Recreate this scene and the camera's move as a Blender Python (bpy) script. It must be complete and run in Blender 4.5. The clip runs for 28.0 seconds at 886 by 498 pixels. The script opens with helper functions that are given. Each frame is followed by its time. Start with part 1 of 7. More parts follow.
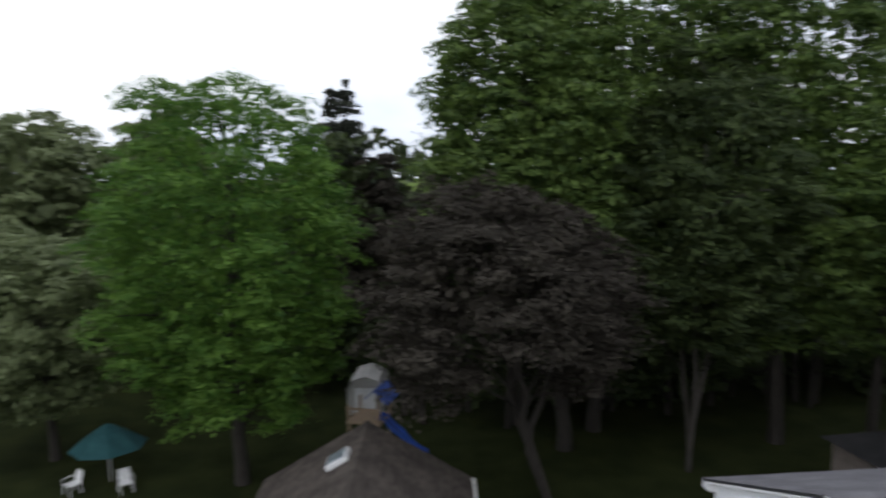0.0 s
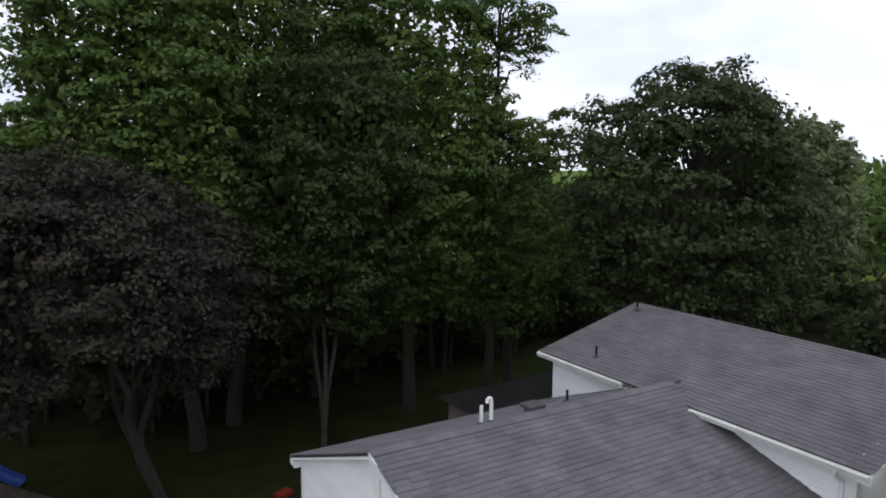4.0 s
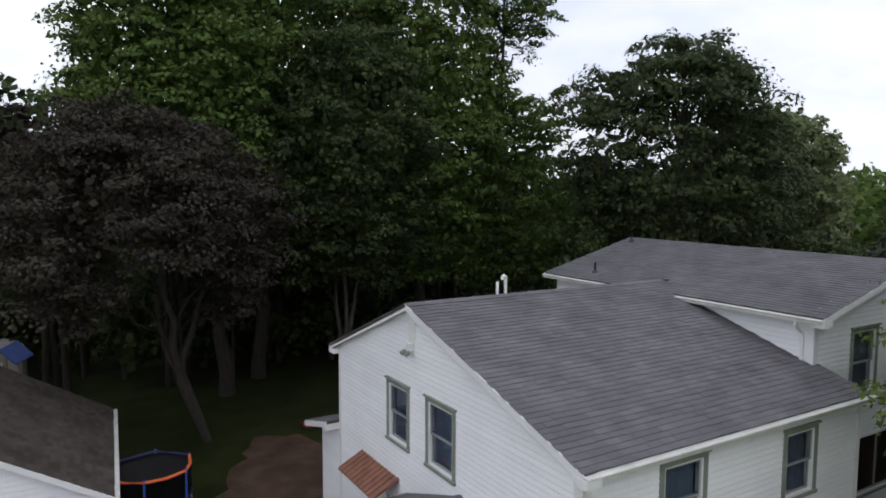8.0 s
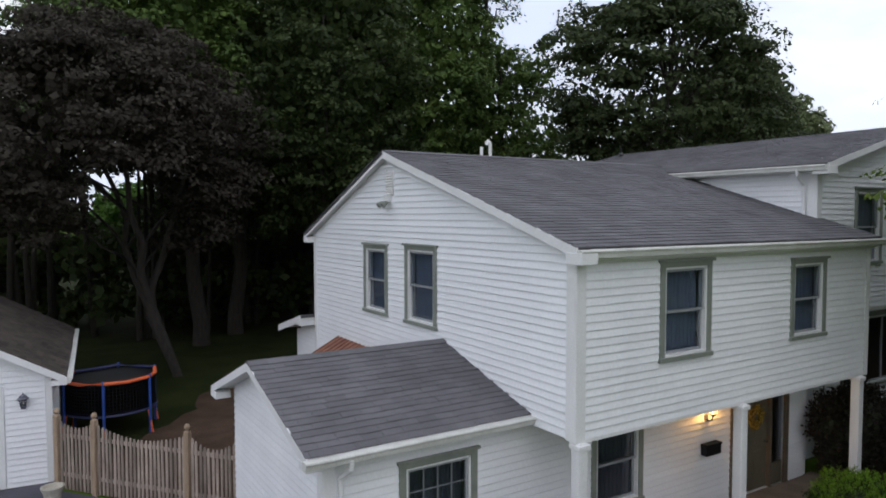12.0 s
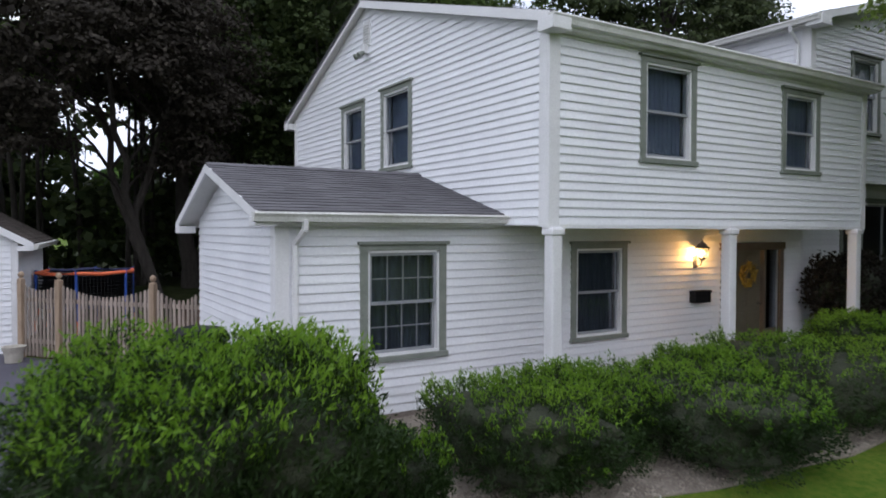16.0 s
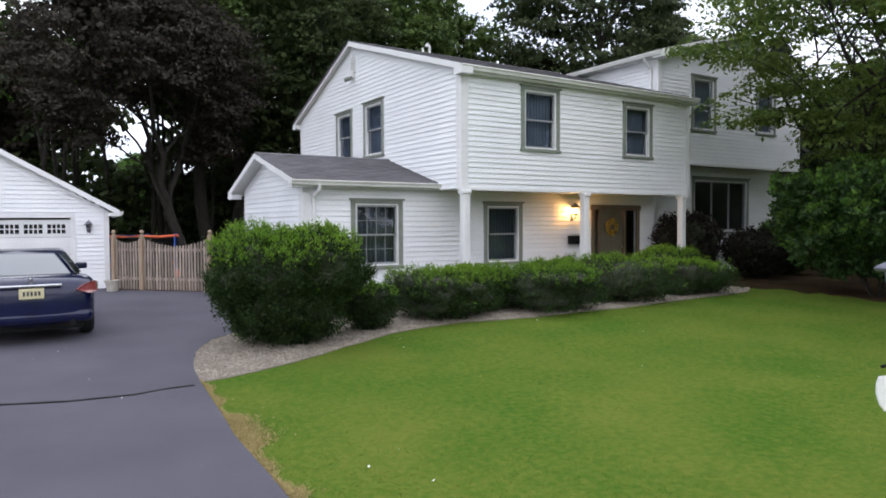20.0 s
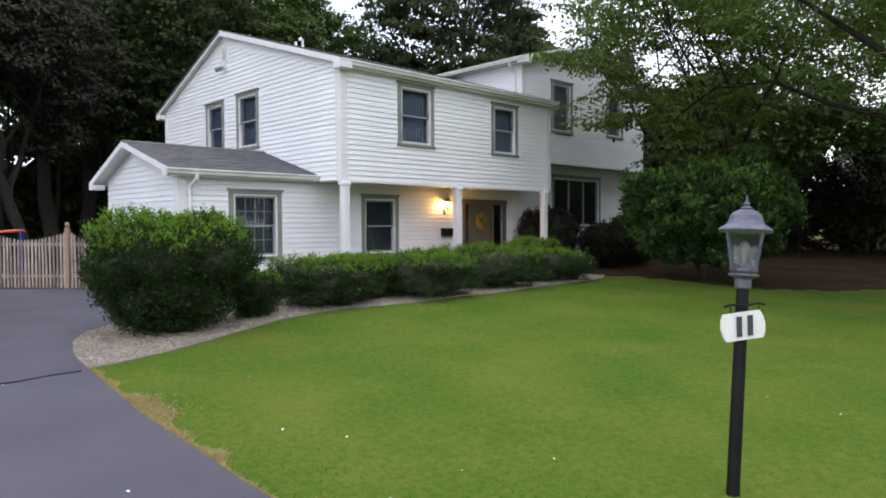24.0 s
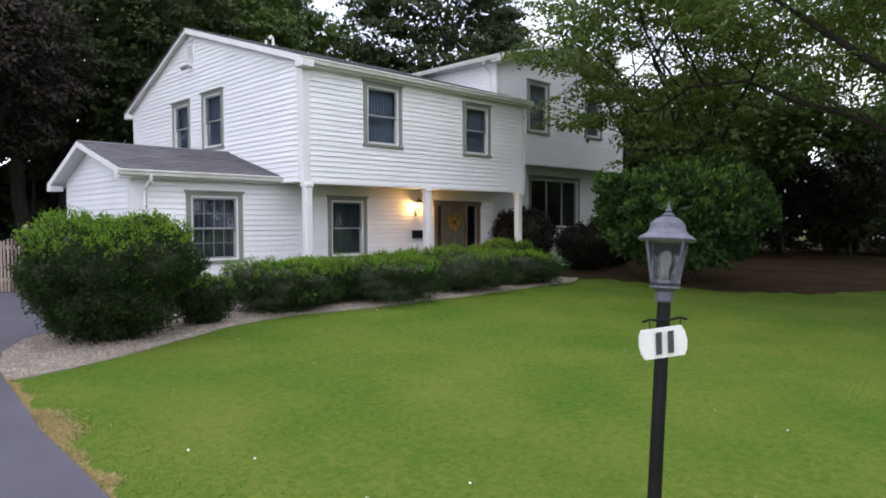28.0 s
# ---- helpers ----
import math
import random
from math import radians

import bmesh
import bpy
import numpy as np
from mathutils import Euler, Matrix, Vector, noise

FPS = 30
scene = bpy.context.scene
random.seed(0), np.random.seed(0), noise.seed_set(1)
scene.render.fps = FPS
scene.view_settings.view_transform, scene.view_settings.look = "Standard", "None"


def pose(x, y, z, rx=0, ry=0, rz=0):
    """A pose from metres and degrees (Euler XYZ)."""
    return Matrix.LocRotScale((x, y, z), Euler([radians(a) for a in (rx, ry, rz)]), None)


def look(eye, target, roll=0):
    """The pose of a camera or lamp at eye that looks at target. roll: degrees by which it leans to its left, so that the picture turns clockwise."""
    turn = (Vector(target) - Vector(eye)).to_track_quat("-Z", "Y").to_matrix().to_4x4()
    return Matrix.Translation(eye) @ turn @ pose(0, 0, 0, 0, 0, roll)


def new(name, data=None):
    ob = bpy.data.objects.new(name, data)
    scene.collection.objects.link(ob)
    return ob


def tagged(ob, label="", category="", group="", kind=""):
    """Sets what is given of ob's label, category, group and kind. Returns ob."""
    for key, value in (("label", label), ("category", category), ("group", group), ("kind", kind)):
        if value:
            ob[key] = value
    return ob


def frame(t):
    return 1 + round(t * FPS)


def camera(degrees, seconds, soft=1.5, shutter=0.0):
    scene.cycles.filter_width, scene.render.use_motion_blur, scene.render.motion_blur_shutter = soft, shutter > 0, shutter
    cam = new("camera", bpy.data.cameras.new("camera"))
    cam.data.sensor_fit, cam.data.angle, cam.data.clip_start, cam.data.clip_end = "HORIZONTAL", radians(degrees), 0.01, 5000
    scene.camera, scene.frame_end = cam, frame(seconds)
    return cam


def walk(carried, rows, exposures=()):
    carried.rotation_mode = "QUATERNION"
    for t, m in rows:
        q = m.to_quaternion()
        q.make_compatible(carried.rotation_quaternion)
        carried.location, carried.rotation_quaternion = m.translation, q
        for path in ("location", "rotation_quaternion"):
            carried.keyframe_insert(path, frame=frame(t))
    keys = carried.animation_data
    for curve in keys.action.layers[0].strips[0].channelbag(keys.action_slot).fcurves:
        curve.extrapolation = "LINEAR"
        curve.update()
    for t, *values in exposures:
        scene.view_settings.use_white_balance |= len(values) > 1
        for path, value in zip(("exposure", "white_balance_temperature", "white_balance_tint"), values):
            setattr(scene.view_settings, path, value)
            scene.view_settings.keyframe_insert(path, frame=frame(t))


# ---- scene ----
cam = camera(66.2, 28.0, soft=1.8, shutter=0.5)
EXPOSURES = [(0, -0.55, 6300, 10), (1, -0.38, 6350, 12), (2, -0.58, 6300, 12), (3.5, -0.64, 6300, 12), (8, -0.68, 6350, 12), (11.5, -0.66, 6250, 11), (14, -0.6, 6000, 13), (16, -0.4, 6050, 14), (18.5, 0.0, 6200, 13), (22, 0.06, 6250, 13),
             (28, 0.12, 6200, 16)]
PATH = [
    (0, (0.072, 0.856, 12.929), (0.266, 2.833, 12.693), -0.4),
    (0.5, (0.316, 1.334, 12.972), (0.942, 3.216, 12.712), -0.4),
    (1, (0.108, 1.481, 13.005), (1.035, 3.233, 12.74), 0.4),
    (1.5, (0.008, 1.645, 13.038), (0.995, 3.363, 12.77), 0.6),
    (2, (-0.048, 1.813, 13.109), (0.956, 3.521, 12.836), 0.6),
    (2.5, (0.278, 1.752, 13.117), (1.299, 3.45, 12.845), 0.7),
    (3, (1.092, 1.417, 13.041), (2.118, 3.112, 12.773), 0.6),
    (3.5, (2.252, 1.011, 12.742), (3.276, 2.709, 12.477), 0.4),
    (5.5, (3.822, 1.219, 10.458), (4.843, 2.929, 10.268), 0.4),
    (6, (3.405, 1.1, 10.136), (4.475, 2.78, 9.955), 0.4),
    (6.5, (3.116, 0.58, 9.894), (4.195, 2.254, 9.713), 0.5),
    (7, (2.476, -0.191, 9.645), (3.553, 1.486, 9.477), 0.4),
    (7.5, (1.692, -0.836, 9.554), (2.736, 0.862, 9.384), 0.3),
    (8, (1.24, -1.093, 9.558), (2.266, 0.615, 9.381), 0.2),
    (8.5, (1.228, -1.036, 9.469), (2.257, 0.67, 9.302), 0.2),
    (9, (1.38, -0.895, 9.186), (2.411, 0.811, 9.026), 0.2),
    (9.5, (1.394, -0.77, 8.667), (2.435, 0.931, 8.517), 0.2),
    (10, (1.324, -0.712, 8.009), (2.376, 0.983, 7.875), 0.2),
    (10.5, (1.478, -0.747, 7.322), (2.548, 0.938, 7.203), 0.2),
    (11, (1.672, -0.748, 6.74), (2.748, 0.934, 6.628), 0.2),
    (11.5, (1.724, -0.658, 6.205), (2.791, 1.03, 6.101), 0.0),
    (13.5, (1.982, -0.307, 4.592), (3.031, 1.393, 4.501), 0.1),
    (14, (2.503, -0.347, 3.815), (3.54, 1.362, 3.75), 0.4),
    (14.5, (2.74, -0.176, 3.34), (3.783, 1.53, 3.283), 0.3),
    (15, (2.835, 0.018, 3.035), (3.88, 1.723, 2.98), 0.3),
    (15.5, (2.724, 0.001, 2.782), (3.772, 1.703, 2.731), 0.1),
    (16, (2.384, -0.459, 2.671), (3.434, 1.242, 2.617), 0.1),
    (16.5, (1.907, -1.239, 2.642), (2.97, 0.455, 2.59), -0.0),
    (17, (1.309, -2.296, 2.647), (2.384, -0.611, 2.588), -0.1),
    (17.5, (0.631, -3.53, 2.543), (1.709, -1.847, 2.482), -0.1),
    (18, (-0.115, -4.84, 2.438), (0.967, -3.159, 2.371), -0.2),
    (18.5, (-0.658, -5.79, 2.314), (0.425, -4.11, 2.242), -0.3),
    (19, (-0.69, -6.082, 2.195), (0.396, -4.404, 2.121), -0.3),
    (19.5, (-0.441, -6.078, 2.075), (0.643, -4.399, 2.002), -0.3),
    (20, (-0.263, -6.007, 1.958), (0.818, -4.326, 1.885), -0.3),
    (20.5, (-0.308, -5.904, 1.825), (0.77, -4.22, 1.756), -0.3),
    (21, (-0.485, -5.868, 1.765), (0.639, -4.215, 1.697), -0.3),
    (21.5, (-0.652, -5.981, 1.745), (0.563, -4.394, 1.675), -0.2),
    (22, (-0.803, -6.038, 1.743), (0.508, -4.529, 1.673), -0.2),
    (22.5, (-0.844, -6.104, 1.755), (0.514, -4.637, 1.683), -0.2),
    (24.5, (-0.876, -6.17, 1.72), (0.527, -4.746, 1.648), -0.3),
    (25, (-0.882, -6.125, 1.71), (0.529, -4.709, 1.637), -0.3),
    (25.5, (-0.812, -6.102, 1.713), (0.6, -4.688, 1.641), -0.3),
    (26, (-0.697, -6.124, 1.73), (0.716, -4.71, 1.659), -0.3),
    (26.5, (-0.586, -6.175, 1.731), (0.827, -4.761, 1.66), -0.3),
    (27, (-0.446, -6.231, 1.747), (0.966, -4.816, 1.675), -0.3),
    (27.5, (-0.306, -6.291, 1.77), (1.105, -4.876, 1.698), -0.3),
    (28, (-0.165, -6.351, 1.787), (1.244, -4.933, 1.715), -0.3),
]
walk(cam, [(t, look(eye, target, roll)) for t, eye, target, roll in PATH], EXPOSURES)

# ---- world and light: an overcast evening ----
world = bpy.data.worlds.new("overcast_sky")
scene.world = world
world.use_nodes = True
wn, wl = world.node_tree.nodes, world.node_tree.links
bg = wn["Background"]
sky = wn.new("ShaderNodeTexSky")
sky.sky_type = "NISHITA"
sky.sun_disc = False
sky.sun_elevation, sky.sun_rotation = radians(28), radians(200)
sky.air_density, sky.dust_density = 1.0, 3.0
dim = wn.new("ShaderNodeVectorMath")
dim.operation = "SCALE"
dim.inputs["Scale"].default_value = 0.10
wl.new(sky.outputs["Color"], dim.inputs[0])
wco = wn.new("ShaderNodeTexCoord")
wmap = wn.new("ShaderNodeMapping")
wmap.inputs["Scale"].default_value = (1.0, 1.0, 2.6)
wl.new(wco.outputs["Generated"], wmap.inputs["Vector"])
cloud = wn.new("ShaderNodeTexNoise")
cloud.inputs["Scale"].default_value = 2.2
cloud.inputs["Detail"].default_value = 6
cloud.inputs["Roughness"].default_value = 0.55
wl.new(wmap.outputs["Vector"], cloud.inputs["Vector"])
cramp = wn.new("ShaderNodeValToRGB")
cramp.color_ramp.elements[0].position, cramp.color_ramp.elements[0].color = 0.34, (1.42, 1.53, 1.80, 1)
cramp.color_ramp.elements[1].position, cramp.color_ramp.elements[1].color = 0.60, (2.06, 2.08, 2.12, 1)
wl.new(cloud.outputs["Fac"], cramp.inputs["Fac"])
wmix = wn.new("ShaderNodeMix")
wmix.data_type = "RGBA"
wmix.inputs["Factor"].default_value = 0.88
wl.new(dim.outputs["Vector"], wmix.inputs["A"])
wl.new(cramp.outputs["Color"], wmix.inputs["B"])
wl.new(wmix.outputs["Result"], bg.inputs["Color"])
bg.inputs["Strength"].default_value = 1.0

sun_data = bpy.data.lights.new("sun", "SUN")
sun_data.energy, sun_data.angle, sun_data.color = 0.25, radians(25), (1.0, 0.95, 0.88)
sun = new("sun", sun_data)
sun.matrix_world = look((-6, -22, 40), (4, 8, 0))


# ---- materials ----
def nodes_of(name):
    m = bpy.data.materials.new(name)
    m.use_nodes = True
    return m, m.node_tree.nodes, m.node_tree.links, m.node_tree.nodes["Principled BSDF"]


def surf(name, c1, c2, scale=2.0, fine=60.0, rough=0.7, bump=0.15, metal=0.0, rnd=0.0, spec=0.5, dist=0.01, stretch=(1, 1, 1), coat=0.0):
    """Two colours mixed by noise at two scales, a fine relief, and a shift from piece to piece."""
    m, n, l, b = nodes_of(name)
    geo = n.new("ShaderNodeNewGeometry")
    mp = n.new("ShaderNodeMapping")
    mp.inputs["Scale"].default_value = stretch
    l.new(geo.outputs["Position"], mp.inputs["Vector"])
    big = n.new("ShaderNodeTexNoise")
    big.inputs["Scale"].default_value, big.inputs["Detail"].default_value = scale, 5
    small = n.new("ShaderNodeTexNoise")
    small.inputs["Scale"].default_value, small.inputs["Detail"].default_value = fine, 3
    l.new(mp.outputs["Vector"], big.inputs["Vector"])
    l.new(mp.outputs["Vector"], small.inputs["Vector"])
    add = n.new("ShaderNodeMath")
    add.operation = "MULTIPLY_ADD"
    add.inputs[1].default_value = 0.55
    l.new(small.outputs["Fac"], add.inputs[0])
    half = n.new("ShaderNodeMath")
    half.operation = "MULTIPLY"
    half.inputs[1].default_value = 0.55
    l.new(big.outputs["Fac"], half.inputs[0])
    l.new(half.outputs[0], add.inputs[2])
    ramp = n.new("ShaderNodeValToRGB")
    ramp.color_ramp.elements[0].position, ramp.color_ramp.elements[0].color = 0.40, (*c1, 1)
    ramp.color_ramp.elements[1].position, ramp.color_ramp.elements[1].color = 0.68, (*c2, 1)
    l.new(add.outputs[0], ramp.inputs["Fac"])
    out = ramp.outputs["Color"]
    if rnd:
        info = n.new("ShaderNodeObjectInfo")
        both = n.new("ShaderNodeMath")
        both.operation = "ADD"
        l.new(info.outputs["Random"], both.inputs[0])
        l.new(geo.outputs["Random Per Island"], both.inputs[1])
        fr = n.new("ShaderNodeMath")
        fr.operation = "FRACT"
        l.new(both.outputs[0], fr.inputs[0])
        mr = n.new("ShaderNodeMapRange")
        mr.inputs["To Min"].default_value, mr.inputs["To Max"].default_value = 1 - rnd, 1 + rnd
        l.new(fr.outputs[0], mr.inputs["Value"])
        sc = n.new("ShaderNodeVectorMath")
        sc.operation = "SCALE"
        l.new(out, sc.inputs[0])
        l.new(mr.outputs["Result"], sc.inputs["Scale"])
        out = sc.outputs["Vector"]
    l.new(out, b.inputs["Base Color"])
    b.inputs["Roughness"].default_value, b.inputs["Metallic"].default_value = rough, metal
    b.inputs["Specular IOR Level"].default_value = spec
    b.inputs["Coat Weight"].default_value = coat
    if bump:
        bp = n.new("ShaderNodeBump")
        bp.inputs["Strength"].default_value, bp.inputs["Distance"].default_value = bump, dist
        l.new(small.outputs["Fac"], bp.inputs["Height"])
        l.new(bp.outputs["Normal"], b.inputs["Normal"])
    return m


def leafy(name, c1, c2, glow=0.3, rough=0.55, rnd=0.35, scale=0.55, lo=0.15, hi=0.85):
    """Leaves: a colour of its own for each leaf, some light let through."""
    m, n, l, b = nodes_of(name)
    geo = n.new("ShaderNodeNewGeometry")
    big = n.new("ShaderNodeTexNoise")
    big.inputs["Scale"].default_value, big.inputs["Detail"].default_value = scale, 3
    l.new(geo.outputs["Position"], big.inputs["Vector"])
    mixf = n.new("ShaderNodeMath")
    mixf.operation = "MULTIPLY_ADD"
    mixf.inputs[1].default_value = rnd * 2
    l.new(geo.outputs["Random Per Island"], mixf.inputs[0])
    sub = n.new("ShaderNodeMath")
    sub.operation = "SUBTRACT"
    sub.inputs[1].default_value = rnd
    l.new(big.outputs["Fac"], sub.inputs[0])
    l.new(sub.outputs[0], mixf.inputs[2])
    ramp = n.new("ShaderNodeValToRGB")
    ramp.color_ramp.elements[0].position, ramp.color_ramp.elements[0].color = lo, (*c1, 1)
    ramp.color_ramp.elements[1].position, ramp.color_ramp.elements[1].color = hi, (*c2, 1)
    l.new(mixf.outputs[0], ramp.inputs["Fac"])
    l.new(ramp.outputs["Color"], b.inputs["Base Color"])
    b.inputs["Roughness"].default_value = rough
    b.inputs["Specular IOR Level"].default_value = 0.2
    tr = n.new("ShaderNodeBsdfTranslucent")
    l.new(ramp.outputs["Color"], tr.inputs["Color"])
    mx = n.new("ShaderNodeMixShader")
    mx.inputs["Fac"].default_value = glow
    l.new(b.outputs["BSDF"], mx.inputs[1])
    l.new(tr.outputs["BSDF"], mx.inputs[2])
    l.new(mx.outputs["Shader"], n["Material Output"].inputs["Surface"])
    return m


def pane_glass(name, tint):
    m, n, l, b = nodes_of(name)
    b.inputs["Base Color"].default_value = (*tint, 1)
    b.inputs["Roughness"].default_value = 0.03
    b.inputs["IOR"].default_value = 1.5
    b.inputs["Transmission Weight"].default_value = 1.0
    return m


def glowing(name, colour, strength):
    m, n, l, b = nodes_of(name)
    b.inputs["Base Color"].default_value = (*colour, 1)
    b.inputs["Emission Color"].default_value = (*colour, 1)
    b.inputs["Emission Strength"].default_value = strength
    return m


M_SIDING = surf("white_siding", (0.76, 0.77, 0.805), (0.85, 0.86, 0.885), 0.8, 25, 0.45, 0.05, rnd=0.03)
M_TRIM = surf("white_trim", (0.70, 0.70, 0.71), (0.80, 0.80, 0.81), 1.5, 40, 0.45, 0.04)
M_GUTTER = surf("gutter_paint", (0.52, 0.52, 0.48), (0.74, 0.74, 0.72), 2.5, 50, 0.4, 0.05)
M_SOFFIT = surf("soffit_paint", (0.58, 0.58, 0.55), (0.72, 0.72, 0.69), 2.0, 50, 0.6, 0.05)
M_SASH = surf("grey_sash", (0.22, 0.23, 0.245), (0.32, 0.33, 0.345), 3, 60, 0.5, 0.05)
M_MUNTIN = surf("muntin_paint", (0.15, 0.16, 0.175), (0.22, 0.23, 0.245), 3, 60, 0.5, 0.05)
M_CASING = surf("sage_casing", (0.17, 0.19, 0.165), (0.25, 0.27, 0.235), 3.0, 70, 0.55, 0.08)
M_SHINGLE = surf("asphalt_shingle", (0.104, 0.101, 0.110), (0.164, 0.160, 0.172), 1.1, 160, 0.95, 0.5, rnd=0.10, spec=0.2)
M_SHINGLE_BROWN = surf("brown_shingle", (0.042, 0.036, 0.032), (0.085, 0.072, 0.062), 1.0, 160, 0.95, 0.5, rnd=0.2, spec=0.15)
# outbuilding roof: shade of the trees above is painted into the shingle colour
M_SHINGLE_SHADED = surf("tree_shaded_shingle", (0.018, 0.018, 0.019), (0.038, 0.037, 0.038), 1.0, 120, 0.95, 0.5, rnd=0.2, spec=0.1)
M_DECK = surf("roof_felt", (0.05, 0.05, 0.055), (0.08, 0.08, 0.085), 2, 80, 0.95, 0.3)
# inner walls and floors: dimness of the rooms is put into this colour
M_INNER = surf("dimmed_room_plaster", (0.16, 0.155, 0.15), (0.22, 0.215, 0.2), 1, 30, 0.9, 0.05)
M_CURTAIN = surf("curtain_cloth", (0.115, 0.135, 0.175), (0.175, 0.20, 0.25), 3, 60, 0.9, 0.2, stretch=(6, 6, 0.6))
# dimmed copy of the curtain cloth, for the darker ground floor panes
M_CURTAIN_DIMMED = surf("dimmed_curtain_cloth", (0.040, 0.046, 0.058), (0.075, 0.085, 0.105), 3, 60, 0.9, 0.2, stretch=(6, 6, 0.6))
M_GLASS = pane_glass("window_glass", (0.75, 0.82, 0.9))
M_CARGLASS = pane_glass("car_glass", (0.35, 0.42, 0.45))
M_LAMPGLASS = pane_glass("lantern_glass", (0.9, 0.93, 0.92))
M_SLAB = surf("porch_paving", (0.13, 0.105, 0.085), (0.24, 0.20, 0.165), 2.5, 60, 0.9, 0.3)
M_FOUND = surf("foundation", (0.16, 0.13, 0.115), (0.27, 0.23, 0.2), 3, 40, 0.9, 0.3)
M_ASPHALT = surf("asphalt", (0.060, 0.057, 0.076), (0.096, 0.091, 0.116), 0.7, 220, 0.9, 0.6, dist=0.006)
M_SOIL = surf("dirt", (0.050, 0.032, 0.023), (0.105, 0.070, 0.050), 1.2, 40, 1.0, 0.6, dist=0.03, spec=0.08)
# back lawn: the trees' shade is put into this near-black green
M_LAWN_PAINTED_SHADE = surf("lawn_painted_shade", (0.012, 0.017, 0.006), (0.032, 0.039, 0.013), 0.6, 30, 1.0, 0.8, dist=0.03, spec=0.05)
M_MULCH = surf("bark_mulch", (0.030, 0.020, 0.010), (0.074, 0.048, 0.026), 0.8, 60, 1.0, 0.8, dist=0.03, spec=0.08)
M_GRAVELBED = surf("gravel_base", (0.17, 0.145, 0.118), (0.31, 0.27, 0.225), 3, 60, 0.95, 0.8, dist=0.02)
M_STONE = surf("pebble", (0.23, 0.198, 0.162), (0.41, 0.358, 0.300), 6, 90, 0.85, 0.3, rnd=0.24)
M_LAWN = surf("lawn_soil", (0.047, 0.112, 0.010), (0.118, 0.152, 0.023), 0.55, 14, 1.0, 0.5, dist=0.02, spec=0.08)
M_BLADE = leafy("grass_blade", (0.064, 0.15, 0.013), (0.2, 0.222, 0.039), 0.45, 0.7, 0.12, 0.5, 0.36, 0.64)
M_DRY = leafy("dry_grass", (0.32, 0.26, 0.11), (0.52, 0.42, 0.2), 0.3, 0.7, 0.3)
M_BARK = surf("bark", (0.018, 0.015, 0.012), (0.050, 0.043, 0.036), 4, 30, 0.95, 1.0, dist=0.04, stretch=(3, 3, 0.6))
M_BARK_DARK = surf("dark_bark", (0.020, 0.016, 0.014), (0.052, 0.044, 0.038), 4, 30, 0.95, 1.0, dist=0.04, stretch=(3, 3, 0.6), spec=0.1)
M_BARK_PALE = surf("pale_bark", (0.040, 0.034, 0.029), (0.090, 0.080, 0.070), 4, 30, 0.95, 1.0, dist=0.04, stretch=(3, 3, 0.6))
M_LEAF = leafy("maple_leaf", (0.038, 0.071, 0.017), (0.132, 0.195, 0.046), 0.34)
M_LEAF_MID = leafy("deep_green_leaf", (0.026, 0.042, 0.016), (0.08, 0.11, 0.036), 0.42)
M_LEAF_BRIGHT = leafy("bright_leaf", (0.046, 0.112, 0.018), (0.145, 0.255, 0.046), 0.42)
M_LEAF_DARK = leafy("dark_leaf", (0.03, 0.044, 0.018), (0.08, 0.105, 0.04), 0.42)
M_LEAF_PURPLE = leafy("purple_leaf", (0.024, 0.0205, 0.016), (0.067, 0.058, 0.046), 0.3, 0.8)
M_LEAF_SPRAY = leafy("spray_leaf", (0.054, 0.1, 0.018), (0.18, 0.235, 0.052), 0.5)
M_LEAF_GREY = leafy("olive_leaf", (0.10, 0.125, 0.055), (0.20, 0.24, 0.115), 0.35)
M_NEEDLE = leafy("conifer_needle", (0.020, 0.026, 0.018), (0.05, 0.056, 0.04), 0.1)
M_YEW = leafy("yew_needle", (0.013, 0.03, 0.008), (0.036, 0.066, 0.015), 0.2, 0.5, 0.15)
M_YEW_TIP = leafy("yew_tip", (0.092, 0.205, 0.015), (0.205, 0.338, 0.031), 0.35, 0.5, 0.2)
# shrub core: shade between the tufts is put into this dark colour
M_BUSH_CORE = surf("dark_bush_core", (0.016, 0.022, 0.011), (0.038, 0.044, 0.022), 6, 40, 1.0, 0.8, dist=0.03)
M_BARBERRY = leafy("barberry_leaf", (0.013, 0.012, 0.010), (0.036, 0.030, 0.022), 0.15)
M_EUON = leafy("euonymus_leaf", (0.014, 0.034, 0.011), (0.054, 0.104, 0.03), 0.2)
M_CEDAR = surf("cedar", (0.175, 0.136, 0.112), (0.365, 0.305, 0.262), 3, 40, 0.85, 0.3, rnd=0.34, stretch=(4, 4, 0.7))
M_CEDAR_POST = surf("cedar_post", (0.24, 0.17, 0.115), (0.40, 0.30, 0.21), 3, 40, 0.8, 0.3, stretch=(4, 4, 0.7))
M_BLACK = surf("black_paint", (0.006, 0.006, 0.007), (0.013, 0.013, 0.014), 5, 80, 0.5, 0.1, spec=0.18)
M_LANTERN = surf("weathered_bronze", (0.085, 0.085, 0.115), (0.165, 0.165, 0.21), 6, 80, 0.5, 0.15, metal=0.3)
M_SIGN = surf("sign_enamel", (0.72, 0.72, 0.7), (0.82, 0.82, 0.8), 8, 60, 0.35, 0.03)
M_BINPLASTIC = surf("black_plastic", (0.008, 0.008, 0.010), (0.018, 0.018, 0.021), 4, 70, 0.6, 0.1, spec=0.3)
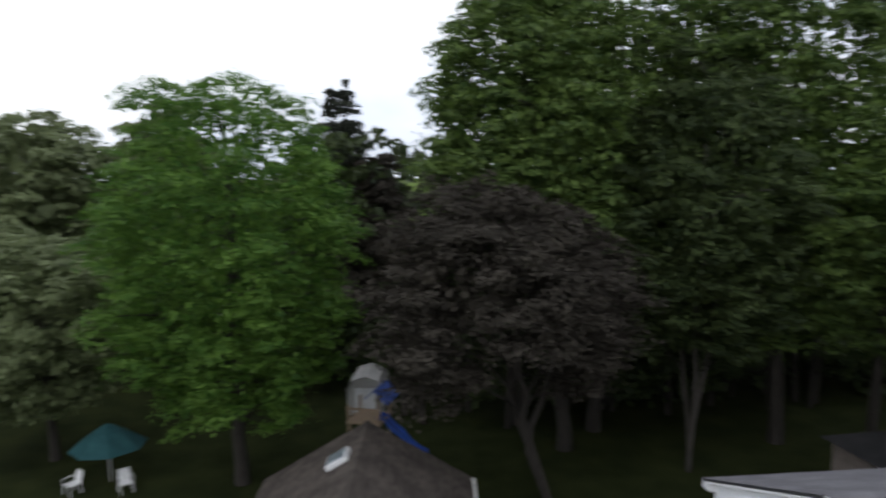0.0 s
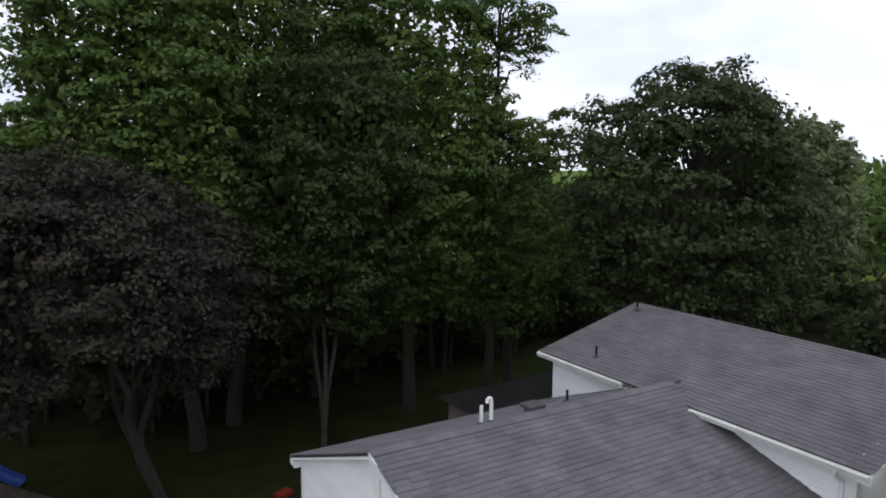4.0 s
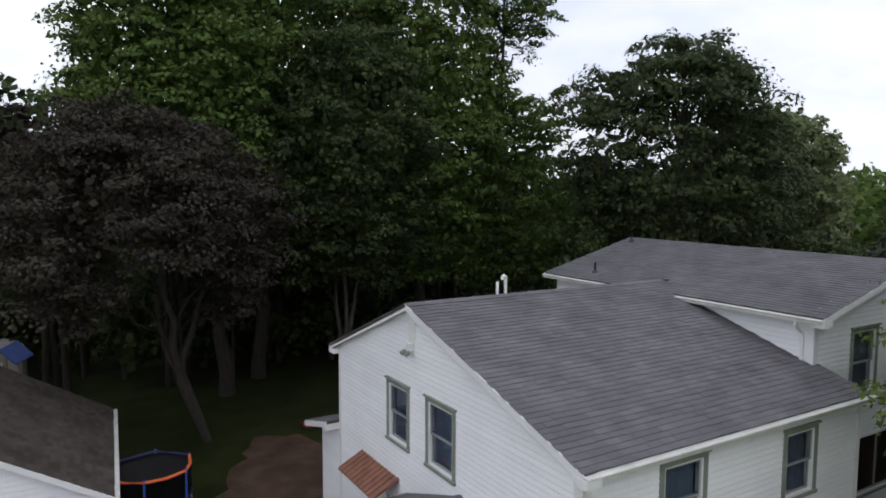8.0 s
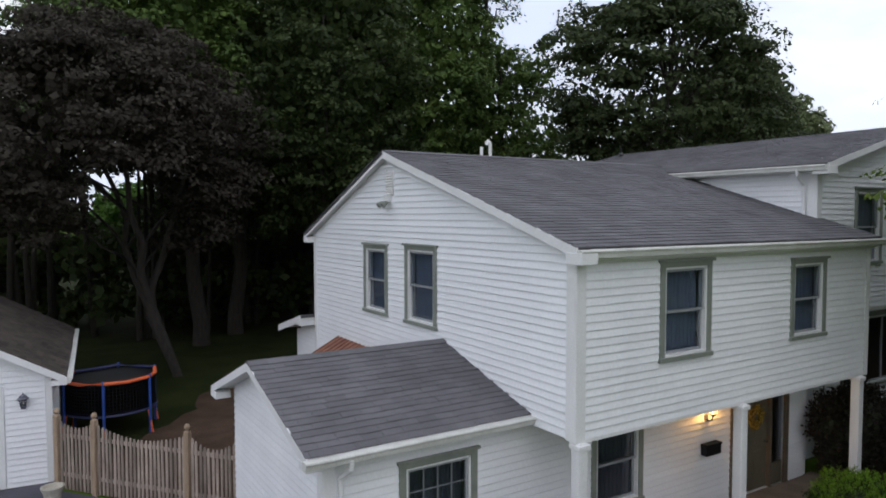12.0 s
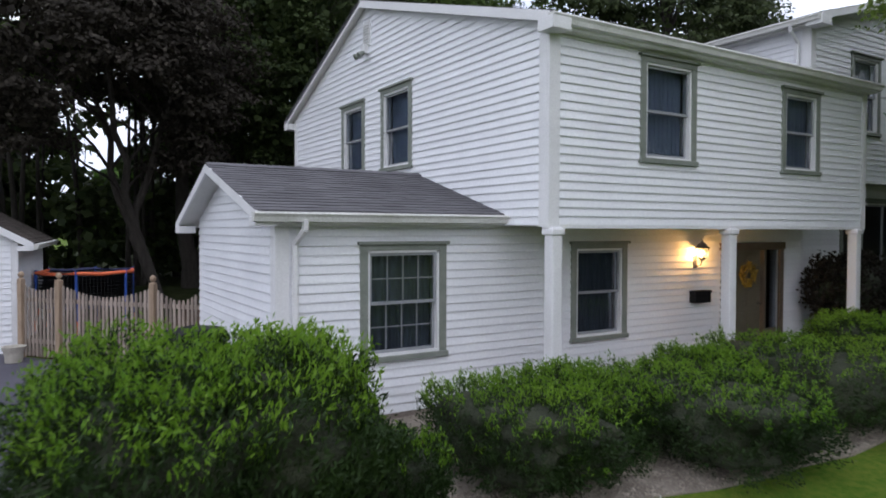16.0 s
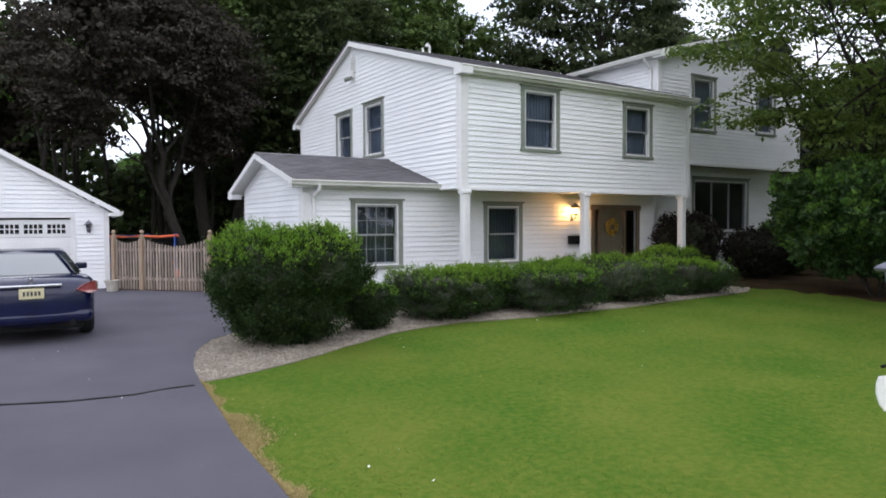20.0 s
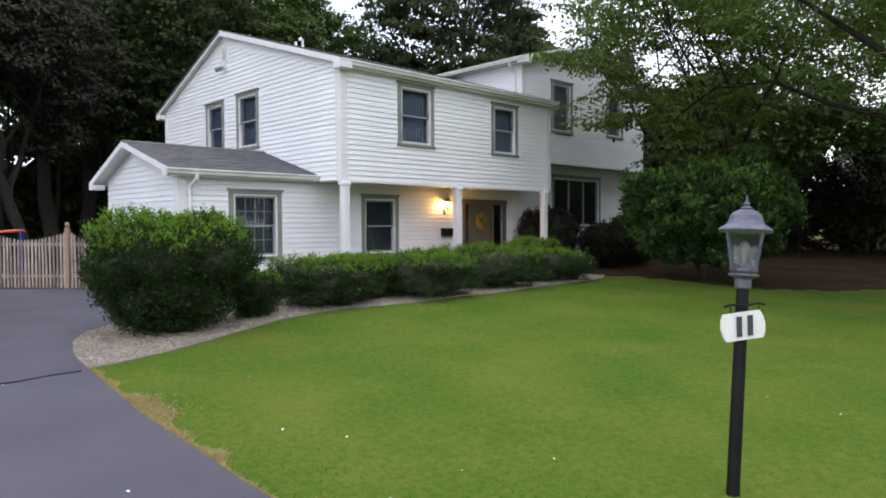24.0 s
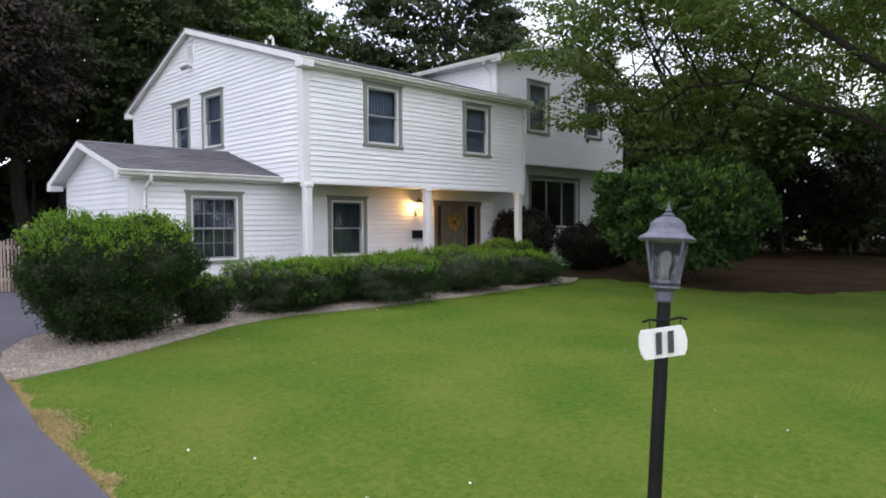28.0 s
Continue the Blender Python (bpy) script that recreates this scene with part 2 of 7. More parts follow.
M_CARPAINT = surf("navy_paint", (0.004, 0.006, 0.036), (0.006, 0.009, 0.048), 2, 90, 0.22, 0.0, metal=0.0, spec=0.4, coat=0.4)
M_CHROME = surf("chrome", (0.6, 0.6, 0.62), (0.75, 0.75, 0.76), 4, 50, 0.15, 0.0, metal=1.0)
M_RUBBER = surf("tyre_rubber", (0.012, 0.012, 0.012), (0.03, 0.03, 0.03), 8, 90, 0.8, 0.2)
M_TAIL = surf("tail_lens", (0.20, 0.035, 0.035), (0.34, 0.10, 0.10), 5, 40, 0.15, 0.0, coat=1.0)
M_PLATE = surf("plate_yellow", (0.55, 0.50, 0.28), (0.68, 0.63, 0.42), 10, 60, 0.4, 0.0)
M_INK = surf("dark_ink", (0.03, 0.03, 0.035), (0.05, 0.05, 0.055), 10, 60, 0.5, 0.0)
M_PVC = surf("white_pvc", (0.74, 0.74, 0.73), (0.82, 0.82, 0.81), 5, 60, 0.4, 0.02)
M_AWNING = surf("rust_awning", (0.17, 0.07, 0.045), (0.27, 0.125, 0.085), 3, 60, 0.7, 0.2)
M_BLUE = surf("blue_plastic", (0.02, 0.06, 0.28), (0.035, 0.10, 0.42), 3, 40, 0.45, 0.05)
M_NAVYPAD = surf("navy_pad", (0.012, 0.016, 0.06), (0.025, 0.03, 0.1), 3, 40, 0.5, 0.05)
M_ORANGE = surf("orange_foam", (0.62, 0.11, 0.035), (0.78, 0.17, 0.06), 3, 40, 0.6, 0.05)
M_TOYRED = surf("red_plastic", (0.16, 0.015, 0.012), (0.26, 0.03, 0.02), 4, 50, 0.4, 0.05)
M_TEAL = surf("teal_canvas", (0.02, 0.10, 0.11), (0.05, 0.17, 0.18), 2, 50, 0.8, 0.1)
M_DOOR = surf("door_paint", (0.095, 0.085, 0.058), (0.135, 0.12, 0.085), 2, 50, 0.5, 0.05)
M_DOORWOOD = surf("door_casing", (0.085, 0.062, 0.042), (0.14, 0.11, 0.078), 4, 60, 0.6, 0.1)
M_WREATH = leafy("wreath_flower", (0.22, 0.15, 0.03), (0.55, 0.40, 0.08), 0.2)
M_GREYSHED = surf("shed_panel", (0.36, 0.35, 0.34), (0.5, 0.49, 0.47), 1.5, 40, 0.7, 0.1)
M_CLAY = surf("stone_planter", (0.36, 0.33, 0.28), (0.5, 0.47, 0.41), 6, 60, 0.85, 0.3)
M_BULB = glowing("lit_bulb", (1.0, 0.62, 0.22), 30.0)
M_BULB_OFF = surf("frosted_bulb", (0.30, 0.30, 0.29), (0.38, 0.38, 0.36), 10, 60, 0.3, 0.0)


# ---- building helpers ----
def obj(name, data, mat_, parent=None, label=""):
    if mat_ is not None:
        data.materials.append(mat_)
    ob = new(name, data)
    if parent is not None:
        ob.parent = parent
    if label:
        ob["label"] = label
    return ob


def part(name, bm, mat_, parent, label="", smooth=False):
    me = bpy.data.meshes.new(name)
    bm.to_mesh(me)
    bm.free()
    if smooth:
        me.polygons.foreach_set("use_smooth", [True] * len(me.polygons))
    return obj(name, me, mat_, parent, label)


def thing(name, label, category, group="", kind="", at=(0, 0, 0), rz=0.0):
    e = new(name)
    e.matrix_basis = pose(*at, 0, 0, rz)
    return tagged(e, label, category, group, kind)


def box(bm, x0, x1, y0, y1, z0, z1, m=None):
    co = [(x, y, z) for z in (z0, z1) for x, y in ((x0, y0), (x1, y0), (x1, y1), (x0, y1))]
    v = [bm.verts.new(m @ Vector(c) if m else c) for c in co]
    for f in ((3, 2, 1, 0), (4, 5, 6, 7), (0, 1, 5, 4), (1, 2, 6, 5), (2, 3, 7, 6), (3, 0, 4, 7)):
        bm.faces.new([v[i] for i in f])
    return v


def rbox(x0, x1, y0, y1, z0, z1, r=0.01, m=None):
    """A box with rounded edges, as a bmesh of its own."""
    bm = bmesh.new()
    box(bm, x0, x1, y0, y1, z0, z1)
    bmesh.ops.bevel(bm, geom=bm.edges[:], offset=r, segments=2, affect="EDGES", profile=0.5)
    if m:
        bm.transform(m)
    return bm


def prism(bm, pts, offset):
    """A solid from a flat outline and the way it is pushed."""
    a = [bm.verts.new(p) for p in pts]
    b = [bm.verts.new(Vector(p) + Vector(offset)) for p in pts]
    fs = [bm.faces.new(a), bm.faces.new(b[::-1])]
    for i in range(len(a)):
        j = (i + 1) % len(a)
        fs.append(bm.faces.new((a[j], a[i], b[i], b[j])))
    bmesh.ops.recalc_face_normals(bm, faces=fs)


def tube(bm, p, q, r0, r1=None, n=8, caps=True):
    p, q = Vector(p), Vector(q)
    r1 = r0 if r1 is None else r1
    d = (q - p).normalized()
    s = d.orthogonal().normalized()
    t = d.cross(s)
    ring = [[bm.verts.new(c + (s * math.cos(a) + t * math.sin(a)) * r) for a in [2 * math.pi * i / n for i in range(n)]] for c, r in ((p, r0), (q, r1))]
    for i in range(n):
        j = (i + 1) % n
        bm.faces.new((ring[0][i], ring[0][j], ring[1][j], ring[1][i]))
    if caps:
        bm.faces.new(ring[0][::-1])
        bm.faces.new(ring[1])


def lathe(bm, profile, n=16, m=None, closed=True):
    """A turned form from (radius, height) pairs."""
    rings = []
    for r, z in profile:
        ring = []
        for i in range(n):
            a = 2 * math.pi * (i + 0.5) / n
            c = Vector((r * math.cos(a), r * math.sin(a), z))
            ring.append(bm.verts.new(m @ c if m else c))
        rings.append(ring)
    for a, b in zip(rings, rings[1:]):
        for i in range(n):
            j = (i + 1) % n
            bm.faces.new((a[i], a[j], b[j], b[i]))
    if closed:
        bm.faces.new(rings[0][::-1])
        bm.faces.new(rings[-1])


def array_mesh(name, verts, faces):
    """A mesh from numpy arrays; all faces have the same number of corners."""
    me = bpy.data.meshes.new(name)
    k = faces.shape[1]
    me.vertices.add(len(verts))
    me.vertices.foreach_set("co", np.asarray(verts, np.float32).ravel())
    me.loops.add(faces.size)
    me.loops.foreach_set("vertex_index", faces.astype(np.int32).ravel())
    me.polygons.add(len(faces))
    me.polygons.foreach_set("loop_start", np.arange(0, faces.size, k, dtype=np.int32))
    me.update(calc_edges=True)
    return me


def ground_z(y, x=0.0):
    """Height of the ground: it rises from the street to the house, and a little more towards the front door."""
    low = np.interp(y, [-12, -6, -2, 2.5, 4.5, 9, 14.4, 60], [-0.30, -0.22, -0.10, 0.07, 0.10, 0.15, 0.12, 0.05])
    high = np.interp(y, [-12, -6, -2, 3.5, 9, 14.4, 60], [-0.30, -0.22, -0.07, 0.28, 0.30, 0.25, 0.15])
    w = np.clip((np.asarray(x) - 4.5) / 4.5, 0, 1)
    z = low * (1 - w) + high * w
    return z if np.ndim(z) else float(z)


def unit_rows(v):
    return v / np.maximum(np.linalg.norm(v, axis=1, keepdims=True), 1e-9)


def leaf_mesh(name, pts, size, rng, up=0.5, narrow=0.5, dirs=None, stray=0.5, face=None):
    """One small bent leaf at each point. dirs: the ways in which needles point; face: the ways that leaves turn to."""
    n = len(pts)
    if dirs is None:
        nor = unit_rows(rng.normal(size=(n, 3)))
        nor = unit_rows(nor + np.array((0, 0, up)) if face is None else nor * stray * 2 + face + np.array((0, 0, up)))
        d = unit_rows(np.cross(nor, rng.normal(size=(n, 3))))
    else:
        d = unit_rows(dirs + rng.normal(size=(n, 3)) * stray)
        nor = unit_rows(np.cross(d, rng.normal(size=(n, 3))))
    s = np.cross(nor, d)
    ln = size * rng.uniform(0.6, 1.35, (n, 1))
    w = ln * narrow
    bend = nor * ln * -0.15
    base, tip = pts - d * ln * 0.5, pts + d * ln * 0.5 + bend
    verts = np.stack([base, pts + s * w * 0.5 + bend * 0.3, tip, pts - s * w * 0.5 + bend * 0.3], 1).reshape(-1, 3)
    faces = np.arange(4 * n).reshape(n, 4)
    return array_mesh(name, verts, faces)


def pads(cen, rr, per, rng, flat, ragged=0.35):
    """Leaves over domed sprays round the given centres: many on the upper side, few beneath. Gives points and ways to face."""
    k = len(cen)
    d = rng.normal(size=(k, per, 3))
    d[:, :, 2] = np.abs(d[:, :, 2]) * np.where(rng.uniform(size=(k, per)) < 0.90, 1, -0.5) + 0.1
    d /= np.linalg.norm(d, axis=2, keepdims=True)
    ph = rng.uniform(0, 6.28, (k, 1, 4))
    a = np.arctan2(d[:, :, 1:2], d[:, :, :1])
    wave = 1 + ragged * (np.sin(a * 3 + ph[:, :, :1]) * 0.5 + np.sin(a * 5 + d[:, :, 2:] * 4 + ph[:, :, 1:2]) * 0.4 + np.sin(a * 9 + d[:, :, 2:] * 7 + ph[:, :, 2:3]) * 0.3)
    r = rr[:, None, None] * wave * (1 - 0.5 * rng.uniform(size=(k, per, 1)) ** 2.2)
    lean = rng.normal(size=(k, 1, 2)) * 0.16
    q = d * r * np.array((1, 1, flat))
    q[:, :, 2] += (q[:, :, :2] * lean).sum(2) - 0.10 * (q[:, :, :2] ** 2).sum(2) / rr[:, None]
    return (cen[:, None] + q).reshape(-1, 3), d.reshape(-1, 3)


def lobed(p, rng, lobes=9, amount=0.30):
    """How far a crown reaches in each direction: a few large boughs bulge out, with hollows between them."""
    u = unit_rows(rng.normal(size=(lobes, 3)) + np.array((0, 0, 0.35)))
    c = unit_rows(p) @ u.T
    return 1 - amount * 0.6 + amount * np.max(np.exp((c - 1) * 7.0) * rng.uniform(0.6, 1.15, lobes), axis=1, keepdims=True)


def ellipsoid_points(n, rng, low=0.0, inner=0.6):
    """Points in the shell of a unit ball, above a lower cut."""
    p = unit_rows(rng.normal(size=(n * 2, 3)))
    p = p[p[:, 2] > low][:n]
    return p * rng.uniform(inner, 1.0, (len(p), 1)) ** 0.6


def limb(bm, pts, r0, r1, n=6):
    """A branch along a line of points, thinner towards its end."""
    k = len(pts) - 1
    rings = []
    for i, p in enumerate(pts):
        d = (Vector(pts[min(i + 1, k)]) - Vector(pts[max(i - 1, 0)])).normalized()
        s = d.orthogonal().normalized()
        t = d.cross(s)
        r = r0 + (r1 - r0) * i / k
        rings.append([bm.verts.new(Vector(p) + (s * math.cos(a) + t * math.sin(a)) * r) for a in [2 * math.pi * j / n for j in range(n)]])
    for a, b in zip(rings, rings[1:]):
        for i in range(n):
            j = (i + 1) % n
            bm.faces.new((a[i], a[j], b[j], b[i]))
    bm.faces.new(rings[-1])


def tree(name, label, at, crown, height, bottom, radius, leaf_mat, seed, clumps=150, per=230, leaf=0.26, trunk=0.3, bark=None, forks=1, category="tree",
         clump_r=0.22, narrow=0.62, inner=0.6, squash=1.0, limbs=16, fork_z=0.35, flat=0.5, low=-0.95, reach=0.2, core=3000, lobes=10, amount=0.3, droop=0.0, lean=(0, 0), gap=None):
    """A broadleaf tree: tapered stems, limbs that reach the sprays, and a crown of domed sprays of leaves over darker inner ones."""
    rng = np.random.default_rng(seed)
    rnd = random.Random(seed)
    e = thing(name, label, category, at=(at[0], at[1], ground_z(at[1], at[0]) - 0.05))
    cx, cy = crown[0] - at[0], crown[1] - at[1]
    mid, half = (height + bottom) / 2, (height - bottom) / 2
    size = np.array((radius, radius * squash, half))
    p = ellipsoid_points(clumps, rng, low, inner)
    lrng = np.random.default_rng(seed + 500)
    reach_out = lobed(p, lrng, lobes, amount)
    cen = p * reach_out * (1 + rng.normal(size=(len(p), 1)) * 0.04) * size * 0.92 + np.array((cx, cy, mid))
    cen[:, 2] -= droop * radius * ((cen[:, 0] - cx) ** 2 + (cen[:, 1] - cy) ** 2) / radius ** 2
    if gap:
        cen = cen[~((np.abs(cen[:, 0] + at[0] - gap[0]) < gap[1]) & (cen[:, 2] > gap[2]) & (cen[:, 2] < gap[3]))]
    stems = []
    for f in range(forks):
        a = rnd.uniform(0, 6.28) if forks == 1 else 6.28 * f / forks + rnd.uniform(-0.5, 0.5)
        dx, dy = (math.cos(a) * reach * radius, math.sin(a) * reach * radius) if forks > 1 else (0, 0)
        top = Vector((cx * 0.8 + dx * 2, cy * 0.8 + dy * 2, bottom + (height - bottom) * rnd.uniform(0.6, 0.78)))
        fork = Vector((lean[0], lean[1], (bottom + 0.2 * half) * fork_z + 0.4 + 0.25 * f)) if forks > 1 else Vector((0, 0, 1.0))
        line = [Vector((0, 0, -0.2)), Vector((lean[0] * 0.1, lean[1] * 0.1, 0.25)), fork]
        for i in range(1, 9):
            q = fork.lerp(top, i / 8)
            line.append(q + Vector((rnd.uniform(-1, 1), rnd.uniform(-1, 1), 0)) * 0.03 * radius)
        r = trunk * (0.75 if forks > 1 else 1.0)
        bm = bmesh.new()
        limb(bm, line, r * 1.15, r * 0.15, 10)
        stems.append(line)
        part("stem" if f else "trunk", bm, bark or M_BARK, e, smooth=True)
    for c in cen[:: max(1, len(cen) // max(limbs, 1))][:limbs]:
        line = rnd.choice(stems)
        c = Vector(c)
        k = min(range(2, len(line) - 1), key=lambda i: abs(line[i].z - (c.z - 0.55 * (c.xy - line[i].xy).length)))
        s = line[k]
        way = (c - s).length
        run = [s]
        for i in range(1, 7):
            u = i / 6
            q = s.lerp(c, u) + Vector((0, 0, 0.16 * way * math.sin(u * 3.14)))
            run.append(q + Vector((rnd.uniform(-1, 1), rnd.uniform(-1, 1), rnd.uniform(-1, 1))) * 0.055 * way * (1 - abs(2 * u - 1)))
        bm = bmesh.new()
        limb(bm, run, trunk * 0.3, trunk * 0.04, 5)
        for _ in range(5):
            q = run[rnd.randint(2, 5)]
            c2 = q + Vector((rnd.uniform(-1, 1), rnd.uniform(-1, 1), rnd.uniform(-0.3, 0.9))) * 0.34 * way
            limb(bm, [q, q.lerp(c2, 0.5) + Vector((rnd.uniform(-1, 1), rnd.uniform(-1, 1), 0.6)) * 0.05 * way, c2], trunk * 0.10, trunk * 0.02, 4)
        part("limb", bm, bark or M_BARK, e, smooth=True)
    rr = clump_r * radius * rng.uniform(0.65, 1.25, len(cen))
    pts, face = pads(cen, rr, per, rng, flat)
    obj("crown", leaf_mesh("crown", pts, leaf, rng, 0.4, narrow, None, 0.36, face), leaf_mat, e)
    if core:
        q = unit_rows(rng.normal(size=(core, 3)))
        q = q[q[:, 2] > low]
        q = q * lobed(q, np.random.default_rng(seed + 500), lobes, amount) * rng.uniform(0.05, 0.72, (len(q), 1)) ** 0.5 * size + np.array((cx, cy, mid))
        if gap:
            q = q[~((np.abs(q[:, 0] + at[0] - gap[0]) < gap[1] + 0.4) & (q[:, 2] > gap[2] - 0.3) & (q[:, 2] < gap[3] + 0.3))]
        obj("inner_leaves", leaf_mesh("inner_leaves", q, leaf * 1.75, rng, 0.3, 0.75), leaf_mat, e)
    return e


def conifer(name, label, at, height, radius, seed, mat_=None, tiers=32, leaf=0.34, base=0.6, ragged=0.34):
    """A spruce: whorls of drooping boughs, hung with needles."""
    rng = np.random.default_rng(seed)
    rnd = random.Random(seed)
    e = thing(name, label, "conifer", at=(at[0], at[1], ground_z(at[1], at[0]) - 0.05))
    bm = bmesh.new()
    limb(bm, [(0, 0, -0.2), (0, 0, height * 0.5), (0, 0, height)], radius * 0.07, 0.02, 8)
    part("trunk", bm, M_BARK, e, smooth=True)
    pts, ways = [], []
    for i in range(tiers):
        f = (i + rnd.uniform(0, 1)) / tiers
        z = base + (height - base) * f
        r = radius * (1 - f) ** 0.75 * rnd.uniform(1 - ragged, 1 + ragged) + 0.15
        for j in range(rnd.randint(8, 11)):
            a = rnd.uniform(0, 6.28)
            rr = r * rnd.uniform(0.6, 1.15)
            tip = np.array((math.cos(a) * rr, math.sin(a) * rr, z - 0.22 * rr + 0.1))
            k = int(7 + 22 * rr)
            u = rng.uniform(0.05, 1, (k, 1)) ** 0.7
            arch = np.array((0, 0, 1.0)) * 0.10 * rr * np.sin(u * 3.1)
            side = rng.normal(size=(k, 3)) * np.array((0.13, 0.13, 0.05)) * (rr * 0.8 + 0.5) * (1.15 - 0.7 * u)
            hang = np.stack([np.zeros(k), np.zeros(k), -np.abs(rng.normal(size=k)) * 0.16], 1)
            pts.append(np.array((0, 0, z)) + u * (tip - np.array((0, 0, z))) + arch + side + hang)
            ways.append(np.repeat(tip[None] - np.array((0, 0, z)), k, 0) / max(rr, 0.1) + np.array((0, 0, -0.25)))
    obj("crown", leaf_mesh("crown", np.concatenate(pts), leaf, rng, 0.6, 0.32, np.concatenate(ways), 0.5), mat_ or M_NEEDLE, e)
    return e


def bush(name, label, at, rx, ry, top, seed, mat_, tip_mat=None, tufts=900, per=26, leaf=0.06, category="bush", group="", flat=3.0, floor=0.05, lumps=0.06, narrow=0.3,
         rz=0.0, tips=0.5, under=0.75, size=0.075, rise=0.9, cells=60, cell=0.10, waist=0.6, crest=0.8):
    """A shrub: stems and a solid dark core for the shade inside, and a skin of tufts over a lumpy clipped form; the
    upper tufts end in bright tips.
    """
    rng = np.random.default_rng(seed)
    gz = ground_z(at[1], at[0])
    h = top - gz
    e = thing(name, label, category, group, at=(at[0], at[1], gz), rz=rz)
    ph = rng.uniform(0, 6.28, 8)
    seeds = unit_rows(rng.normal(size=(cells, 3)))

    def form(d):
        # a rounded block, narrower at its foot, with hollows
        k = (np.abs(d[:, 0]) ** flat + np.abs(d[:, 1]) ** flat + np.abs(d[:, 2]) ** flat) ** (-1 / flat)
        x, y, z = d[:, 0] * rx * 2.6, d[:, 1] * ry * 2.6, d[:, 2] * h * 1.3
        wob = np.sin(x * 1.7 + ph[0]) * np.sin(y * 1.9 + ph[1]) + np.sin(z * 3.1 + x * 1.3 + ph[2]) * 0.7 + np.sin(x * 4.3 + ph[3]) * np.sin(y * 4.1 + z * 3.7 + ph[4]) * 0.6
        near = np.max(d @ seeds.T, axis=1)
        q = d * (k * (1 + lumps * wob - cell + cell * np.exp((near - 1) * cells * 0.55)))[:, None]
        foot = np.interp(q[:, 2], [-1, waist, 1], [under, 1.0, 0.96])
        return np.stack([q[:, 0] * rx * foot, q[:, 1] * ry * foot, (q[:, 2] + 1) * 0.5 * (h - floor) + floor], 1)

    bm = bmesh.new()
    bmesh.ops.create_icosphere(bm, subdivisions=4, radius=1)
    d = np.array([v.co for v in bm.verts])
    c = form(d)
    mid = np.array((0, 0, h * 0.5))
    c = mid + (c - mid) * 0.88 - unit_rows(c - mid) * 0.03
    for v, q in zip(bm.verts, c):
        v.co = q
    # a filled dark shape stands in for the shaded inside of the shrub
    part("shade_core", bm, M_BUSH_CORE, e, smooth=True)
    for i in range(5):
        a = i * 1.256
        bm = bmesh.new()
        limb(bm, [(0.08 * math.cos(a), 0.08 * math.sin(a), -0.05), (0.3 * rx * math.cos(a), 0.3 * ry * math.sin(a), h * 0.3), (0.55 * rx * math.cos(a), 0.55 * ry * math.sin(a), h * 0.62)], 0.03, 0.012, 5)
        part("stem", bm, M_BARK, e)
    d = unit_rows(rng.normal(size=(tufts, 3)))
    c = form(d)
    out = unit_rows((c - mid) / np.array((rx, ry, h * 0.5)) ** 1.2)
    way = unit_rows(out + np.array((0, 0, rise)) * (0.5 + 0.5 * (out[:, 2:] > -0.3)) + rng.normal(size=(tufts, 3)) * 0.3)
    c = c - out * rng.uniform(-0.3, 1.1, (tufts, 1)) * size
    u = rng.uniform(-1.0, 1.0, (tufts, per, 1))
    pts = c[:, None] + way[:, None] * u * size + rng.normal(size=(tufts, per, 3)) * size * 0.42 * (1.15 - 0.6 * np.abs(u))
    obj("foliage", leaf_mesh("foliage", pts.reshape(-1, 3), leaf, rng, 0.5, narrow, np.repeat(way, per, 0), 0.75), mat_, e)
    # bright tips: young growth on the yews, painted highlights on the euonymus
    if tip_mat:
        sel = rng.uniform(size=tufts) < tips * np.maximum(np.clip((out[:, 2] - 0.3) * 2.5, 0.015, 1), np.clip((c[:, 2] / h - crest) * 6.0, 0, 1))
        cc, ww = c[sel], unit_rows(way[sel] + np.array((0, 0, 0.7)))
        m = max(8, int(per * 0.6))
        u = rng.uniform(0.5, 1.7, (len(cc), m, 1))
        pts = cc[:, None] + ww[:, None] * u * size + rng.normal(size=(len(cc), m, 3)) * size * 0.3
        obj("young_and_lit_tips", leaf_mesh("young_and_lit_tips", pts.reshape(-1, 3), leaf, rng, 0.5, narrow, np.repeat(ww, m, 0), 0.5), tip_mat, e)
    return e


# ---- the ground ----
GROUND_Y = (-700, -60, -12, -6, -4, -2, -0.5, 1, 2.5, 3.5, 4.5, 6.5, 9, 14.4, 30, 60, 120, 900)
GROUND_X = (-900, -120, -20, 0, 2.5, 4.5, 5.25, 6, 6.75, 7.5, 8.25, 9, 20, 60, 150, 900)


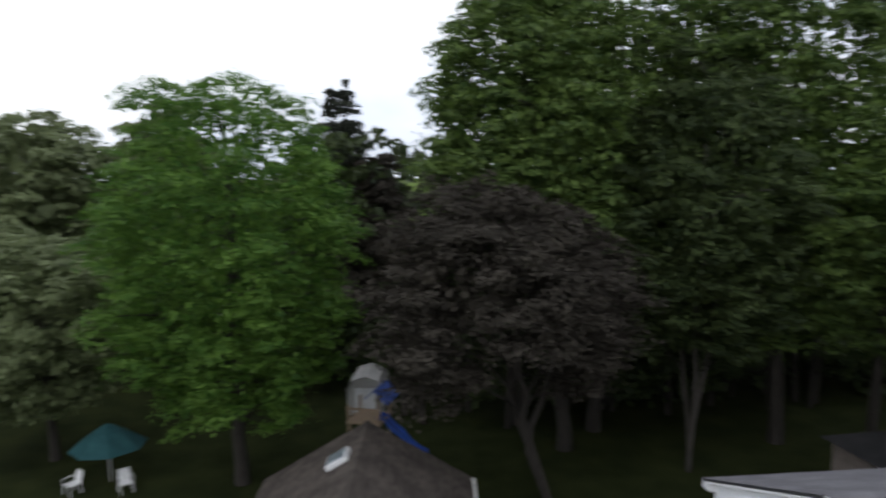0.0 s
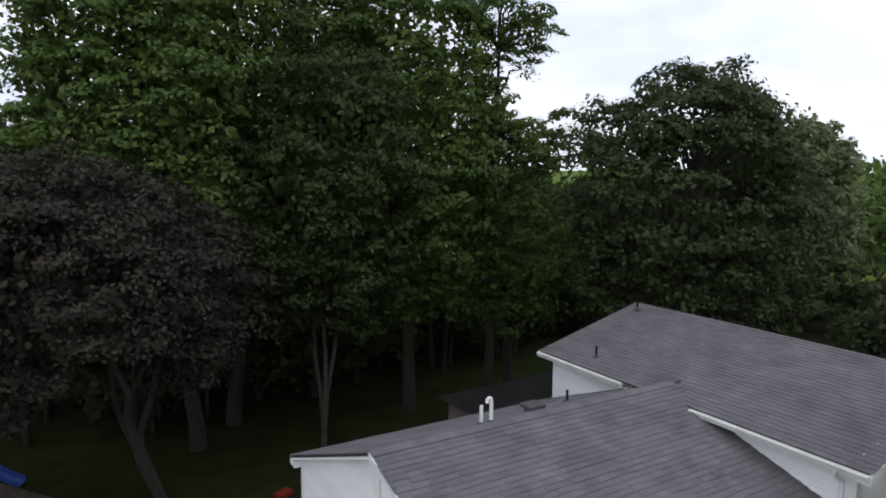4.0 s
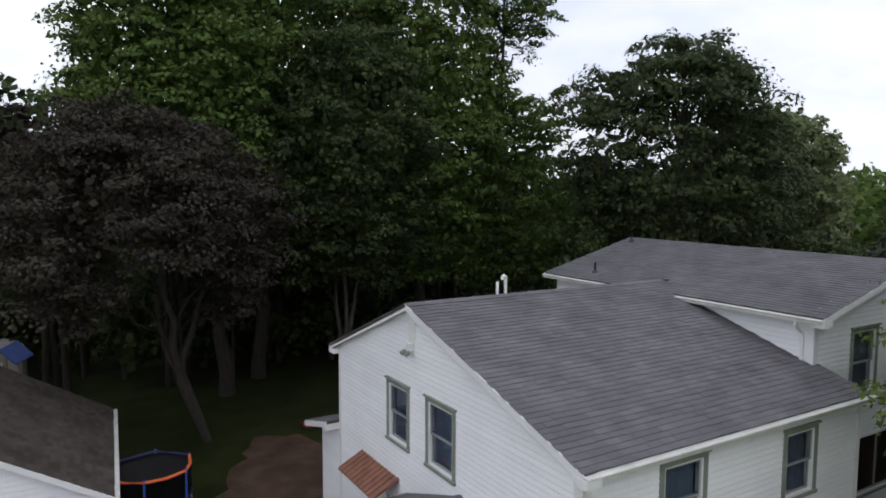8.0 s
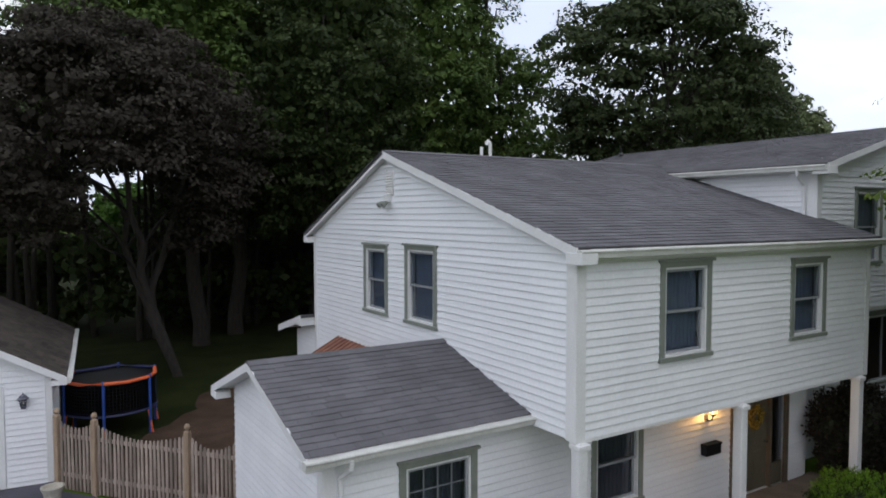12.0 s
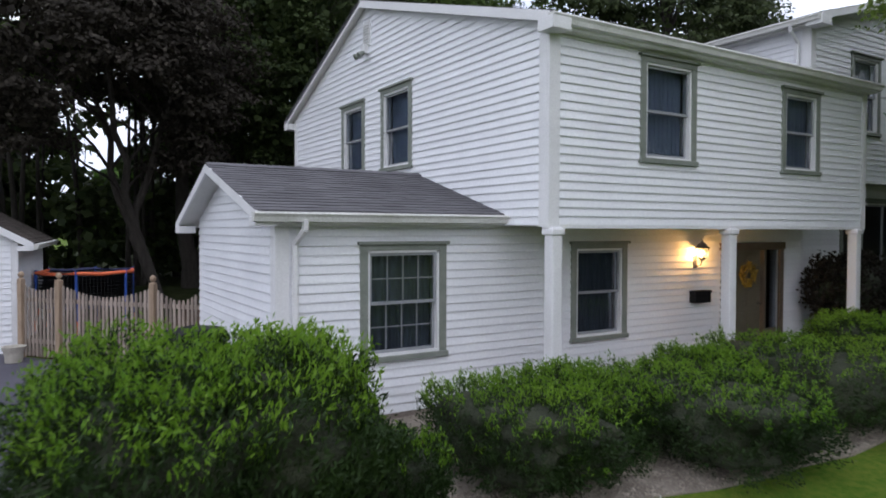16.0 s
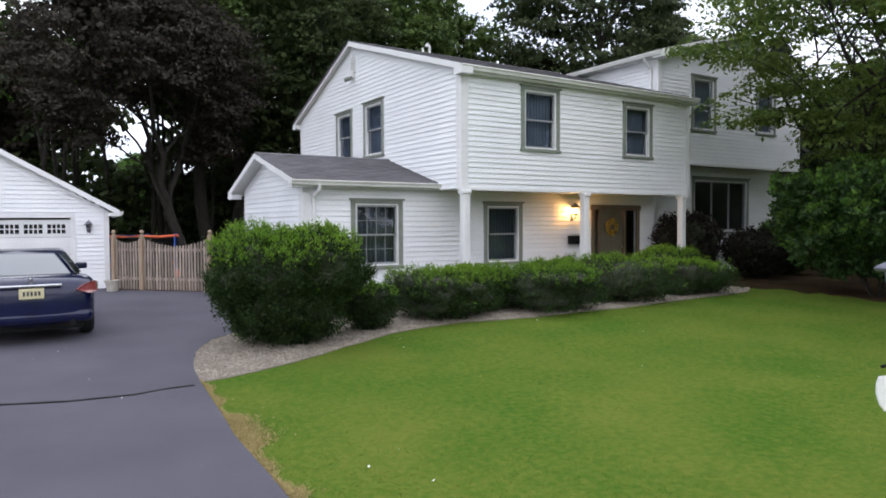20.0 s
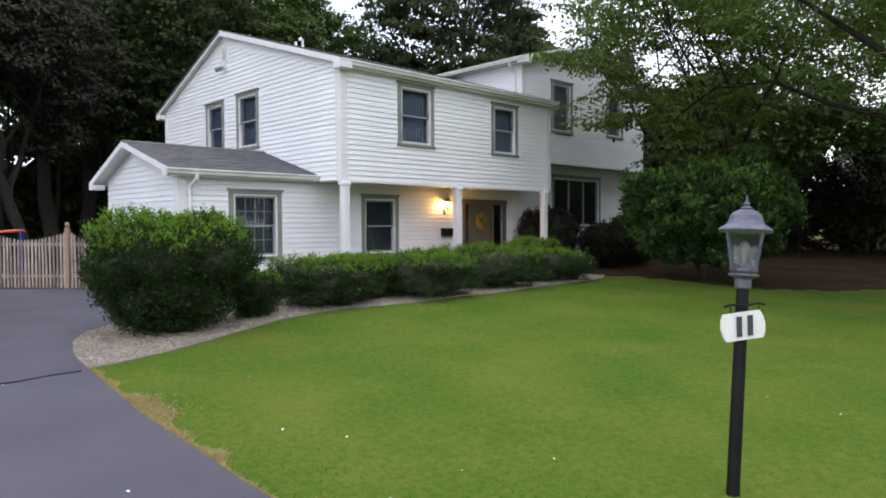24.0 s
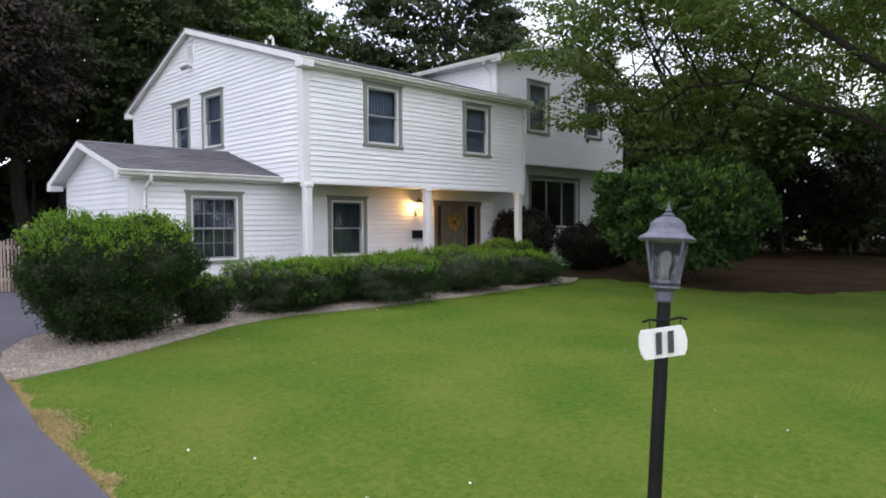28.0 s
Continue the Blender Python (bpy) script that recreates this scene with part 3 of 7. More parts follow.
def sheet(name, label, outline, mat_, lift, kind="structure", category="ground"):
    """A flat piece of ground that follows the slope, a little above the ground sheet, with a skirt."""
    bm = bmesh.new()
    f = bm.faces.new([bm.verts.new((x, y, 0)) for x, y in outline])
    bmesh.ops.recalc_face_normals(bm, faces=[f])
    for yb in GROUND_Y[2:-4]:
        bmesh.ops.bisect_plane(bm, geom=bm.verts[:] + bm.edges[:] + bm.faces[:], plane_co=(0, yb, 0), plane_no=(0, 1, 0))
    for xb in GROUND_X[5:12]:
        bmesh.ops.bisect_plane(bm, geom=bm.verts[:] + bm.edges[:] + bm.faces[:], plane_co=(xb, 0, 0), plane_no=(1, 0, 0))
    bm.faces.ensure_lookup_table()
    bm.normal_update()
    if bm.faces[0].normal.z < 0:
        bmesh.ops.reverse_faces(bm, faces=bm.faces[:])
    for v in bm.verts:
        v.co.z = ground_z(v.co.y, v.co.x) + lift
    rim = [e for e in bm.edges if len(e.link_faces) == 1]
    ex = bmesh.ops.extrude_edge_only(bm, edges=rim)
    for v in ex["geom"]:
        if isinstance(v, bmesh.types.BMVert):
            v.co.z -= lift + 0.03
    bmesh.ops.triangulate(bm, faces=[f for f in bm.faces if len(f.verts) > 4])
    ob = part(name, bm, mat_, None)
    return tagged(ob, label, category, kind=kind)


bm = bmesh.new()
grid = [[bm.verts.new((x, y, ground_z(y, x))) for x in GROUND_X] for y in GROUND_Y]
for a, b in zip(grid, grid[1:]):
    for i in range(len(a) - 1):
        bm.faces.new((a[i], a[i + 1], b[i + 1], b[i]))
ground = tagged(part("ground", bm, M_LAWN, None), "mown green lawn with paler worn patches", "lawn", kind="structure")

EDGE = [(1.60, -14), (1.46, -8), (1.43, -1.7), (1.46, -0.85), (1.48, 0.3), (1.54, 0.9), (1.62, 1.9), (1.66, 2.4)]
BED_LEFT = [(1.72, 2.9), (1.80, 3.4), (2.05, 4.3), (2.5, 5.2), (3.4, 5.95), (4.5, 6.6)]
BED_RIGHT = [(2.0, 2.45), (2.42, 2.6), (3.0, 2.86), (3.57, 3.18), (4.05, 3.5), (4.6, 3.78), (5.14, 4.02), (5.8, 4.12), (6.65, 4.08), (7.2, 3.82), (7.9, 3.58), (8.6, 3.46), (9.3, 3.42), (9.9, 3.36), (10.8, 3.44), (11.85, 3.54), (12.8, 3.62), (14.4, 3.72), (15.0, 3.9), (15.75, 4.35)]
sheet("driveway", "dark grey asphalt driveway with a crack across it", EDGE + BED_LEFT + [(4.80, 7.36), (4.80, 11.4), (5.1, 12.0), (2.25, 15.5), (2.25, 16.03), (-9, 16.03), (-9, -14)], M_ASPHALT, 0.022, category="driveway")
rim = random.Random(4)
sheet("gravel_bed", "planting bed of pale pebbles round the shrubs", [EDGE[-1]] + BED_LEFT[:] + [(4.80, 7.36), (8.1, 7.36), (8.1, 5.95), (15.7, 5.95)] + BED_RIGHT[::-1], M_GRAVELBED, 0.014, category="gravel bed")
sheet("back_lawn", "back yard lawn under the trees, their shade painted into its dark green", [(2.3, 15.95), (8.1, 15.95), (8.1, 17.5), (15.5, 17.5), (15.5, 16.4), (23.4, 16.4), (23.4, 10.0), (60, 18.5), (75, 30), (75, 95), (-45, 95), (-45, 24), (-12, 15.95)], M_LAWN_PAINTED_SHADE, 0.010, category="lawn")
dirt_line = [(3.0, 14.75), (4.9, 12.4), (5.2, 11.5), (8.15, 11.5), (8.15, 17.3), (9.6, 18.2), (10.3, 20.4), (9.6, 23.0), (7.9, 23.8), (6.9, 21.8), (5.6, 19.6), (4.2, 17.9), (2.7, 16.8), (2.4, 15.6)]
ragged = []
for i, (p, q) in enumerate(zip(dirt_line, dirt_line[1:] + dirt_line[:1])):
    ragged.append(p)
    if 3 <= i <= 11:
        for f in (0.2, 0.4, 0.6, 0.8):
            ragged.append((p[0] + (q[0] - p[0]) * f + rim.uniform(-0.22, 0.22), p[1] + (q[1] - p[1]) * f + rim.uniform(-0.22, 0.22)))
sheet("dirt_yard", "bare brown dirt behind the picket fence", ragged, M_SOIL, 0.02, category="dirt")
mulch_line = [(15.76, 4.36), (16.2, 2.6), (16.6, 0.6), (18.6, -0.9), (21.0, -1.8), (25, -2.6), (32, -3.4), (70, -9)]
ragged = []
for p, q in zip(mulch_line, mulch_line[1:]):
    ragged.append(p)
    for f in (0.15, 0.3, 0.45, 0.6, 0.75, 0.9):
        ragged.append((p[0] + (q[0] - p[0]) * f + rim.uniform(-0.25, 0.25), p[1] + (q[1] - p[1]) * f + rim.uniform(-0.2, 0.2)))
sheet("mulch_ground", "brown bark mulch under the shade trees", ragged + [(70, -9), (70, 20), (23.2, 9.0), (23.0, 7.2), (15.8, 7.2)], M_MULCH, 0.016, category="mulch")
bm = bmesh.new()
crack = [(-9, 2.9), (-3, 2.65), (-0.3, 2.42), (0.2, 2.24), (0.87, 2.16), (1.2, 2.24), (1.56, 2.24)]
for a, b in zip(crack, crack[1:]):
    box(bm, 0, math.dist(a, b), -0.025, 0.025, 0, 0.007, pose(a[0], a[1], ground_z(a[1]) + 0.021, 0, 0, math.degrees(math.atan2(b[1] - a[1], b[0] - a[0]))))
tagged(part("sealed_crack", bm, M_BLACK, None), "black tar seal along a crack in the asphalt", "crack seal", kind="structure")


# ---- the house ----
house = thing("house", "two-storey white clapboard house with grey shingle roofs", "house")


def span(axis, pos, out, u0, u1, o0, o1, z0, z1):
    """Box limits from a place along a wall, outward of it, and up. axis: the one along which the wall runs."""
    a, b = sorted((pos + out * o0, pos + out * o1))
    return (u0, u1, a, b, z0, z1) if axis == "x" else (a, b, u0, u1, z0, z1)


def top_at(top, u):
    return float(np.interp(u, [p[0] for p in top], [p[1] for p in top]))


CLAP = {}


def clap_mesh(axis, out, h):
    """One clapboard of length 1, thick at its lower edge."""
    key = (axis, out, h)
    if key not in CLAP:
        bm = bmesh.new()
        pr = [(0.001, 0.016), (0.022, 0.012), (0.030, -0.004), (0.031, 0.006), (0.007, h + 0.012), (0.001, h + 0.012)]
        if axis == "x":
            prism(bm, [(0, out * o, z) for o, z in pr], (1, 0, 0))
        else:
            prism(bm, [(out * o, 0, z) for o, z in pr], (0, 1, 0))
        me = bpy.data.meshes.new("clapboard")
        bm.to_mesh(me)
        bm.free()
        me.materials.append(M_SIDING)
        CLAP[key] = me
    return CLAP[key]


def wall(parent, name, axis, pos, out, u0, u1, z0, top, holes=(), thick=0.15, boards=True, h=0.115, trims=(), label=""):
    """A wall with real openings, and its clapboards as pieces. top: (u, z) pairs; holes: (u0, u1, z0, z1)."""
    bm = bmesh.new()
    cuts = sorted({u0, u1, *[u for u, _ in top if u0 < u < u1], *[c for q in holes for c in q[:2]]})
    for a, b in zip(cuts, cuts[1:]):
        mid = (a + b) / 2
        lows = [z0]
        for q in sorted([q for q in holes if q[0] <= mid <= q[1]], key=lambda q: q[2]):
            lows += [q[2], q[3]]
        lows.append(None)
        for lo, hi in zip(lows[::2], lows[1::2]):
            za, zb = (top_at(top, a), top_at(top, b)) if hi is None else (hi, hi)
            pts = [(a, lo), (b, lo), (b, zb), (a, za)]
            inner = pos - out * thick
            if axis == "x":
                prism(bm, [(u, pos, z) for u, z in pts], (0, inner - pos, 0))
            else:
                prism(bm, [(pos, u, z) for u, z in pts], (inner - pos, 0, 0))
    bmesh.ops.remove_doubles(bm, verts=bm.verts[:], dist=0.00001)
    bm.normal_update()
    k = 1 if axis == "x" else 0
    for f in bm.faces:
        if f.normal[k] * out < -0.5:
            f.material_index = 1
    w = part(name, bm, M_SIDING, parent, label)
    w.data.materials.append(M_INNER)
    if boards:
        me = clap_mesh(axis, out, h)
        n = 0
        z = z0
        peak = max(p[1] for p in top)
        while z < peak - 0.04:
            us = [u0 + (u1 - u0) * i / 240 for i in range(241)]
            ok = [u for u in us if top_at(top, u) >= z + h * 0.35]
            if not ok:
                break
            segs = [(ok[0], ok[-1])]
            for q in (*holes, *trims):
                if q[2] < z + h * 0.6 and q[3] > z + h * 0.4:
                    cut = []
                    for a, b in segs:
                        if q[0] > a:
                            cut.append((a, min(b, q[0])))
                        if q[1] < b:
                            cut.append((max(a, q[1]), b))
                    segs = [s for s in cut if s[1] - s[0] > 0.02]
            for a, b in segs:
                ob = new("clapboard", me)
                ob.parent = w
                ob.matrix_basis = Matrix.Translation((a, pos, z) if axis == "x" else (pos, a, z)) @ Matrix.Diagonal((b - a, 1, 1, 1) if axis == "x" else (1, b - a, 1, 1))
                n += 1
            z += h
    return w


def strip(parent, name, axis, pos, out, u0, u1, o0, o1, z0, z1, mat_, label="", r=0.006):
    s = span(axis, pos, out, u0, u1, o0, o1, z0, z1)
    return part(name, rbox(*s, r=r), mat_, parent, label)


def window(parent, axis, pos, out, u0, u1, z0, z1, grid=None, curtain=True, lights=1, hung=True, casing=0.105):
    """A sash window: casing boards, head cap, sill, white frame, two sashes with panes."""
    bm = bmesh.new()
    c = casing
    for a in ((u0, u0 + c, 0.0, 0.045, z0 + 0.07, z1 - c), (u1 - c, u1, 0.0, 0.045, z0 + 0.07, z1 - c), (u0, u1, 0.0, 0.048, z1 - c, z1 - 0.03)):
        box(bm, *span(axis, pos, out, *a))
    w = part("window", bm, M_CASING, parent, "sash window with sage green casing")
    strip(w, "head_cap", axis, pos, out, u0 - 0.035, u1 + 0.035, 0.0, 0.085, z1 - 0.03, z1 + 0.012, M_CASING)
    strip(w, "sill", axis, pos, out, u0 - 0.02, u1 + 0.02, -0.05, 0.075, z0, z0 + 0.07, M_CASING)
    a0, a1, b0, b1 = u0 + c, u1 - c, z0 + 0.07, z1 - c
    bm = bmesh.new()
    f = 0.032
    for s in ((a0, a0 + f, -0.10, 0.03, b0, b1), (a1 - f, a1, -0.10, 0.03, b0, b1), (a0, a1, -0.10, 0.03, b1 - f, b1), (a0, a1, -0.10, 0.035, b0, b0 + f)):
        box(bm, *span(axis, pos, out, *s))
    part("frame", bm, M_TRIM, w, "white vinyl frame")
    a0, a1, b0, b1 = a0 + f, a1 - f, b0 + f, b1 - f
    step = (a1 - a0) / lights
    for k in range(lights):
        c0, c1 = a0 + k * step, a0 + (k + 1) * step
        halves = ((b0, (b0 + b1) / 2 + 0.02, -0.075), ((b0 + b1) / 2 - 0.02, b1, -0.035)) if hung else ((b0, b1, -0.05),)
        for lo, hi, o in halves:
            bm = bmesh.new()
            g = 0.038
            for s in ((c0, c0 + g, o, o + 0.035, lo, hi), (c1 - g, c1, o, o + 0.035, lo, hi), (c0 + g, c1 - g, o, o + 0.035, lo, lo + g), (c0 + g, c1 - g, o, o + 0.035, hi - g, hi)):
                box(bm, *span(axis, pos, out, *s))
            part("sash", bm, M_SASH, w)
            if grid:
                bm = bmesh.new()
                nx, nz = grid
                for i in range(1, nx):
                    u = c0 + g + (c1 - c0 - 2 * g) * i / nx
                    box(bm, *span(axis, pos, out, u - 0.008, u + 0.008, o + 0.006, o + 0.026, lo + g, hi - g))
                for i in range(1, nz):
                    z = lo + g + (hi - lo - 2 * g) * i / nz
                    box(bm, *span(axis, pos, out, c0 + g, c1 - g, o + 0.008, o + 0.024, z - 0.008, z + 0.008))
                part("muntins", bm, M_MUNTIN, w, "thin grey glazing bars")
            bm = bmesh.new()
            box(bm, *span(axis, pos, out, c0 + g - 0.005, c1 - g + 0.005, o + 0.012, o + 0.018, lo + g - 0.005, hi - g + 0.005))
            pane = part("pane", bm, M_GLASS, w)
            pane.visible_shadow = False
    if curtain:
        bm = bmesh.new()
        n = 36
        rows = []
        for side in (0, 1):
            for zz in (b0, b1):
                rows.append([])
                for i in range(n + 1):
                    u = a0 + (a1 - a0) * i / n
                    o = -0.135 + 0.014 * math.sin(i * 1.7) - 0.006 * side
                    s = span(axis, pos, out, u, u, o, o, zz, zz)
                    rows[-1].append(bm.verts.new((s[0], s[2], s[4])))
        for i in range(n):
            bm.faces.new((rows[0][i], rows[0][i + 1], rows[1][i + 1], rows[1][i]))
            bm.faces.new((rows[2][i + 1], rows[2][i], rows[3][i], rows[3][i + 1]))
        tagged(part("curtain", bm, M_CURTAIN_DIMMED if z0 < 2 else M_CURTAIN, None), "pleated curtain behind a ground floor window, dimness painted into its cloth" if z0 < 2 else "blue-grey pleated curtain behind an upstairs window", "curtain", "window curtains")
    return w


TAB, ROW = 0.305, 0.142
SHINGLES = {}


def roof(parent, name, origin, along, up, mat_=None, pieces=0, start=0, edge=0.05, label="grey asphalt shingle roof slope"):
    """A roof slope: boarding, soffit boards below, and shingles laid in courses; the first ones along the eave's start are single pieces."""
    mat_ = mat_ or M_SHINGLE
    o, u, v = Vector(origin), Vector(along), Vector(up)
    length, slope = u.length, v.length
    u, v = u.normalized(), v.normalized()
    nrm = u.cross(v).normalized()
    if nrm.z < 0:
        nrm = -nrm
    m = Matrix((u, v, nrm)).transposed().to_4x4()
    m.translation = o
    bm = bmesh.new()
    box(bm, 0, length, 0, slope, -0.07, -0.008, m)
    deck = part(name, bm, M_DECK, parent, label)
    bm = bmesh.new()
    box(bm, 0.02, length - 0.02, 0.02, slope - 0.01, -0.10, -0.073, m)
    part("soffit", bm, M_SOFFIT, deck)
    key = mat_.name
    if key not in SHINGLES:
        bm = bmesh.new()
        w, d = TAB - 0.0025, ROW * 1.25
        co = [(0.001, -0.008, -0.006), (w, -0.008, -0.006), (w, d, -0.006), (0.003, d, -0.006), (0.001, -0.008, 0.011), (w, -0.008, 0.011), (w, d, -0.003), (0.003, d, -0.003)]
        vs = [bm.verts.new(c) for c in co]
        for f in ((4, 5, 6, 7), (0, 1, 5, 4), (1, 2, 6, 5), (3, 0, 4, 7)):
            bm.faces.new([vs[i] for i in f])
        me = bpy.data.meshes.new("shingle")
        bm.to_mesh(me)
        bm.free()
        me.materials.append(mat_)
        SHINGLES[key] = me
    me = SHINGLES[key]
    rng = random.Random(int(length * 1000) + int(slope * 100))
    spots = []
    for r in range(int(slope / ROW) + 1):
        y = r * ROW
        if y > slope - 0.02:
            break
        x = -rng.choice((0.0, 0.10, 0.15, 0.2, 0.25))
        while x < length:
            a, b = max(x, -edge * 0.4), min(x + TAB, length + edge * 0.4)
            if b - a > 0.03:
                spots.append((a, y, (b - a) / TAB, min(1.0, (slope - y) / (ROW * 1.25)), rng.uniform(-0.002, 0.004), rng.uniform(-0.008, 0.008)))
            x += TAB
    spots.sort(key=lambda s: (s[0] - start) ** 2 + s[1] ** 2 * 0.2)
    for a, y, sx, sy, lift, slip in spots[:pieces]:
        ob = new("shingle", me)
        ob.parent = deck
        ob.matrix_basis = m @ Matrix.Translation((a, y + slip, lift)) @ Matrix.Diagonal((sx, sy, 1, 1))
    rest = spots[pieces:]
    if rest:
        base = np.array([v.co for v in me.vertices])
        fac = np.array([p.vertices[:] for p in me.polygons])
        mm = np.array(m)
        s = np.array(rest)
        vv = base[None] * np.stack([s[:, 2], s[:, 3], np.ones(len(s))], 1)[:, None] + np.stack([s[:, 0], s[:, 1] + s[:, 5], s[:, 4]], 1)[:, None]
        vv = vv.reshape(-1, 3) @ mm[:3, :3].T + mm[:3, 3]
        ff = (fac[None] + (np.arange(len(s)) * len(base))[:, None, None]).reshape(-1, 4)
        rows = array_mesh("shingle_course", vv, ff)
        rows.shade_flat()
        tagged(obj("shingle_course", rows, mat_, deck), kind="stuff")
    return deck


def board(parent, name, p, q, w, t, mat_, normal, label=""):
    """A plank from p to q, w deep below that line and t thick along the normal."""
    bm = bmesh.new()
    p, q = Vector(p), Vector(q)
    prism(bm, [p, q, q - Vector((0, 0, w)), p - Vector((0, 0, w))], Vector(normal) * t)
    return part(name, bm, mat_, parent, label)


def gutter(parent, x0, x1, y, z, out=-1, axis="x", mat_=None):
    """A white gutter of the usual moulded profile."""
    pr = [(0.0, 0.0), (0.115, 0.0), (0.125, -0.02), (0.10, -0.055), (0.085, -0.11), (0.0, -0.115)]
    bm = bmesh.new()
    if axis == "x":
        prism(bm, [(x0, y + out * o, z + h) for o, h in pr], (x1 - x0, 0, 0))
    else:
        prism(bm, [(y + out * o, x0, z + h) for o, h in pr], (0, x1 - x0, 0))
    return part("gutter", bm, mat_ or M_GUTTER, parent, "white moulded gutter")


# wing: the upper storey juts over the porch
WX0, WX1, WY0, WY1 = 8.11, 15.74, 6.24, 15.70
RY, RZ = 11.62, 7.10
EZ = 5.40
LOW_Y = 7.38
wing_top = [(WY0, 5.37), (RY, RZ - 0.10), (WY1, 5.36)]
W1 = (9.74, 10.92, 3.63, 5.15)
W2 = (13.09, 14.20, 3.63, 5.07)
G1 = (11.70, 12.80, 3.76, 5.23)
G2 = (9.80, 10.97, 3.75, 5.28)
W3 = (5.98, 7.25, 0.98, 2.52)
W4 = (9.51, 10.71, 0.95, 2.50)


def hole(w):
    return (w[0] + 0.09, w[1] - 0.09, w[2] + 0.06, w[3] - 0.09)


wall(house, "wall_front_upper", "x", WY0, -1, WX0, WX1, 2.75, [(WX0, 5.30), (WX1, 5.30)], [hole(W1), hole(W2)], trims=[W1, W2, (WX0, WX0 + 0.15, 0, 9), (WX1 - 0.12, WX1, 0, 9), (WX0, WX1, 5.16, 9)], label="white clapboard wall")
wall(house, "wall_gable_upper", "y", WX0, -1, WY0 + 0.15, WY1, 2.75, wing_top, [hole(G1), hole(G2)], trims=[G1, G2, (WY0, WY0 + 0.17, 0, 9), (WY1 - 0.12, WY1, 0, 9), (11.42, 11.76, 6.2, 6.72)], label="white clapboard gable wall")
wall(house, "wall_gable_lower", "y", WX0, -1, LOW_Y, WY1, 0.28, [(LOW_Y, 2.75), (WY1, 2.75)], trims=[(WY1 - 0.12, WY1, 0, 9)], label="white clapboard wall")
wall(house, "wall_back", "x", WY1 - 0.15, 1, WX0 + 0.15, WX1, 0.28, [(WX0, 5.35), (WX1, 5.35)], boards=False)
wall(house, "wall_wing_end", "y", WX1 - 0.15, 1, WY0 + 0.15, 7.3, 2.75, [(WY0, 5.3), (7.3, 5.6)], h=0.115)
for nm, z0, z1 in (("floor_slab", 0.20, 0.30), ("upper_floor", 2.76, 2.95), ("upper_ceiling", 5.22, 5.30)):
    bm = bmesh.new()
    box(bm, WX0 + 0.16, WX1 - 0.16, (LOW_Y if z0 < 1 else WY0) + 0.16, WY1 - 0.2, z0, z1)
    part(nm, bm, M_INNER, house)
# lower front wall, running on from the shed wing to the porch
DOOR = (13.12, 15.02, 0.36, 2.44)
wall(house, "wall_front_lower", "x", LOW_Y, -1, 4.92, 15.74, 0.30, [(4.92, 2.86), (8.1, 2.86), (8.1001, 2.75), (15.74, 2.75)], [hole(W3), hole(W4), (13.16, 14.98, 0.34, 2.40)],
     trims=[W3, W4, DOOR, (4.92, 5.06, 0, 9), (15.62, 15.74, 0, 9)], label="white clapboard wall")
strip(house, "corner_board", "x", WY0, -1, WX0 - 0.032, WX0 + 0.15, 0, 0.034, 2.72, 5.32, M_TRIM)
strip(house, "corner_board", "y", WX0, -1, WY0 + 0.002, WY0 + 0.17, 0, 0.032, 2.72, 5.36, M_TRIM)
strip(house, "corner_board", "x", WY0, -1, WX1 - 0.12, WX1 + 0.02, 0, 0.034, 2.72, 5.32, M_TRIM)
strip(house, "corner_board", "y", WX0, -1, WY1 - 0.12, WY1 + 0.02, 0, 0.032, 0.28, 5.36, M_TRIM)
strip(house, "corner_board", "x", LOW_Y, -1, 4.888, 5.06, 0, 0.034, 0.28, 2.84, M_TRIM)
strip(house, "corner_board", "y", 4.92, -1, LOW_Y + 0.002, LOW_Y + 0.15, 0, 0.032, 0.28, 2.86, M_TRIM)
strip(house, "frieze_board", "x", WY0, -1, WX0 + 0.15, WX1 - 0.12, 0.0, 0.026, 5.16, 5.30, M_TRIM)
strip(house, "skirt_board", "x", WY0, -1, WX0 - 0.03, WX1 + 0.02, -0.1, 0.03, 2.70, 2.75, M_TRIM)
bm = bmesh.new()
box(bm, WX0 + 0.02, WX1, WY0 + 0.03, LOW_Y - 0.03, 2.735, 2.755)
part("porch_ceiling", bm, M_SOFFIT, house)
for wdw in (W1, W2):
    window(house, "x", WY0, -1, *wdw, )
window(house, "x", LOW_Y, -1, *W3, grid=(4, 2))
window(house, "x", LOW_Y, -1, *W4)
for wdw in (G1, G2):
    window(house, "y", WX0, -1, *wdw)
# wing roofs
roof(house, "roof_front", (7.95, 6.08, EZ), (WX1 + 0.1 - 7.95, 0, 0), (0, RY - 6.08, RZ - EZ), pieces=300)
roof(house, "roof_back", (WX1 + 0.4, 16.00, 5.36), (7.93 - WX1 - 0.4, 0, 0), (0, RY - 16.00, RZ - 5.36))
sl = (RZ - EZ) / (RY - 6.08)
for i in range(27):
    x = 7.94 + i * 0.29
    bm = bmesh.new()
    prism(bm, [(x, RY - 0.15, RZ + 0.02 - sl * 0.15), (x, RY, RZ + 0.024), (x, RY + 0.15, RZ + 0.02 - sl * 0.15), (x, RY + 0.15, RZ + 0.012 - sl * 0.15), (x, RY, RZ + 0.014), (x, RY - 0.15, RZ + 0.012 - sl * 0.15)], (0.296, 0, 0.006))
    part("ridge_shingle", bm, M_SHINGLE, house)
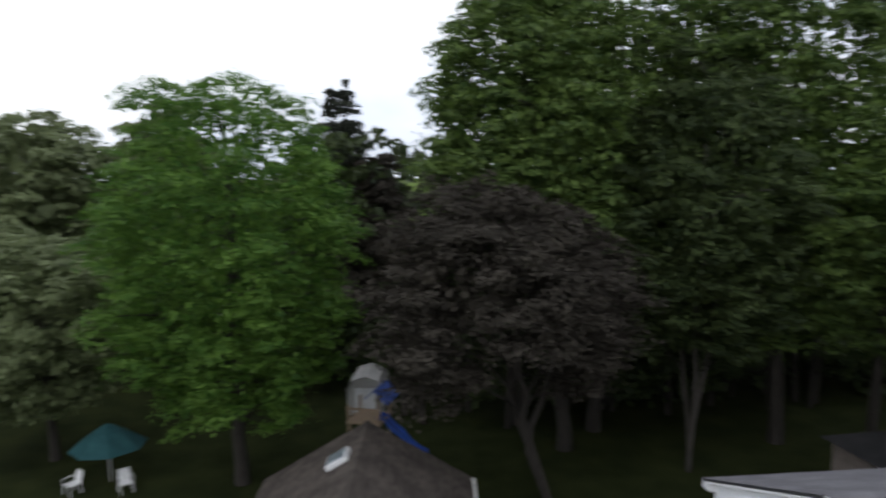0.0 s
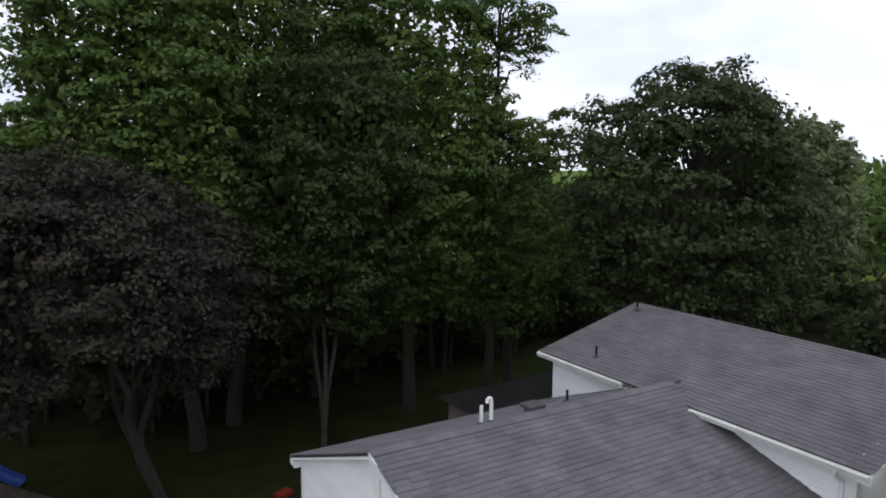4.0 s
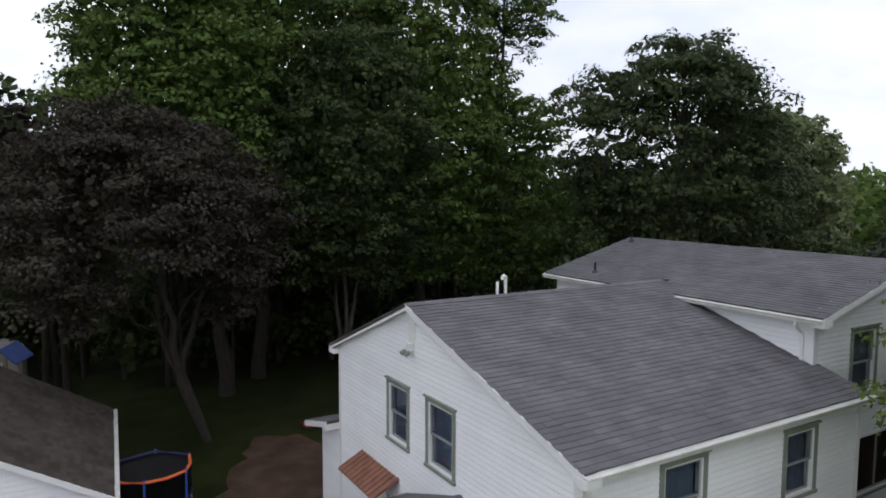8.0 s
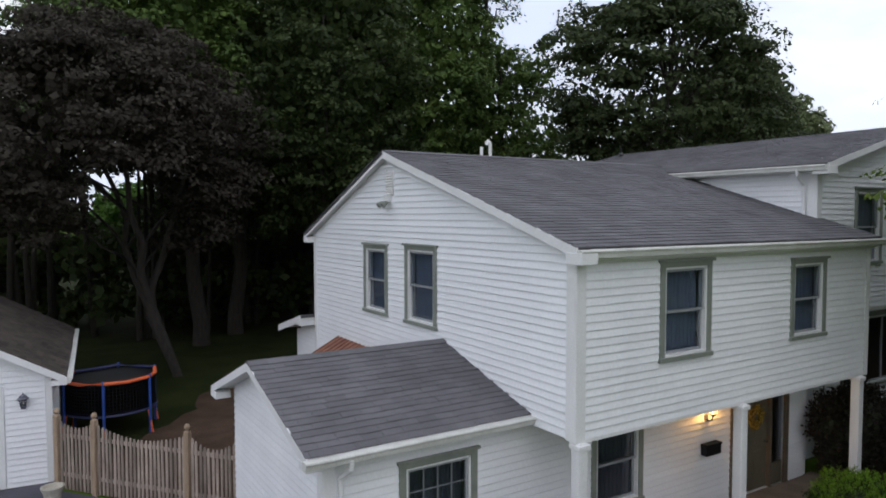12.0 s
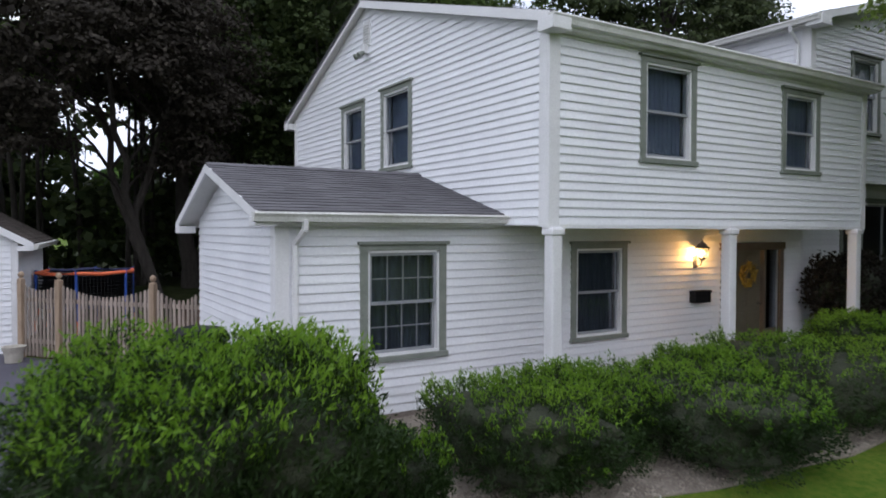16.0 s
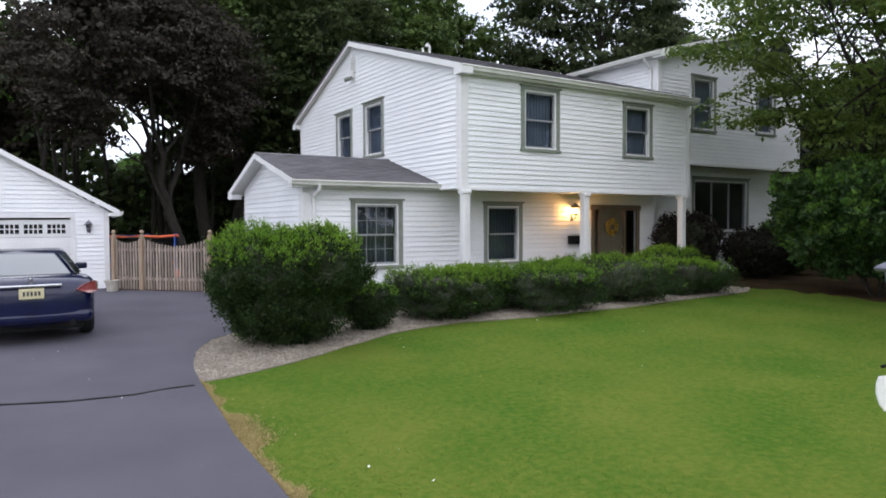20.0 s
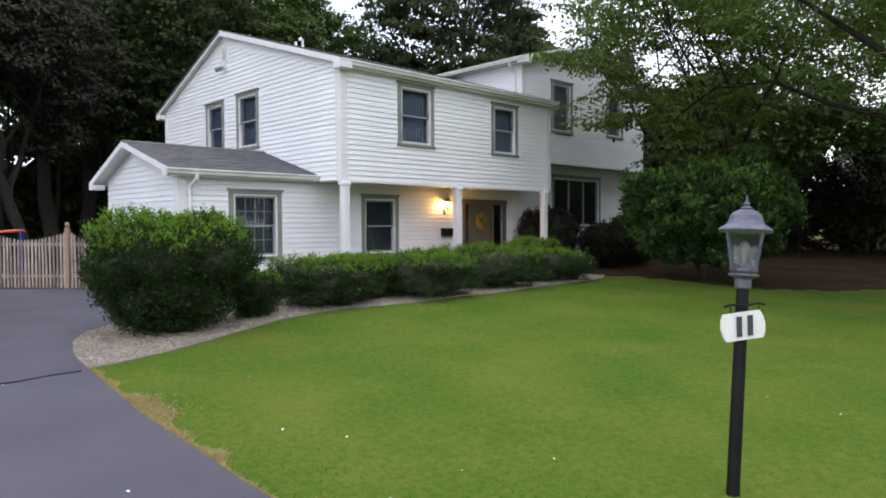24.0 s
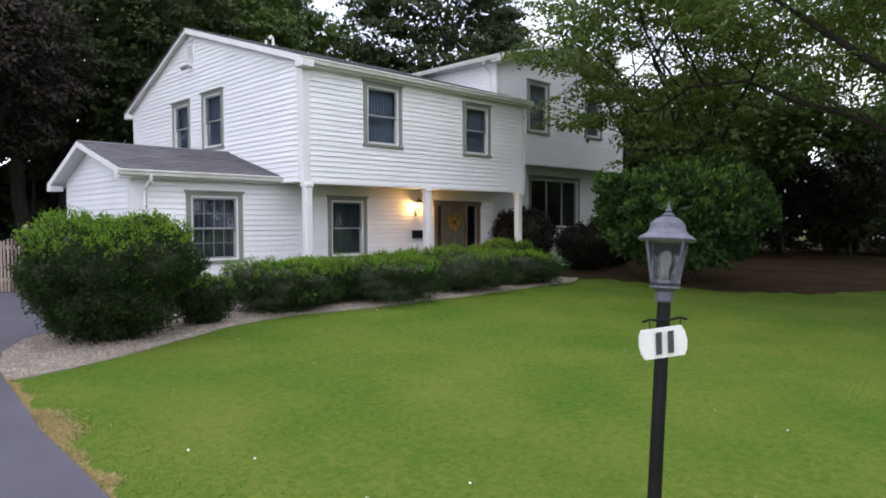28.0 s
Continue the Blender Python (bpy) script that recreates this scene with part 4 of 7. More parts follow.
board(house, "rake_board", (7.93, 6.06, EZ - 0.005), (7.93, RY, RZ - 0.005), 0.135, 0.028, M_TRIM, (1, 0, 0))
board(house, "rake_board", (7.93, RY, RZ - 0.005), (7.93, 16.02, 5.355), 0.135, 0.028, M_TRIM, (1, 0, 0))
strip(house, "eave_return", "y", 7.93, -1, 5.965, 6.26, -0.30, 0.005, 5.17, 5.33, M_TRIM)
strip(house, "eave_return", "y", 7.93, -1, 15.72, 16.03, -0.30, 0.005, 5.14, 5.28, M_TRIM)
strip(house, "fascia", "x", 6.10, -1, 8.22, WX1 + 0.1, 0.0, 0.022, EZ - 0.19, EZ - 0.03, M_TRIM)
gutter(house, 7.935, WX1 + 0.12, 6.076, EZ - 0.035)
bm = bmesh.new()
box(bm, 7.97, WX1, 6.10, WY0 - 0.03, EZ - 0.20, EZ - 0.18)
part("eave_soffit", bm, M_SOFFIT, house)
# gable louvre and flood lamp
v = strip(house, "gable_vent", "y", WX0, -1, 11.44, 11.74, 0.0, 0.035, 6.22, 6.70, M_TRIM, "white louvred vent")
for i in range(8):
    bm = bmesh.new()
    box(bm, -0.035, 0.0, 11.47, 11.71, 0, 0.012, pose(WX0 - 0.02, 0, 6.26 + i * 0.052, 0, -35, 0))
    part("slat", bm, M_SOFFIT, v)
fl = thing("flood_lamp", "small white flood lamp on the gable wall", "lamp")
part("box", rbox(WX0 - 0.12, WX0 - 0.02, 11.52, 11.68, 6.08, 6.25, 0.01), M_TRIM, fl)
for y in (11.51, 11.69):
    bm = bmesh.new()
    lathe(bm, [(0.03, 0), (0.045, 0.05), (0.062, 0.12), (0.06, 0.13)], 12, pose(WX0 - 0.13, y, 6.09, 0, 235, 0))
    part("lamp_head", bm, M_CASING, fl, "dull grey lamp head", smooth=True)

# shed wing at the gable end
SX, SRY, SRZ = 4.92, 9.60, 3.62
wall(house, "wall_shed_gable", "y", SX, -1, LOW_Y + 0.15, 11.42, 0.30, [(LOW_Y, 2.84), (SRY, SRZ - 0.12), (11.42, 2.86)], trims=[(LOW_Y, LOW_Y + 0.15, 0, 9)], label="white clapboard wall")
wall(house, "wall_shed_back", "x", 11.3, 1, SX + 0.15, WX0, 0.30, [(SX, 2.84), (WX0, 2.84)], boards=False)
roof(house, "roof_shed_front", (4.62, 7.16, 2.90), (WX0 - 0.03 - 4.62, 0, 0), (0, SRY - 7.16, SRZ - 2.90), pieces=240)
roof(house, "roof_shed_back", (WX0 - 0.03, 11.82, 2.80), (4.62 - WX0 + 0.03, 0, 0), (0, SRY - 11.82, SRZ - 2.80))
for i in range(12):
    x = 4.61 + i * 0.29
    bm = bmesh.new()
    prism(bm, [(x, SRY - 0.14, SRZ - 0.024), (x, SRY, SRZ + 0.024), (x, SRY + 0.14, SRZ - 0.024), (x, SRY + 0.14, SRZ - 0.032), (x, SRY, SRZ + 0.014), (x, SRY - 0.14, SRZ - 0.032)], (0.295, 0, 0.006))
    part("ridge_shingle", bm, M_SHINGLE, house)
board(house, "rake_board", (4.60, 7.14, 2.895), (4.60, SRY, SRZ - 0.005), 0.125, 0.028, M_TRIM, (1, 0, 0))
board(house, "rake_board", (4.60, SRY, SRZ - 0.005), (4.60, 11.84, 2.795), 0.125, 0.028, M_TRIM, (1, 0, 0))
strip(house, "eave_return", "y", 4.60, -1, 7.13, 7.38, -0.26, 0.005, 2.72, 2.83, M_TRIM)
strip(house, "eave_return", "y", 4.60, -1, 11.50, 11.84, -0.26, 0.005, 2.62, 2.74, M_TRIM)
gutter(house, 4.56, WX0 + 0.0, 7.15, 2.88)
strip(house, "fascia", "x", 7.18, -1, 4.60, WX0, 0.0, 0.022, 2.74, 2.89, M_TRIM)
bm = bmesh.new()
box(bm, 4.61, WX0 - 0.01, 7.19, LOW_Y - 0.03, 2.725, 2.745)
part("eave_soffit", bm, M_SOFFIT, house)
bm = bmesh.new()
for a, b in (((5.17, 7.08, 2.80), (5.17, 7.10, 2.68)), ((5.17, 7.10, 2.68), (5.12, 7.30, 2.52)), ((5.12, 7.31, 2.54), (5.12, 7.31, 0.35))):
    tube(bm, a, b, 0.04, n=6)
part("downspout", bm, M_TRIM, house)

# main block, half a storey higher
MX0, MX1, MY0, MY1 = 15.66, 22.95, 7.24, 15.70
MRX, MRZ, MEZ = 19.25, 7.88, 6.86
main_top = [(MX0, 6.87), (MRX, MRZ - 0.12), (MX1, 6.84)]
MW1 = (17.12, 18.30, 4.72, 6.42)
MW2 = (20.40, 21.49, 4.82, 6.36)
wall(house, "wall_main_front", "x", MY0, -1, MX0, MX1, 3.76, main_top, [hole(MW1), hole(MW2)], trims=[MW1, MW2, (MX0, MX0 + 0.14, 0, 9), (MX1 - 0.12, MX1, 0, 9)], label="white clapboard wall")
wall(house, "wall_main_side", "y", MX0, -1, MY0 + 0.15, MY1, 3.0, [(MY0, 6.80), (MY1, 6.80)], trims=[(MY0, MY0 + 0.16, 0, 9)], label="white clapboard wall")
wall(house, "wall_main_back", "x", MY1 - 0.15, 1, MX0, MX1, 0.3, main_top, boards=False)
wall(house, "wall_main_far_side", "y", MX1, 1, MY0 + 0.15, MY1 - 0.15, 0.3, [(MY0, 6.8), (MY1, 6.8)], boards=False)
TRIPLE = (18.12, 21.12, 1.60, 3.44)
wall(house, "wall_main_lower", "x", 7.95, -1, 15.74, MX1, 0.30, [(15.74, 3.76), (MX1, 3.76)], [hole(TRIPLE)], trims=[TRIPLE, (MX1 - 0.12, MX1, 0, 9)], label="white clapboard wall")
window(house, "x", 7.95, -1, *TRIPLE, lights=3, hung=False, curtain=False)
for wdw in (MW1, MW2):
    window(house, "x", MY0, -1, *wdw)
bm = bmesh.new()
box(bm, 15.74, MX1, MY0 + 0.02, 8.1, 3.74, 3.77)
part("overhang_soffit", bm, M_SOFFIT, house)
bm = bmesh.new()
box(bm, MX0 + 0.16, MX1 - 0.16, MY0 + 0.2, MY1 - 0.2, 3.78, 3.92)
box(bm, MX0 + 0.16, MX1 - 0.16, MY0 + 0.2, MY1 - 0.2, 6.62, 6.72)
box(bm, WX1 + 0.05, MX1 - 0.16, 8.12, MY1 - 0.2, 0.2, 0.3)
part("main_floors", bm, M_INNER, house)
strip(house, "corner_board", "x", MY0, -1, MX0 - 0.032, MX0 + 0.14, 0, 0.034, 4.5, 6.82, M_TRIM)
strip(house, "corner_board", "y", MX0, -1, MY0 + 0.002, MY0 + 0.16, 0, 0.032, 4.5, 6.82, M_TRIM)
strip(house, "corner_board", "x", MY0, -1, MX1 - 0.12, MX1 + 0.02, 0, 0.034, 3.72, 6.84, M_TRIM)
strip(house, "corner_board", "x", 7.95, -1, MX1 - 0.12, MX1 + 0.02, 0, 0.034, 0.3, 3.74, M_TRIM)
strip(house, "skirt_board", "x", MY0, -1, WX1 + 0.02, MX1 + 0.02, -0.1, 0.03, 3.70, 3.76, M_TRIM)
roof(house, "roof_main_west", (15.38, 16.00, MEZ), (0, 6.86 - 16.00, 0), (MRX - 15.38, 0, MRZ - MEZ), pieces=260, start=9.3)
roof(house, "roof_main_east", (23.2, 6.86, MEZ), (0, 16.00 - 6.86, 0), (MRX - 23.2, 0, MRZ - MEZ))
board(house, "rake_board", (15.36, 6.84, MEZ - 0.005), (MRX, 6.84, MRZ - 0.005), 0.14, 0.028, M_TRIM, (0, 1, 0))
board(house, "rake_board", (MRX, 6.84, MRZ - 0.005), (23.22, 6.84, MEZ - 0.005), 0.14, 0.028, M_TRIM, (0, 1, 0))
board(house, "rake_board", (15.36, 16.02, MEZ - 0.005), (MRX, 16.02, MRZ - 0.005), 0.14, 0.028, M_TRIM, (0, -1, 0))
gutter(house, 6.86, 10.75, 15.38, MEZ - 0.035, -1, "y")
gutter(house, 12.75, 16.00, 15.38, MEZ - 0.035, -1, "y")
bm = bmesh.new()
box(bm, 15.40, MX0 - 0.03, 6.88, 15.98, MEZ - 0.17, MEZ - 0.15)
part("eave_soffit", bm, M_SOFFIT, house)
strip(house, "eave_return", "x", 6.84, -1, 15.34, 15.68, -0.32, 0.005, 6.64, 6.80, M_TRIM)
bm = bmesh.new()
for a, b in (((15.32, 7.45, 6.76), (15.34, 7.47, 6.64)), ((15.34, 7.47, 6.64), (15.58, 7.46, 6.44)), ((15.59, 7.46, 6.46), (15.59, 7.46, 5.80))):
    tube(bm, a, b, 0.04, n=6)
part("downspout", bm, M_TRIM, house)

# porch: slab, posts, door
bm = rbox(8.15, 16.0, 5.95, LOW_Y + 0.02, 0.1, 0.345, 0.015)
part("porch_slab", bm, M_SLAB, house, "brownish paved porch slab")
for b in ((4.94, 8.14, LOW_Y - 0.02, LOW_Y + 0.1, -0.05, 0.30), (4.93, 5.03, LOW_Y + 0.1, 11.3, -0.05, 0.30), (8.18, 8.28, 11.3, 15.5, -0.05, 0.28)):
    bm = bmesh.new()
    box(bm, *b)
    part("foundation", bm, M_FOUND, house)
for x, y in ((8.19, 6.24), (11.78, 6.24), (15.46, 6.24)):
    bm = rbox(x - 0.085, x + 0.085, y - 0.085, y + 0.085, 0.34, 2.72, 0.02)
    p = part("porch_post", bm, M_TRIM, house)
    part("capital", rbox(x - 0.11, x + 0.11, y - 0.11, y + 0.11, 2.62, 2.70, 0.015), M_TRIM, p)
    part("plinth", rbox(x - 0.105, x + 0.105, y - 0.105, y + 0.105, 0.345, 0.50, 0.015), M_TRIM, p)
bm = bmesh.new()
for a in ((13.12, 13.24, 0, 0.05, 0.35, 2.32), (14.90, 15.02, 0, 0.05, 0.35, 2.32), (13.08, 15.06, 0, 0.055, 2.32, 2.46), (13.40, 13.47, -0.06, 0.03, 0.36, 2.32), (14.40, 14.47, -0.06, 0.03, 0.36, 2.32)):
    box(bm, *span("x", LOW_Y, -1, *a))
dr = part("front_door", bm, M_DOORWOOD, house, "greenish front door with sidelights and a wreath")
part("door_leaf", rbox(*span("x", LOW_Y, -1, 13.47, 14.40, -0.09, -0.045, 0.37, 2.32), r=0.004), M_DOOR, dr)
for i, (a, b) in enumerate(((13.58, 13.89), (13.98, 14.29))):
    for z0, z1 in ((0.55, 1.15), (1.27, 1.85), (1.95, 2.2)):
        part("door_panel", rbox(*span("x", LOW_Y, -1, a, b, -0.05, -0.03, z0, z1), r=0.01), M_DOOR, dr)
for a, b in ((13.24, 13.40), (14.47, 14.90)):
    bm = bmesh.new()
    box(bm, *span("x", LOW_Y, -1, a, b, -0.05, -0.044, 0.8, 2.32))
    part("sidelight_pane", bm, M_GLASS, dr)
    bm = bmesh.new()
    box(bm, *span("x", LOW_Y, -1, a, b, -0.06, -0.02, 0.36, 0.8))
    part("sidelight_panel", bm, M_DOOR, dr)
bm = bmesh.new()
tube(bm, (14.32, LOW_Y - 0.03, 1.3), (14.32, LOW_Y + 0.06, 1.3), 0.025, n=10)
part("door_knob", bm, M_CHROME, dr)
wreath = thing("wreath", "yellow flower wreath hung on the front door", "wreath", at=(13.93, LOW_Y - 0.02, 1.86))
rg = np.random.default_rng(5)
an = rg.uniform(0, 6.28, 900)
rr = 0.17 + rg.normal(size=900) * 0.035
pts = np.stack([rr * np.cos(an), rg.normal(size=900) * 0.025, rr * np.sin(an)], 1)
obj("flowers", leaf_mesh("flowers", pts, 0.05, rg, 0.1, 0.7), M_WREATH, wreath)
bm = bmesh.new()
ringp = [(0.17 * math.cos(a), 0, 0.17 * math.sin(a)) for a in [i * 0.3307 for i in range(20)]]
limb(bm, ringp, 0.025, 0.025, 6)
part("ring", bm, M_BARK, wreath)
mb = thing("mailbox", "black metal wall mailbox beside the front door", "mailbox")
part("box", rbox(12.26, 12.68, LOW_Y - 0.16, LOW_Y - 0.025, 1.42, 1.60, 0.012), M_BLACK, mb)
part("lid", rbox(12.25, 12.69, LOW_Y - 0.175, LOW_Y - 0.025, 1.59, 1.635, 0.012), M_BLACK, mb)


def lantern(parent, s, glass, metal, bulb):
    """A tapered four-pane lantern 0.58 high at scale 1, its foot at the parent's origin."""
    bm = bmesh.new()
    lathe(bm, [(0.05 * s, 0), (0.055 * s, 0.02 * s), (0.10 * s, 0.05 * s), (0.115 * s, 0.065 * s), (0.115 * s, 0.085 * s)], 8)
    part("lantern_base", bm, metal, parent)
    for i in range(4):
        a = math.pi / 4 + i * math.pi / 2
        c, d = math.cos(a), math.sin(a)
        bm = bmesh.new()
        tube(bm, (0.125 * s * c, 0.125 * s * d, 0.08 * s), (0.185 * s * c, 0.185 * s * d, 0.345 * s), 0.011 * s, n=6)
        part("lantern_bar", bm, metal, parent)
        e = a + math.pi / 2
        g = [(0.125 * s * c, 0.125 * s * d, 0.085 * s), (0.125 * s * math.cos(e), 0.125 * s * math.sin(e), 0.085 * s),
             (0.185 * s * math.cos(e), 0.185 * s * math.sin(e), 0.345 * s), (0.185 * s * c, 0.185 * s * d, 0.345 * s)]
        bm = bmesh.new()
        mid = (Vector(g[0]) + Vector(g[2])) / 2
        prism(bm, g, Vector((mid.x, mid.y, 0)).normalized() * -0.004)
        pn = part("pane", bm, glass, parent)
        pn.visible_shadow = False
    bm = bmesh.new()
    lathe(bm, [(0.205 * s, 0.34 * s), (0.215 * s, 0.355 * s), (0.20 * s, 0.37 * s), (0.15 * s, 0.395 * s), (0.135 * s, 0.42 * s), (0.125 * s, 0.46 * s), (0.09 * s, 0.49 * s), (0.045 * s, 0.505 * s), (0.05 * s, 0.515 * s),
               (0.022 * s, 0.53 * s), (0.028 * s, 0.545 * s), (0.012 * s, 0.56 * s), (0.004 * s, 0.61 * s)], 12)
    part("lantern_roof", bm, metal, parent, smooth=False)
    bm = bmesh.new()
    lathe(bm, [(0.022 * s, 0.08 * s), (0.022 * s, 0.15 * s), (0.035 * s, 0.18 * s), (0.042 * s, 0.22 * s), (0.03 * s, 0.265 * s), (0.008 * s, 0.28 * s)], 10)
    part("bulb", bm, bulb, parent, smooth=True)


pl = thing("porch_lantern", "lit brass wall lantern glowing warm beside the door", "lamp", at=(12.40, LOW_Y - 0.17, 2.16))
lantern(pl, 0.62, M_LAMPGLASS, M_LANTERN, M_BULB)
bm = bmesh.new()
limb(bm, [(0, 0.16, -0.06), (0, 0.10, -0.10), (0, 0.02, -0.08), (0, 0, 0.0)], 0.012, 0.012, 6)
part("arm", bm, M_LANTERN, pl)
part("wall_plate", rbox(-0.05, 0.05, 0.135, 0.16, -0.14, 0.08, 0.008), M_LANTERN, pl)
glow_data = bpy.data.lights.new("porch_glow", "POINT")
glow_data.energy, glow_data.color, glow_data.shadow_soft_size = 50.0, (1.0, 0.50, 0.13), 0.06
glow = new("porch_glow", glow_data)
glow.location = (12.40, LOW_Y - 0.17, 2.29)

# lean-to behind, awning over the side door, pipes on the roof
wall(house, "wall_lean_to", "y", 8.12, -1, WY1 + 0.02, 17.05, 0.25, [(WY1, 3.2), (17.05, 2.72)], label="white clapboard wall")
wall(house, "wall_lean_to_back", "x", 17.0, 1, 8.28, 12.0, 0.25, [(8, 2.7), (12, 2.7)], boards=False)
roof(house, "roof_lean_to", (12.1, 17.4, 2.86), (7.72 - 12.1, 0, 0), (0, WY1 + 0.02 - 17.4, 0.46))
board(house, "rake_board", (7.70, 17.42, 2.855), (7.70, WY1 + 0.03, 3.315), 0.16, 0.028, M_TRIM, (1, 0, 0))
strip(house, "eave_return", "y", 7.70, -1, WY1 + 0.03, WY1 + 0.3, -0.45, 0.005, 3.05, 3.2, M_TRIM)
aw = thing("awning", "rust-brown metal awning over the side door", "awning")
bm = bmesh.new()
prism(bm, [(8.13, 12.2, 2.98), (8.13, 14.2, 2.98), (7.42, 14.2, 2.62), (7.42, 12.2, 2.62)], (0, 0, 0.03))
part("panel", bm, M_AWNING, aw)
for i in range(11):
    y = 12.22 + i * 0.195
    bm = bmesh.new()
    prism(bm, [(8.12, y, 3.012), (8.12, y + 0.03, 3.012), (7.42, y + 0.03, 2.652), (7.42, y, 2.652)], (0, 0, 0.02))
    part("rib", bm, M_AWNING, aw)
for y in (12.25, 14.15):
    bm = bmesh.new()
    tube(bm, (7.48, y, 2.64), (8.12, y, 2.35), 0.012, n=6)
    part("brace", bm, M_BLACK, aw)
strip(house, "side_door", "y", WX0, -1, 12.75, 13.65, 0.0, 0.05, 0.36, 2.40, M_TRIM, "white side door")
for x, h, bend in ((10.62, 0.40, False), (10.86, 0.46, True)):
    pz = RZ - (12.0 - RY) * 0.397
    vp = thing("vent_pipe", "white plastic flue pipe standing on the roof", "pipe", "roof flue pipes", at=(x, 12.0, pz))
    bm = bmesh.new()
    if bend:
        limb(bm, [(0, 0, -0.1), (0, 0, 0.2), (0, 0, h), (-0.02, -0.005, h + 0.06), (-0.07, -0.02, h + 0.085), (-0.12, -0.035, h + 0.06), (-0.13, -0.04, h - 0.01)], 0.038, 0.038, 10)
    else:
        tube(bm, (0, 0, -0.1), (0, 0, h), 0.036, n=10)
    part("pipe", bm, M_PVC, vp, smooth=False)
    bm = bmesh.new()
    lathe(bm, [(0.1, -0.03), (0.09, 0.02), (0.045, 0.06)], 12)
    part("flashing", bm, M_DECK, vp)
vb = thing("roof_vent", "low grey box vent on the back roof slope", "vent", at=(12.43, 12.6, RZ - (12.6 - RY) * 0.397))
part("box", rbox(-0.22, 0.22, -0.2, 0.2, 0.06, 0.17, 0.02), M_DECK, vb)
part("collar", rbox(-0.15, 0.15, -0.14, 0.14, -0.12, 0.07, 0.01), M_DECK, vb)
for x, y, z, h in ((13.7, 12.9, RZ - (12.9 - RY) * 0.397, 0.30), (15.95, 14.3, MEZ + 0.57 * 0.283, 0.30), (18.75, 15.5, MEZ + 3.37 * 0.283, 0.26)):
    sp = thing("stack_pipe", "black plumbing stack on the roof", "pipe", "roof stacks", at=(x, y, z))
    bm = bmesh.new()
    tube(bm, (0, 0, -0.1), (0, 0, h), 0.032, n=10)
    part("pipe", bm, M_BLACK, sp)
    bm = bmesh.new()
    lathe(bm, [(0.1, -0.03), (0.085, 0.02), (0.04, 0.06)], 12)
    part("flashing", bm, M_DECK, sp)


# ---- the garage ----
garage = thing("garage", "detached white clapboard garage with a brown shingle roof and panelled door", "garage")
GX0, GX1, GY0, GY1 = -4.20, 2.24, 16.05, 22.7
GRX, GRZ, GEZ = -0.98, 4.44, 2.41
GD = (-3.40, 1.30, 0.13, 2.20)
g_top = [(GX0, 2.40), (GRX, GRZ - 0.12), (GX1, 2.40)]
wall(garage, "wall_front", "x", GY0, -1, GX0, GX1, 0.10, g_top, [GD], h=0.125, trims=[(GX0, GX0 + 0.1, 0, 9), (GX1 - 0.1, GX1, 0, 9), (GD[0] - 0.1, GD[1] + 0.1, 0, GD[3] + 0.1)], label="white clapboard gable wall")
wall(garage, "wall_side", "y", GX1, 1, GY0 + 0.15, GY1, 0.10, [(GY0, 2.42), (GY1, 2.42)], h=0.125, label="white clapboard wall")
wall(garage, "wall_far_side", "y", GX0, -1, GY0 + 0.15, GY1, 0.10, [(GY0, 2.42), (GY1, 2.42)], boards=False)
wall(garage, "wall_back", "x", GY1 - 0.15, 1, GX0 + 0.15, GX1 - 0.15, 0.10, g_top, boards=False)
strip(garage, "corner_board", "x", GY0, -1, GX1 - 0.10, GX1 + 0.03, 0, 0.034, 0.10, 2.40, M_TRIM)
strip(garage, "corner_board", "y", GX1, 1, GY0 + 0.002, GY0 + 0.12, 0, 0.032, 0.10, 2.40, M_TRIM)
roof(garage, "roof_east", (2.54, 15.83, GEZ), (0, 22.9 - 15.83, 0), (GRX - 2.54, 0, GRZ - GEZ), M_SHINGLE_BROWN, pieces=280, label="brown asphalt shingle roof slope")
roof(garage, "roof_west", (-4.50, 22.9, GEZ), (0, 15.83 - 22.9, 0), (GRX + 4.50, 0, GRZ - GEZ), M_SHINGLE_BROWN, label="brown asphalt shingle roof slope")
for i in range(25):
    y = 15.81 + i * 0.284
    bm = bmesh.new()
    prism(bm, [(GRX - 0.14, y, GRZ - 0.064), (GRX, y, GRZ + 0.024), (GRX + 0.14, y, GRZ - 0.064), (GRX + 0.14, y, GRZ - 0.072), (GRX, y, GRZ + 0.014), (GRX - 0.14, y, GRZ - 0.072)], (0, 0.29, 0.006))
    part("ridge_shingle", bm, M_SHINGLE_BROWN, garage)
board(garage, "rake_board", (2.56, 15.81, GEZ - 0.005), (GRX, 15.81, GRZ - 0.005), 0.15, 0.028, M_TRIM, (0, 1, 0))
board(garage, "rake_board", (GRX, 15.81, GRZ - 0.005), (-4.52, 15.81, GEZ - 0.005), 0.15, 0.028, M_TRIM, (0, 1, 0))
gutter(garage, 15.83, 22.9, 2.54, GEZ - 0.03, 1, "y")
strip(garage, "eave_return", "x", 15.81, -1, 2.26, 2.56, -0.25, 0.0, 2.24, 2.34, M_TRIM)
bm = bmesh.new()
for a in ((GD[0] - 0.09, GD[0] + 0.02, 0, 0.04, 0.10, GD[3]), (GD[1] - 0.02, GD[1] + 0.09, 0, 0.04, 0.10, GD[3]), (GD[0] - 0.09, GD[1] + 0.09, 0, 0.045, GD[3], GD[3] + 0.1)):
    box(bm, *span("x", GY0, -1, *a))
